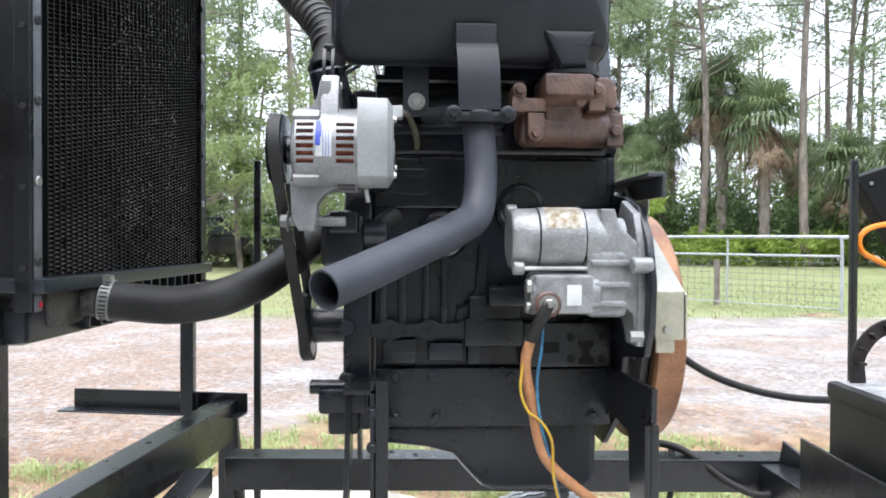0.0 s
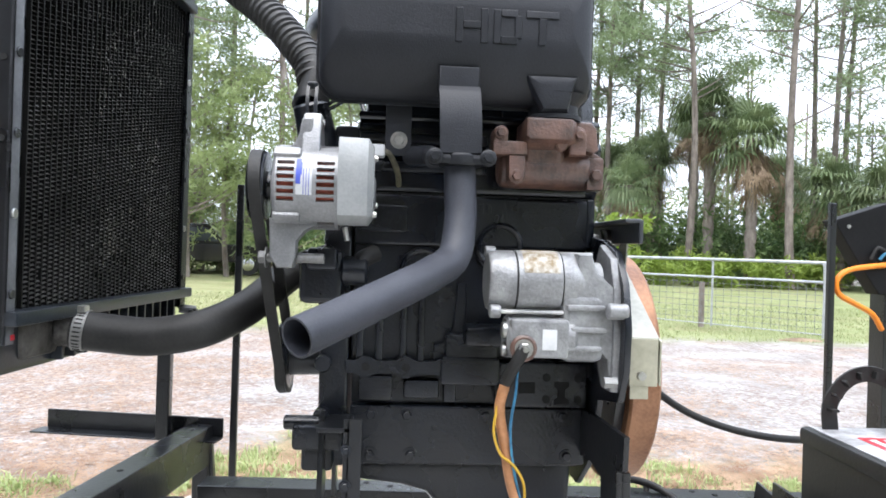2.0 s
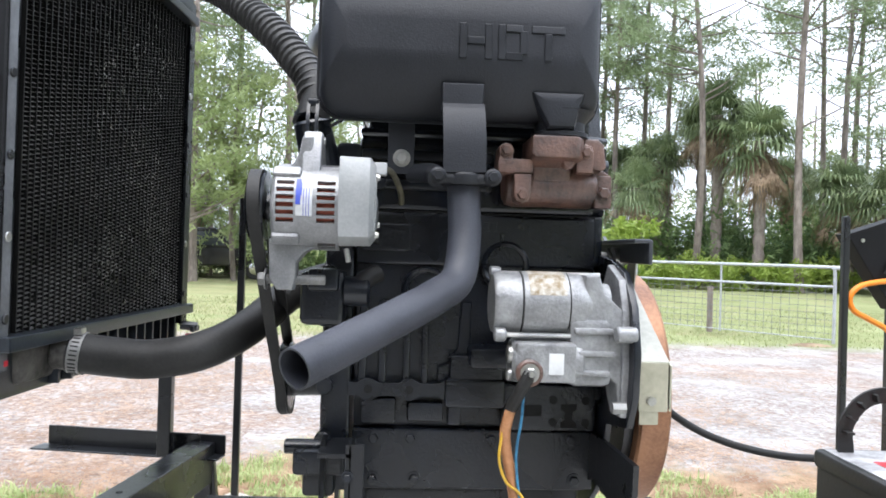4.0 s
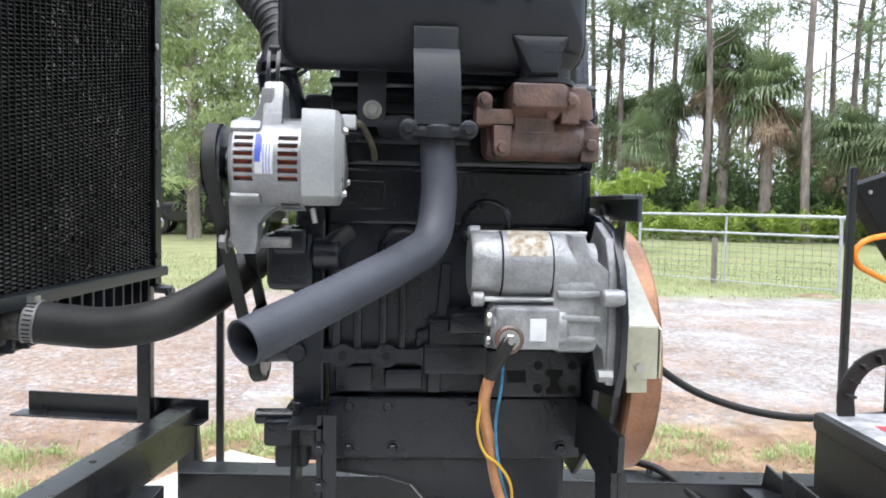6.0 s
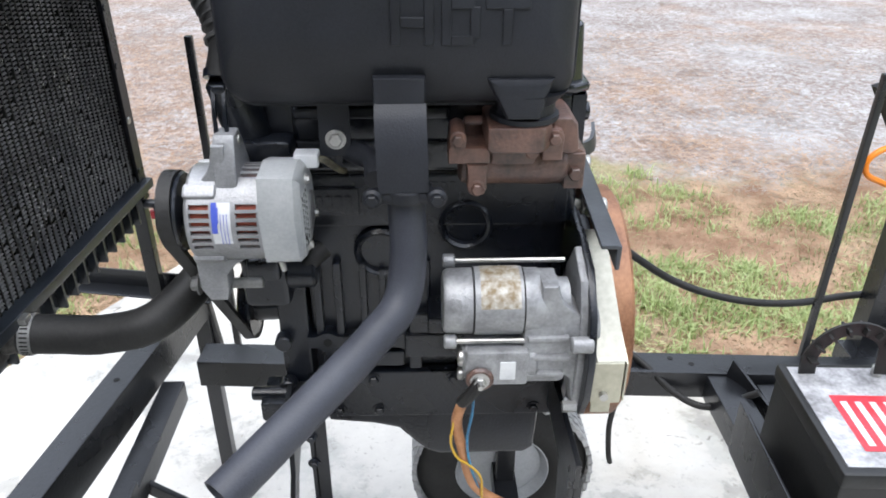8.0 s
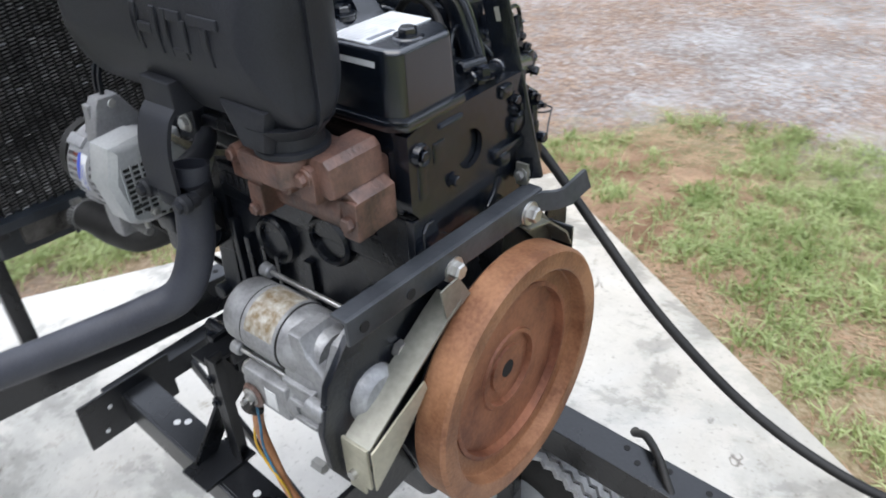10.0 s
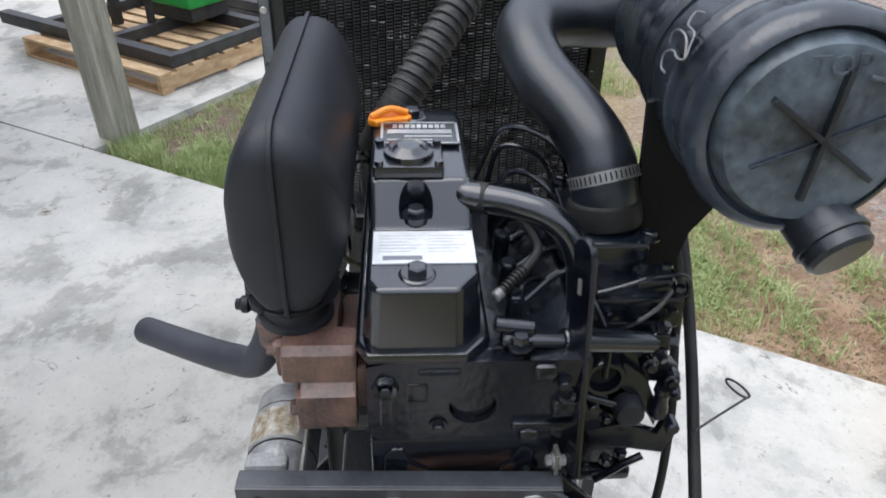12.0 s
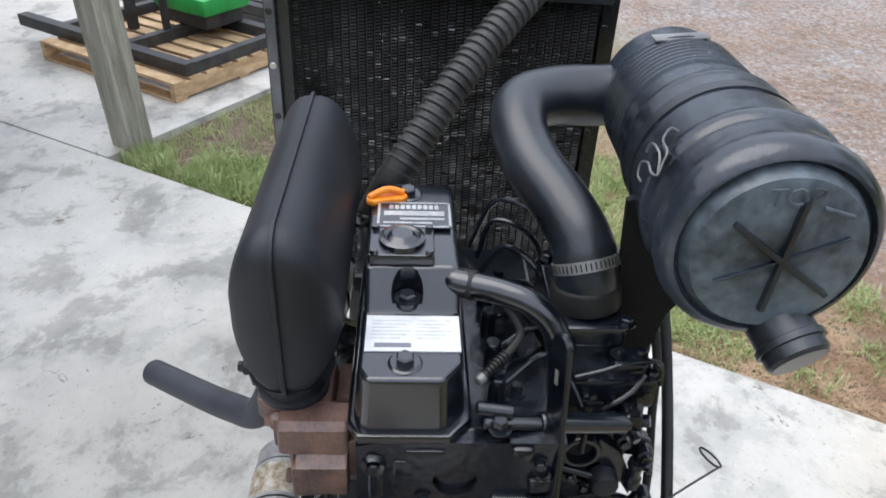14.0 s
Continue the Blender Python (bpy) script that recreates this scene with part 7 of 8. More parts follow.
def build_muffler():
    """Two pressed halves on a vertical seam, softly rounded all round."""
    x0, x1, z0, z1, yc, half = MUF
    for s, name in ((-1, "outer_half"), (1, "inner_half")):
        bm = B()
        prev = None
        for k in range(10):
            f = k / 9
            a = f * math.pi / 2
            ins_z = 0.086 * (1 - math.cos(a)) ** 1.15
            ins_x = 0.040 * (1 - math.cos(a)) ** 1.3
            y = half * (0.89 if s < 0 else 1.0) * math.sin(a) ** 0.9
            ring = [bm.verts.new((x, yc + s * y * taper(z), z)) for x, z in rounded(x0 + ins_x, z0 + ins_z, x1 - ins_x, z1 - ins_z, 0.038 - 0.024 * f, 9)]
            if prev:
                for i in range(len(ring)):
                    bm.faces.new((prev[i], prev[(i + 1) % len(ring)], ring[(i + 1) % len(ring)], ring[i]))
            prev = ring
        bm.faces.new(prev)
        part(name, bm, MATTE, muffler)
    bm = B()
    o = rounded(x0 - 0.005, z0 - 0.004, x1 + 0.005, z1 + 0.005, 0.041, 9)
    plate(bm, o, 0.005, XZ(yc + 0.0025), 0.001)
    part("seam_flange", bm, MATTE, muffler)
    # pressed figures and panels on the outer half
    bm = B()
    t = 0.0105
    zb, zt = 1.270, 1.318
    strokes = [(0.083, zb, 0.083 + t, zt), (0.118, zb, 0.118 + t, zt), (0.0935, 1.289, 0.118, 1.289 + t), (0.136, zb, 0.136 + t, zt), (0.166, zb + 0.008, 0.166 + t, zt - 0.008), (0.1465, zb, 0.170, zb + t), (0.1465, zt - t, 0.170, zt),
               (0.182, zt - t, 0.228, zt), (0.200, zb, 0.200 + t, zt - t)]
    for xa, za, xb, zc in strokes:
        box(bm, (xa, -0.0016, za), (xb, 0.003, zc), 0.0012)
    bmesh.ops.subdivide_edges(bm, edges=bm.edges, cuts=3)
    for v in bm.verts:
        v.co.y = yc - muffler_skin(v.co.z) + v.co.y
    part("embossed_letters", bm, MATTE, muffler)
    bm = B()
    plate(bm, [(0.211, 1.182), (0.249, 1.182), (0.256, 1.212), (0.264, 1.233), (0.184, 1.233), (0.195, 1.212)], 0.034, XZ(-0.145), 0.011)
    part("pressed_panel", bm, MATTE, muffler)
    # outlet neck to the elbow
    bm = B()
    lathe(bm, (0.236, -0.130, 1.174), (0.236, -0.130, 2), [(0, 0.041), (0.006, 0.041), (0.008, 0.036), (0.020, 0.036), (0.036, 0.050)], 32)
    part("outlet_neck", bm, MATTE, muffler)
    # bracket strap and clamp
    bm = B()
    tube(bm, [(0.0915, -0.186, 1.206), (0.0915, -0.198, 1.192), (0.0925, -0.208, 1.160), (0.0935, -0.210, 1.112)], 0, smooth=True, n=4, flat=(0.057, 0.005))
    st = part("support_strap", bm, MATTE, muffler, "broad black support strap")
    bm = B()
    plate(bm, [(0.062, 1.199), (0.119, 1.199), (0.119, 1.236), (0.062, 1.236)], 0.040, XZ(-0.148), 0.004)
    part("strap_pocket", bm, MATTE, muffler)
    bm = B()
    plate(bm, [(-0.010, 1.118), (0.028, 1.118), (0.028, 1.205), (-0.010, 1.205)], 0.006, XZ(-0.108), 0.001)
    hg = part("hanger_plate", bm, MATTE, muffler)
    bm = B()
    hexbolt(bm, (0.010, -0.114, 1.140), (0, -1, 0), 0.0085, 0.007)
    part("hanger_bolt", bm, STEEL, hg, "bright hex bolt")
    bm = B()
    tube(bm, [(0.025, -0.10, 1.12), (0.055, -0.13, 1.118), (0.06, -0.165, 1.108)], 0.014, 12, 5)
    part("hanger_arm", bm, MATTE, muffler)


build_muffler()
pipe = thing("exhaust_pipe", "bent charcoal exhaust pipe hanging in a clamp", "pipe", (0.09, -0.22, 0.88))
bm = B()
tube(bm, [(0.094, -0.172, 1.130), (0.096, -0.182, 1.076), (0.097, -0.195, 1.022), (0.087, -0.222, 0.971), (0.056, -0.262, 0.949), (0.018, -0.310, 0.931), (-0.036, -0.373, 0.907), (-0.091, -0.438, 0.884)], 0.0225, 24, 10, hollow=0.0025)
part("tube", bm, PIPE, pipe)
bm = B()
lathe(bm, (0.095, -0.185, 1.096), (0.095, -0.185, 2), [(0, 0.0226), (0, 0.029), (0.003, 0.031), (0.013, 0.031), (0.016, 0.029), (0.016, 0.0226)], 28)
box(bm, (0.050, -0.212, 1.096), (0.136, -0.190, 1.112), 0.006)
pc = part("pipe_clamp", bm, MATTE, pipe, "black pipe clamp with two bolts")
for x in (0.058, 0.131):
    bm = B()
    cyl(bm, (x, -0.205, 1.106), (x, -0.218, 1.106), 0.0115, 14, 0.003)
    hexbolt(bm, (x, -0.218, 1.106), (0, -1, 0), 0.0075, 0.006, False)
    part("bolt", bm, MATTE, pc)

# ---- air cleaner and intake ----
air = thing("air_cleaner", "large scuffed black plastic air cleaner with a ribbed cap", "air cleaner", (0.1, 0.36, 1.29))
A0, A1 = Vector((-0.165, 0.372, 1.402)), Vector((0.305, 0.353, 1.412))
# scuffed plastic of the cap face, lightened for the way it faces the light
LIT_SCUFF = mat("lit_scuffed_plastic", (0.018, 0.023, 0.028), (0.135, 0.165, 0.190), 0.36, scale=11, bump=0.5, grain=90)
CAPBLACK = mat("rubbed_black_plastic", (0.0045, 0.0064, 0.0095), (0.036, 0.048, 0.066), 0.25, scale=8, bump=0.3, grain=80, rough_var=0.14, spec=0.75)


def build_air():
    L = (A1 - A0).length
    d = (A1 - A0).normalized()
    bm = B()
    lathe(bm, A0, A1, [(0, 0.05), (0.006, 0.082), (0.016, 0.092), (0.070, 0.094)] + [(0.078 + 0.0115 * k + d_, 0.0975 if d_ < 0.004 else 0.0945) for k in range(9) for d_ in (0.0, 0.0035, 0.005, 0.0085)] + [(0.190, 0.096), (0.235, 0.097)], 48)
    part("canister", bm, CAPBLACK, air)
    bm = B()
    lathe(bm, A0, A1, [(0.222, 0.090), (0.222, 0.099), (0.228, 0.103), (0.236, 0.1035), (0.240, 0.1015), (0.300, 0.102), (0.304, 0.104), (0.352, 0.1055), (0.358, 0.1085), (0.366, 0.1095), (0.374, 0.1085), (0.380, 0.1045), (0.412, 0.1065), (0.420, 0.109), (0.432, 0.1105), (0.446, 0.108), (0.455, 0.101), (0.457, 0.0955), (0.450, 0.092), (0.448, 0.088), (0.440, 0.060)], 56)
    cap = part("cap", bm, CAPBLACK, air, "rubbed black plastic cap")
    bm = B()
    lathe(bm, A0, A1, [(0.446, 0.0905), (0.453, 0.0890), (0.458, 0.086), (L - 0.004, 0.083), (L + 0.001, 0.060), (L + 0.002, 0.02)], 56)
    part("cap_face", bm, LIT_SCUFF, cap, "dusty scuffed face, coloured lighter for the light it faces")
    m, _ = axes_to(A1, A1 + d)
    # raised spokes and lettering on the face
    for k in range(3):
        bm = B()
        mm = m @ Matrix.Rotation(radians(25 + 60 * k), 4, "Z")
        box(bm, (-0.064 if k != 1 else -0.058, -0.0028 if k else -0.0012, 0.0), (0.064, 0.0028 if k else 0.0012, 0.0095 if k else 0.0065), 0.001, mm)
        part("spoke", bm, PLASTIC if k else CAPBLACK, cap)
    up = Vector((0, 0, 1))
    side = up.cross(d).normalized()
    upp = d.cross(side).normalized()
    face = Matrix((side, upp, d)).transposed().to_4x4()
    face.translation = A1
    bm = text_mesh("TOP", 0.026, face @ pose(-0.004, 0.066, 0.004, 0, 0, 4), 0.001)
    part("cast_letters", bm, LIT_SCUFF, cap)
    bm = B()
    tube(bm, [face @ Vector((0.022, 0.058, 0.005)), face @ Vector((0.052, 0.050, 0.005))], 0.0025, 8, 3)
    part("cast_arrow", bm, LIT_SCUFF, cap)
    # dust outlet
    bm = B()
    cyl(bm, A1 + Vector((-0.055, 0.022, -0.075)), A1 + Vector((0.022, 0.046, -0.112)), 0.034, 28, 0.004, 0.033)
    st = part("outlet_stub", bm, PLASTIC, cap)
    bm = B()
    a, b = A1 + Vector((-0.055, 0.022, -0.075)), A1 + Vector((0.022, 0.046, -0.112))
    lathe(bm, a.lerp(b, 0.72), b, [(0, 0.034), (0.001, 0.0365), (0.008, 0.0365), (0.009, 0.034)], 28)
    part("stub_ring", bm, PLASTIC, st)
    # wire clips
    for ang in (152, -28):
        r = 0.104
        q = Matrix.Rotation(radians(ang), 4, d)
        out = (q @ side).normalized()
        along = d
        tang = d.cross(out)
        c = A0 + d * 0.365 + out * r
        bm = B()
        box(bm, (-0.012, -0.010, -0.002), (0.012, 0.010, 0.010), 0.003, Matrix.Translation(c) @ Matrix((along, tang, out)).transposed().to_4x4())
        cp = part("clip_base", bm, PLASTIC, air)
        bm = B()
        W = Matrix.Translation(c) @ Matrix((along, tang, out)).transposed().to_4x4()
        tube(bm, [W @ Vector(v) for v in ((-0.006, -0.030, 0.006), (-0.016, -0.026, 0.010), (-0.008, -0.014, 0.013), (0.018, -0.012, 0.014), (0.024, -0.002, 0.013), (0.030, 0.010, 0.012), (0.020, 0.014, 0.014), (0.002, 0.012, 0.014), (-0.016, 0.020, 0.012), (-0.012, 0.032, 0.008), (-0.002, 0.034, 0.005))], 0.0012, 8, 5)
        part("wire_clip", bm, ALU_D, cp, "bent wire clip")
        bm = B()
        tube(bm, [W @ Vector(v) for v in ((0.030, 0.010, 0.012), (0.018, -0.004, 0.017), (-0.004, -0.006, 0.018), (-0.022, 0.000, 0.014), (-0.026, 0.010, 0.010))], 0.0014, 8, 5)
        part("wire_lever", bm, ALU_D, cp, "bent wire lever")
    bm = B()
    c = A0 + d * 0.075 + (side * -0.1 + upp).normalized() * 0.0945
    n = (side * -0.1 + upp).normalized()
    W = Matrix.Translation(c) @ Matrix((d, n.cross(d), n)).transposed().to_4x4()
    box(bm, (-0.014, -0.036, -0.0005), (0.014, 0.036, 0.0012), 0, W)
    part("data_label", bm, ALU_D, air, "small silvery data label")
    # bracket down to the engine
    bm = B()
    plate(bm, [(0.262, 1.10), (0.308, 1.10), (0.322, 1.167), (0.332, 1.215), (0.358, 1.255), (0.395, 1.30), (0.30, 1.40), (0.252, 1.38), (0.262, 1.24), (0.280, 1.20)], 0.010, YZ(0.135), 0.001)
    part("bracket", bm, BRACKET, air, "black steel bracket under the canister")
    bm = B()
    lathe(bm, A0 + d * 0.268, A1, [(0, 0.1010), (0, 0.1038), (0.020, 0.1040), (0.020, 0.1012)], 48)
    part("band", bm, PLASTIC, air)


build_air()
intake = thing("intake_hose", "thick moulded black rubber intake hose with a clamp", "hose", (0.1, 0.2, 1.19))
IH = [(0.150, 0.222, 1.250), (0.143, 0.219, 1.278), (0.125, 0.212, 1.312), (0.080, 0.190, 1.338), (0.020, 0.160, 1.362), (-0.040, 0.147, 1.386), (-0.090, 0.160, 1.398), (-0.122, 0.205, 1.398), (-0.135, 0.265, 1.396), (-0.135, 0.32, 1.398)]
bm = B()
tube(bm, IH, lambda f: 0.039 if f < 0.2 else 0.038 + 0.006 * min(1, max(0, (f - 0.55) / 0.3)), 28, 8)
part("hose", bm, PLASTIC, intake)
bm = B()
clamp_ring(bm, (0.139, 0.218, 1.288), (0.125, 0.212, 1.312), 0.0398, 0.014)
ic = part("worm_clamp", bm, ALU_D, intake, "dull grey worm-drive hose clamp")
cm, _ = axes_to((0.139, 0.218, 1.288), (0.125, 0.212, 1.312))
for k in range(44):
    a = 2 * math.pi * k / 44
    bm = B()
    box(bm, (0.0405, -0.0009, -0.0045), (0.0417, 0.0009, 0.0045), 0, cm @ Matrix.Rotation(a, 4, "Z"))
    part("clamp_slot", bm, DARK, ic)
bm = B()
lathe(bm, (0.152, 0.2225, 1.236), (0.143, 0.219, 1.280), [(0, 0.042), (0.004, 0.044), (0.026, 0.043), (0.030, 0.040)], 32)
part("cuff", bm, RUBBER, intake)
bm = B()
box(bm, (0.04, 0.176, 1.16), (0.205, 0.266, 1.240), 0.010)
im = part("intake_manifold", bm, GLOSS, engine)
for x, y in ((0.195, 0.275), (0.10, 0.275), (0.06, 0.20)):
    bm = B()
    hexbolt(bm, (x, y - 0.012, 1.240), (0, 0, 1), 0.008, 0.008)
    part("bolt", bm, GLOSS, im)
bm = B()
box(bm, (0.2045, 0.205, 1.185), (0.2065, 0.245, 1.215), 0.001)
part("cast_pad", bm, GLOSS, im)

breather = thing("breather_hose", "glossy black breather hose curving down from the rocker cover", "hose", (0.2, 0.1, 1.1))
bm = B()
tube(bm, [(0.168, 0.045, 1.283), (0.182, 0.062, 1.288), (0.196, 0.108, 1.286), (0.210, 0.146, 1.277), (0.222, 0.172, 1.250), (0.236, 0.181, 1.205), (0.26, 0.180, 1.13), (0.27, 0.178, 1.085)], 0.0160, 20, 8)
part("hose", bm, GLOSS, breather)
bm = B()
tube(bm, [(0.165, 0.035, 1.282), (0.188, 0.080, 1.288)], 0.0175, 20, 3)
part("cuff", bm, RUBBER, breather)

cable = thing("battery_cable", "thick black battery cable sagging from the engine to the battery", "cable", (0.5, 0.33, 0.6))
bm = B()
tube(bm, [(-0.05, 0.37, 1.21), (0.032, 0.380, 1.127), (0.150, 0.368, 1.045), (0.272, 0.350, 0.955), (0.370, 0.338, 0.868), (0.466, 0.328, 0.783), (0.550, 0.328, 0.715), (0.639, 0.330, 0.655), (0.730, 0.326, 0.620), (0.830, 0.324, 0.600), (0.93, 0.335, 0.592), (1.039, 0.365, 0.587), (1.15, 0.36, 0.60)], 0.0080, 14, 6)
part("sheath", bm, RUBBER, cable)
hose2 = thing("fuel_hose", "black rubber fuel hose hanging beside the engine", "hose", (0.2, 0.35, 0.6))
bm = B()
tube(bm, [(0.10, 0.275, 1.17), (0.125, 0.315, 1.20), (0.145, 0.335, 1.14), (0.16, 0.342, 1.05), (0.195, 0.345, 0.95), (0.215, 0.345, 0.80), (0.21, 0.33, 0.65), (0.22, 0.245, 0.505)], 0.0062, 12, 6)
part("sheath", bm, RUBBER, hose2)

# ---- battery, tray and the things at the drawbar end ----
BM = pose(0.700, -0.007, 0, 0, 0, -3)         # the battery's far inner corner; x along +x, y back
battery = thing("battery", "grey-black car battery with a red label and carrying strap", "battery", (0.79, -0.13, 0.49))
BATT = mat("battery_case", (0.005, 0.0055, 0.0055), (0.014, 0.0145, 0.0145), 0.5, scale=12, bump=0.15)
BLAB = mat("scuffed_battery_label", (0.14, 0.14, 0.145), (0.50, 0.50, 0.51), 0.4, scale=26, bump=0)


def build_battery():
    bm = B()
    box(bm, (0.004, -0.245, 0.495), (0.176, -0.004, 0.678), 0.006, BM)
    part("case", bm, BATT, battery)
    bm = B()
    box(bm, (0, -0.25, 0.673), (0.18, 0.0, 0.703), 0.008, BM)
    lid = part("lid", bm, BATT, battery)
    bm = B()
    box(bm, (0.012, -0.235, 0.7025), (0.168, -0.015, 0.7042), 0, BM)
    part("lid_label", bm, BLAB, lid, "scuffed white label")
    bm = B()
    box(bm, (0.050, -0.205, 0.7038), (0.150, -0.085, 0.7050), 0, BM)
    rl = part("red_panel", bm, REDLAB, lid, "red label panel")
    bm = B()
    for k in range(4):
        box(bm, (0.060 + 0.022 * k, -0.195, 0.7048), (0.070 + 0.022 * k, -0.10, 0.7055), 0, BM)
    part("label_lines", bm, PAPER, rl)
    for y in (-0.03, -0.215):
        bm = B()
        cyl(bm, BM @ Vector((0.15, y, 0.703)), BM @ Vector((0.15, y, 0.721)), 0.009, 14, 0.002)
        part("terminal", bm, STEEL, lid)
    bm = B()
    tube(bm, [BM @ Vector(v) for v in ((0.038, -0.03, 0.703), (0.036, -0.032, 0.748), (0.063, -0.035, 0.788), (0.103, -0.038, 0.798), (0.143, -0.04, 0.773), (0.153, -0.04, 0.713))], 0, n=6, flat=(0.026, 0.004))
    s = part("carrying_strap", bm, RUBBER, battery, "ribbed black plastic carrying strap")
    for k in range(7):
        bm = B()
        a = radians(180 - 24 * k)
        c = BM @ Vector((0.095 + 0.060 * math.cos(a), -0.036, 0.738 + 0.060 * math.sin(a)))
        box(bm, (-0.002, -0.014, -0.006), (0.002, 0.014, 0.006), 0, Matrix.Translation(c) @ Matrix.Rotation(-(a - math.pi / 2), 4, "Y"))
        part("strap_rib", bm, RUBBER, s)


build_battery()
tray = thing("battery_tray", "black steel angle tray under the battery", "tray", (0.79, -0.13, 0.48))
bm = B()
box(bm, (-0.03, -0.26, 0.482), (0.22, 0.02, 0.494), 0.002, BM)
part("base", bm, FRAME, tray)
bm = B()
box(bm, (-0.032, -0.26, 0.488), (-0.026, 0.02, 0.60), 0.002, BM)
part("side_wall", bm, FRAME, tray)
rail("tray_bar", (0.80, -0.262, 0.435), (0.86, 0.20, 0.482))

loom = thing("black_lead", "looped black lead lying over the rail", "cable", (0.55, 0.2, 0.44))
bm = B()
tube(bm, [(0.449, 0.410, 0.40), (0.47, 0.350, 0.46), (0.505, 0.312, 0.508), (0.545, 0.275, 0.514), (0.580, 0.240, 0.500), (0.638, 0.200, 0.458), (0.700, 0.175, 0.445), (0.775, 0.140, 0.51)], 0.0075, 12, 7)
part("sheath", bm, RUBBER, loom)
bm = B()
tube(bm, [(0.545, 0.278, 0.512), (0.530, 0.240, 0.44), (0.515, 0.225, 0.36), (0.520, 0.220, 0.28), (0.53, 0.230, 0.24)], 0.006, 12, 7)
part("branch", bm, RUBBER, loom)

HOODBLACK = mat("flat_black_sheet", (0.004, 0.004, 0.0045), (0.009, 0.009, 0.010), 0.6, scale=8, bump=0.1, spec=0.2)
# hooded panel on its own post, with an orange lead
panel = thing("control_panel_hood", "black sheet-steel hood on a post with an orange lead", "control panel", (1.14, 0.42, 0.5))
bm = B()
m = pose(0.940, 0.335, 1.070, 0, 0, 0)
plate(bm, [(0.0, 0.0), (0.060, -0.092), (0.105, -0.155), (0.26, -0.165), (0.26, 0.075), (0.118, 0.040)], 0.045, m @ XZ(0), 0.003)
hd = part("hood", bm, HOODBLACK, panel)
bm = B()
cyl(bm, (0.973, 0.2905, 1.058), (0.973, 0.2875, 1.058), 0.004, 10)
part("rivet", bm, STEEL, hd)
bm = B()
box(bm, (1.072, 0.31, 0.47), (1.12, 0.36, 0.93), 0.002)
part("stand", bm, FRAME, panel)
bm = B()
tube(bm, [(1.12, 0.290, 0.985), (1.023, 0.285, 0.975), (0.966, 0.280, 0.964), (0.942, 0.279, 0.941), (0.950, 0.280, 0.914), (0.985, 0.284, 0.896), (1.03, 0.290, 0.874), (1.06, 0.30, 0.84)], 0.0058, 12, 8)
part("orange_lead", bm, ORANGE, panel, "looped orange lead")
for k in range(3):
    bm = B()
    tube(bm, [(1.02 + 0.02 * k, 0.285, 0.99), (1.035 + 0.02 * k, 0.282, 1.015 - 0.01 * k), (1.06 + 0.02 * k, 0.285, 1.0), (1.08, 0.29, 0.98)], 0.0035, 8, 5)
    part("loom_wire", bm, WIRE_B if k == 1 else RUBBER, panel)
rail("panel_arm", (1.04, 0.19, 0.44), (1.12, 0.345, 0.485))

# ---- gate, fence, post, pallet, truck ----
gate = thing("farm_gate", "galvanised tube farm gate with wire mesh", "gate", (4.86, 9.35, -0.05))
G0, G1 = Vector((5.80, 8.15, 0)), Vector((3.92, 10.55, 0))


def build_gate():
    d = (G1 - G0).normalized()
    L = (G1 - G0).length
    up = Vector((0, 0, 1))
    bm = B()
    tube(bm, [G0 + up * -0.02, G0 + up * 0.90, G0 + d * 0.03 + up * 0.965, G0 + d * 0.10 + up * 0.99, G1 - d * 0.10 + up * 0.99, G1 - d * 0.03 + up * 0.965, G1 + up * 0.90, G1 + up * -0.02], 0.022, 12, 4)
    part("outer_tube", bm, GALV, gate)
    for z, r in ((0.03, 0.008), (0.73, 0.018)):
        bm = B()
        cyl(bm, G0 + up * z, G1 + up * z, r, 10)
        part("rail", bm, GALV, gate)
    bm = B()
    p = G0 + d * L * 0.52
    cyl(bm, p, p + up * 0.99, 0.016, 10)
    part("upright", bm, GALV, gate)
    bm = B()
    for k in range(1, 26):
        p = G0 + d * L * k / 26
        cyl(bm, p + up * 0.02, p + up * 0.73, 0.0034, 5)
    for k in range(1, 8):
        z = 0.02 + 0.71 * k / 8
        cyl(bm, G0 + up * z, G1 + up * z, 0.0034, 5)
    w = part("wire_mesh", bm, MESHWIRE, gate)
    w["kind"] = "stuff"


build_gate()
single("fence_post", cyl(B(), (4.82, 9.75, -0.2), (4.82, 9.76, 0.64), 0.045, 10, 0.01), BARK, "short dark wooden fence post behind the gate", "post", (4.82, 9.75, -0.05))
bmr = B()
lathe(bmr, (5.45, 8.1, -0.06), (5.45, 8.1, 1), [(0, 0.34), (0.02, 0.28), (0.035, 0.2), (0.05, 0.05)], 18)
bmesh.ops.scale(bmr, vec=(1, 0.4, 1), verts=bmr.verts, space=Matrix.Translation((-5.45, -8.1, 0)))
single("cut_brush", bmr, DEADFROND, "low heap of cut brush below the gate", "brush", (5.45, 8.1, -0.06))

# wooden post of the open shed
WP = Vector((-2.80, -1.50, 0))
bm = B()
m = Matrix.Translation(WP) @ Matrix.Rotation(radians(2.5), 4, "X") @ Matrix.Rotation(math.atan2(U.y, U.x), 4, "Z")
box(bm, (-0.075, -0.075, -0.1), (0.075, 0.075, 3.0), 0.006, m)
single("shed_post", bm, POSTWOOD, "weathered grey square timber post on the slab", "post", (-2.80, -1.50, -0.1))


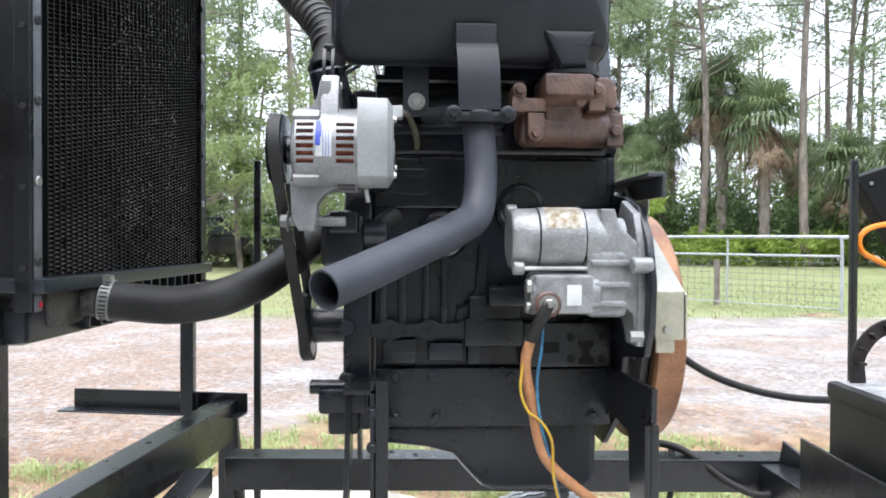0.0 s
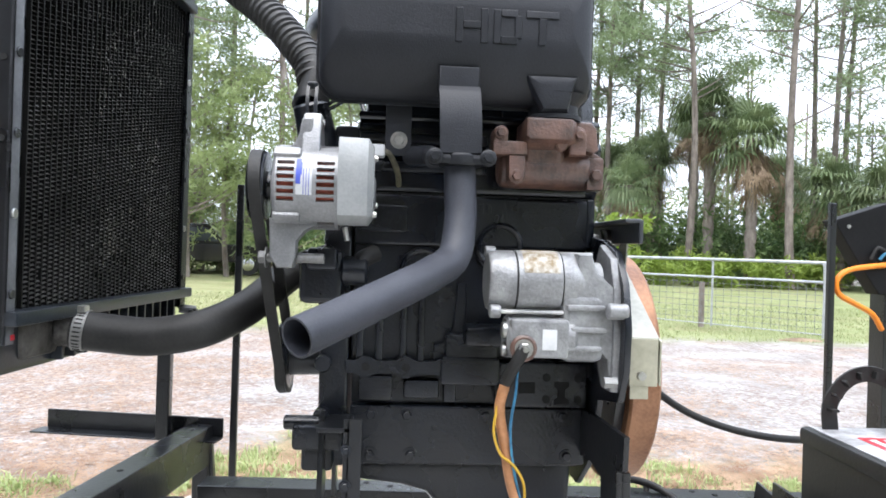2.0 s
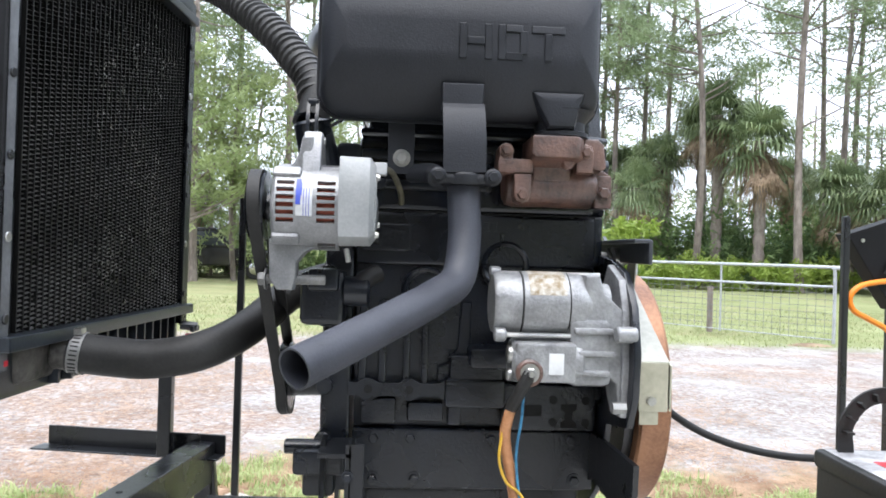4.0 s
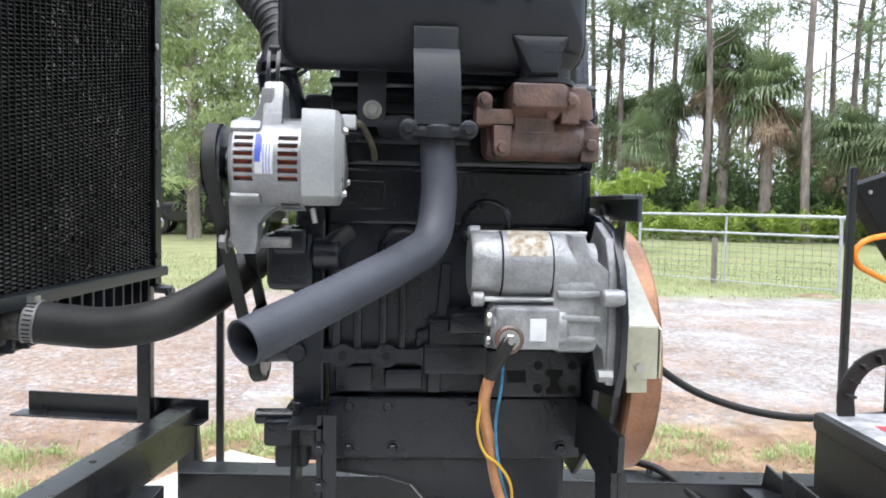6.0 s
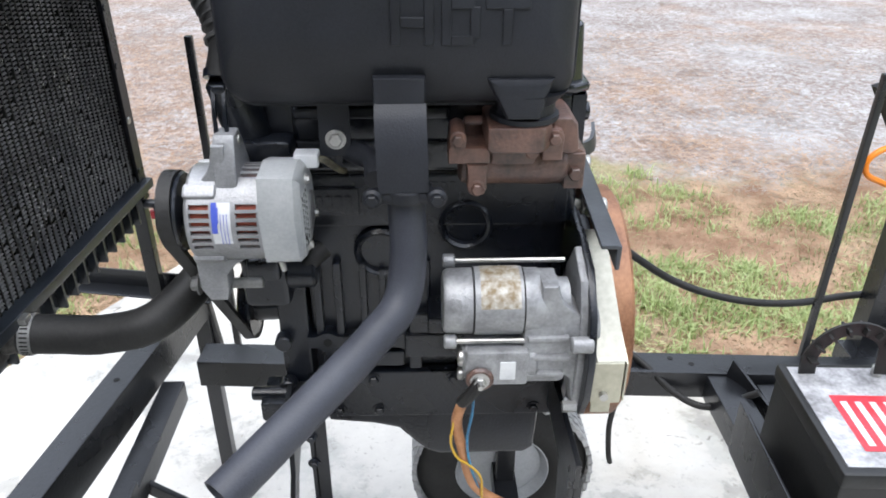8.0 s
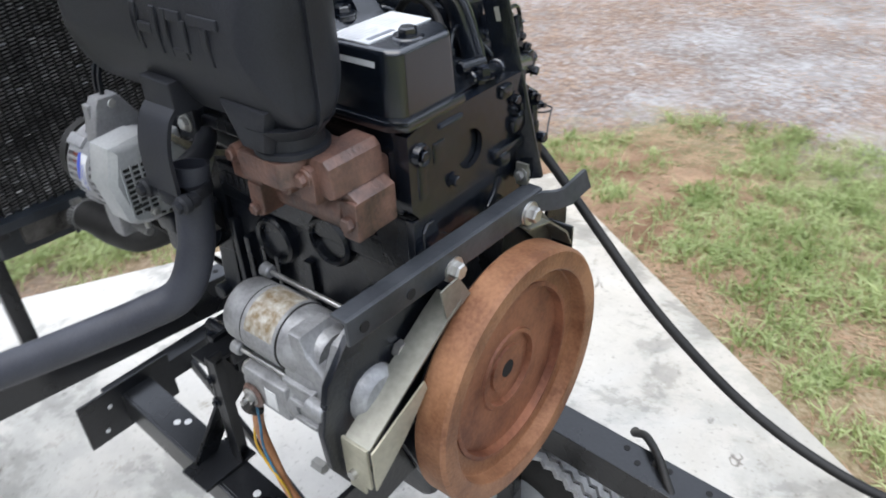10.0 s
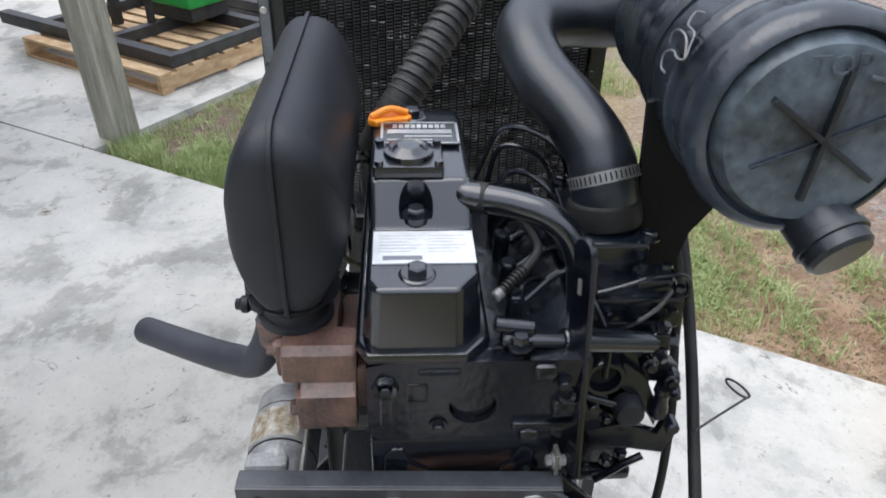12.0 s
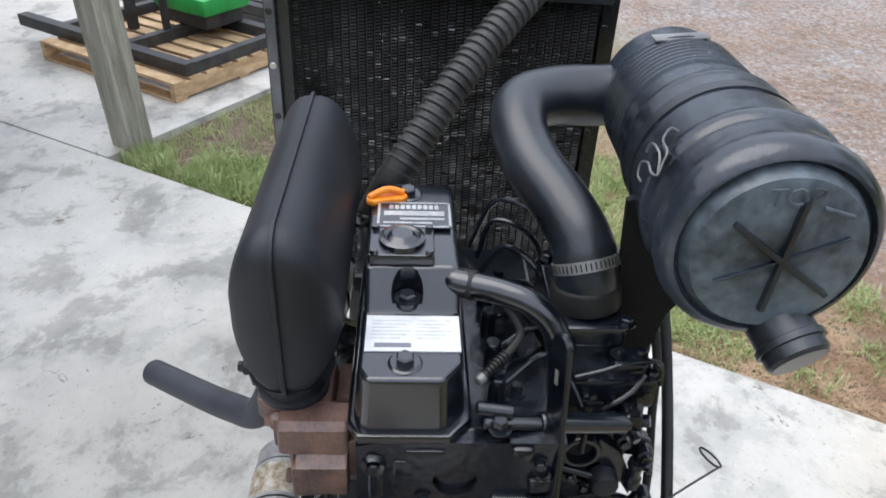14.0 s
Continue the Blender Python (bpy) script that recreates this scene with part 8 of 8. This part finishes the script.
def pallet_thing():
    """A deck pallet, aligned with the slab's edges."""
    P0 = Vector((-3.36, -1.42, 0))
    t = thing("wooden_pallet", "pale pine pallet lying on the concrete", "pallet", (P0.x, P0.y, 0.0))
    m = Matrix.Identity(4)
    m.col[0], m.col[1], m.col[3] = (*(-U), 0), (*(V), 0), (*P0, 1)
    W, L = 1.15, 1.30
    for k in range(3):
        bm = B()
        y = (0, L / 2 - 0.02, L - 0.04)[k]
        bm2 = bm
        box(bm2, (0, y, 0.018), (W, y + 0.04, 0.108), 0.003, m)
        part("stringer", bm2, PALLET, t)
    for k in range(9):
        x = (W - 0.09) * k / 8
        bm = B()
        box(bm, (x, 0, 0.108), (x + 0.09, L, 0.126), 0.002, m)
        part("deck_board", bm, PALLET, t)
    for k in range(3):
        x = (W - 0.09) * k / 2
        bm = B()
        box(bm, (x, 0, 0.0), (x + 0.09, L, 0.018), 0.002, m)
        part("bottom_board", bm, PALLET, t)
    # the black frame on it
    s = thing("implement_frame", "scuffed black steel implement frame lying on a pallet", "frame", (P0.x, P0.y, 0.126))
    for name, lo, hi in (("side_beam", (0.12, 0.02, 0.126), (0.20, 1.70, 0.205)), ("side_beam", (0.95, 0.02, 0.126), (1.03, 1.70, 0.205)), ("cross_beam", (0.20, 0.02, 0.126), (0.95, 0.09, 0.20)), ("cross_beam", (0.20, 0.62, 0.126), (0.95, 0.69, 0.20)),
                         ("cross_beam", (0.20, 1.25, 0.126), (0.95, 1.32, 0.20)), ("upright", (0.52, 0.64, 0.20), (0.56, 0.68, 0.75)), ("upright", (0.52, 1.0, 0.126), (0.58, 1.06, 0.80))):
        bm = B()
        box(bm, lo, hi, 0.004, m)
        part(name, bm, DIRTYBLACK, s)
    g = thing("green_implement", "green painted machine part behind the pallet frame", "machine", tuple(m @ Vector((0.9, 0.55, 0.2))))
    bm = B()
    box(bm, (0.62, 0.36, 0.30), (1.05, 0.86, 0.42), 0.03, m)
    part("hood", bm, GREEN, g)
    bm = B()
    box(bm, (0.66, 0.40, 0.205), (1.0, 0.80, 0.30), 0.01, m)
    part("base", bm, DIRTYBLACK, g)
    # dark machine and steel stock beside it
    k2 = thing("steel_stock", "stack of dark rusty steel stock on the concrete", "steel stock", tuple(m @ Vector((1.6, 0.9, 0))))
    rngp = np.random.default_rng(4)
    for k in range(9):
        bm = B()
        x = 1.45 + 0.12 * (k % 5)
        z = 0.002 + 0.075 * (k // 5)
        box(bm, (x, -0.5 + 0.05 * rngp.random(), z), (x + 0.09, 2.3 + 0.3 * rngp.random(), z + 0.07), 0.004, m)
        part("bar", bm, DIRTYBLACK, k2)


pallet_thing()


def truck():
    """A dark pickup parked far off under the trees."""
    x, y, _ = placed(-14.2, 27)
    t = thing("pickup_truck", "dark pickup truck parked under the trees", "truck", (x, y, -0.06))
    m = Matrix.Translation((x, y, -0.05)) @ Matrix.Rotation(radians(8), 4, "Z")

    def p(name, bm, material, parent=None, label=""):
        bmesh.ops.transform(bm, matrix=m, verts=bm.verts)
        return part(name, bm, material, parent or t, label)

    bm = B()
    plate(bm, [(-2.6, 0.45), (2.5, 0.45), (2.6, 0.7), (2.55, 0.98), (1.15, 1.06), (-2.6, 1.06)], 1.75, XZ(0.9), 0.05)
    p("body", bm, CARPAINT)
    bm = B()
    plate(bm, [(-1.05, 1.05), (-0.85, 1.66), (-0.55, 1.74), (0.35, 1.74), (0.95, 1.06)], 1.55, XZ(0.8), 0.05)
    cab = p("cab", bm, CARPAINT)
    bm = B()
    plate(bm, [(-0.82, 1.14), (-0.70, 1.60), (0.30, 1.62), (0.72, 1.14)], 1.57, XZ(0.81), 0.01)
    p("side_window", bm, CARGLASS, cab)
    for wx in (-1.6, 1.7):
        for wy in (-0.86, 0.66):
            bm = B()
            lathe(bm, (wx, wy, 0.38), (wx, wy + 1, 0.38), [(0, 0.25), (0.0, 0.36), (0.03, 0.38), (0.19, 0.38), (0.22, 0.36), (0.22, 0.2)], 24)
            w = p("wheel", bm, RUBBER)
            bm = B()
            lathe(bm, (wx, wy - 0.01, 0.38), (wx, wy + 1, 0.38), [(0, 0.02), (0.0, 0.2), (0.02, 0.23)], 20)
            p("rim", bm, CHROME, w)
    bm = B()
    box(bm, (2.45, -0.85, 0.42), (2.68, 0.9, 0.60), 0.03)
    p("bumper", bm, CHROME)


truck()

# ---- grass tufts and loose straw beside the slab ----
def on_slab(x, y):
    q = Vector((x, y, 0)) - CORNER
    w, s = q.dot(U), q.dot(V)
    return (s > -0.01 and w > SPLAY * s - 0.01) or (s > 4.01 and w <= SPLAY * s)


def blades(name, spots, height, width, material, label, category, seed, lay=0.35):
    rng = np.random.default_rng(seed)
    k = len(spots)
    p = np.array(spots)
    a = rng.random(k) * 6.283
    h = height * (0.45 + 0.9 * rng.random(k))
    lean = np.abs(rng.normal(0, lay, k)) * h
    dx, dy = np.cos(a), np.sin(a)
    w = width * (0.6 + 0.8 * rng.random(k))
    b = np.stack([-dy, dx, np.zeros(k)], 1) * w[:, None]
    mid = p + np.stack([dx * lean * 0.35, dy * lean * 0.35, h * 0.6], 1)
    tip = p + np.stack([dx * lean, dy * lean, h * (1 - 0.25 * lean / h)], 1)
    vs = np.stack([p - b, p + b, mid + b * 0.7, mid - b * 0.7, tip], 1).reshape(-1, 3)
    i = np.arange(k) * 5
    quads = np.stack([i, i + 1, i + 2, i + 3], 1).tolist()
    tris = np.stack([i + 3, i + 2, i + 4], 1).tolist()
    me = bpy.data.meshes.new(name)
    me.from_pydata(vs.tolist(), [], quads + tris)
    me.materials.append(material)
    return tagged(new(name, me), label, category, kind="stuff")


def scatter(n, x0, x1, y0, y1, seed, thresh, freq=1.2):
    rng = np.random.default_rng(seed)
    out = []
    while len(out) < n:
        x, y = x0 + (x1 - x0) * rng.random(), y0 + (y1 - y0) * rng.random()
        if on_slab(x, y):
            continue
        v = noise.noise((x * freq, y * freq, 1.3)) + 0.5 * noise.noise((x * freq * 3.3, y * freq * 3.3, 5.1))
        if v < thresh + 0.35 * (rng.random() - 0.5):
            continue
        out.append((x, y, -0.055))
    return out


def worn(q):
    """Grass thins out towards the track, and sooner on the -x side."""
    x, y, _ = q
    edge = max(2.15, 3.0 - 0.8 * max(0.0, x - 0.6)) if x > 0 else max(1.95, 3.0 + 0.85 * x)
    return y < edge + 0.35 * noise.noise((x * 1.3, y * 1.3, 2))


def verge(q, rng=np.random.default_rng(77)):
    """Next to the far edge of the slab straw lies bare; grass sets in a hand's width on."""
    r = Vector((q[0], q[1], 0)) - CORNER
    d = -r.dot(V) if r.dot(U) > -0.05 else 1.0
    return d > 0.04 + 0.18 * rng.random() + 0.16 * noise.noise((q[0] * 2.2, q[1] * 2.2, 9))


near_grass = [q for q in scatter(38000, -2.9, 5.0, -1.2, 3.4, 1, -0.10, 2.2) if worn(q) and verge(q)]
blades("near_grass", near_grass, 0.034, 0.0034, BLADE, "patchy green grass beside the slab", "grass", 11, 1.1)
blades("wedge_grass", scatter(7500, -4.2, -0.9, -1.5, 1.6, 2, 0.20, 2.6), 0.060, 0.0036, TUFT, "long green grass along the slab's edge", "grass", 12, 0.6)
clump = []
rngc = np.random.default_rng(6)
for cx, cy in ((-2.66, -1.42), (-2.56, -1.30), (-2.70, -1.36), (-2.42, -1.05), (-2.34, -0.88), (-2.50, -1.08), (-2.62, -1.02), (-2.44, -0.86), (-2.27, -0.72), (-2.42, -0.72), (-2.58, -0.82), (-2.20, -0.55)):
    for _ in range(260):
        x, y = cx + rngc.normal(0, 0.055), cy + rngc.normal(0, 0.055)
        if not on_slab(x, y):
            clump.append((x, y, -0.05))
blades("post_grass", clump, 0.090, 0.0042, TUFT, "tall grass tufts at the foot of the post", "grass", 13, 0.55)
tuft_spots = []
rngf = np.random.default_rng(31)
while len(tuft_spots) < 52000:
    cx, cy = -2.7 + 6.6 * rngf.random(), -0.9 + 4.0 * rngf.random()
    if on_slab(cx, cy) or not worn((cx, cy, 0)) or not verge((cx, cy, 0)) or (not worn((cx, cy + 0.7, 0)) and rngf.random() < 0.6) or noise.noise((cx * 2.1, cy * 2.1, 4)) < -0.24:
        continue
    for _ in range(36):
        x, y = cx + rngf.normal(0, 0.030), cy + rngf.normal(0, 0.030)
        if not on_slab(x, y):
            tuft_spots.append((x, y, -0.05))
blades("grass_tufts", tuft_spots, 0.056, 0.0040, TUFT, "bright green grass tufts beside the slab", "grass", 32, 0.9)
far_grass = [q for q in scatter(26000, -9, 12, 7.8, 15.0, 3, -0.5)]
blades("field_grass", far_grass, 0.05, 0.006, BLADE, "mown grass of the field", "grass", 14, 0.5)


def straw(n, seed, x0=-5.5, x1=3.5, y0=-1.4, y1=5.6):
    rng = np.random.default_rng(seed)
    vs, fs = [], []
    while len(fs) < n:
        x, y = x0 + (x1 - x0) * rng.random(), y0 + (y1 - y0) * rng.random()
        if on_slab(x, y) or noise.noise((x * 0.9, y * 0.9, 8)) + 0.25 * rng.normal() < 0.0:
            continue
        a, L = rng.random() * 3.14, 0.04 + 0.07 * rng.random()
        dx, dy = math.cos(a) * L, math.sin(a) * L
        z0, z1 = -0.04 + 0.012 * rng.random(), -0.04 + 0.016 * rng.random()
        i = len(vs)
        w = 0.0011
        vs += [(x - dy / L * w, y + dx / L * w, z0), (x + dy / L * w, y - dx / L * w, z0), (x + dx + dy / L * w, y + dy - dx / L * w, z1), (x + dx - dy / L * w, y + dy + dx / L * w, z1)]
        fs.append((i, i + 1, i + 2, i + 3))
    me = bpy.data.meshes.new("pine_straw")
    me.from_pydata(vs, [], fs)
    me.materials.append(STRAW)
    tagged(new("pine_straw", me), "loose reddish pine straw on the ground", "pine straw", kind="stuff")


straw(26000, 21)
straw(40000, 22, -2.7, 4.5, -0.6, 3.0)
straw(16000, 23, -0.8, 2.6, 0.0, 2.3)
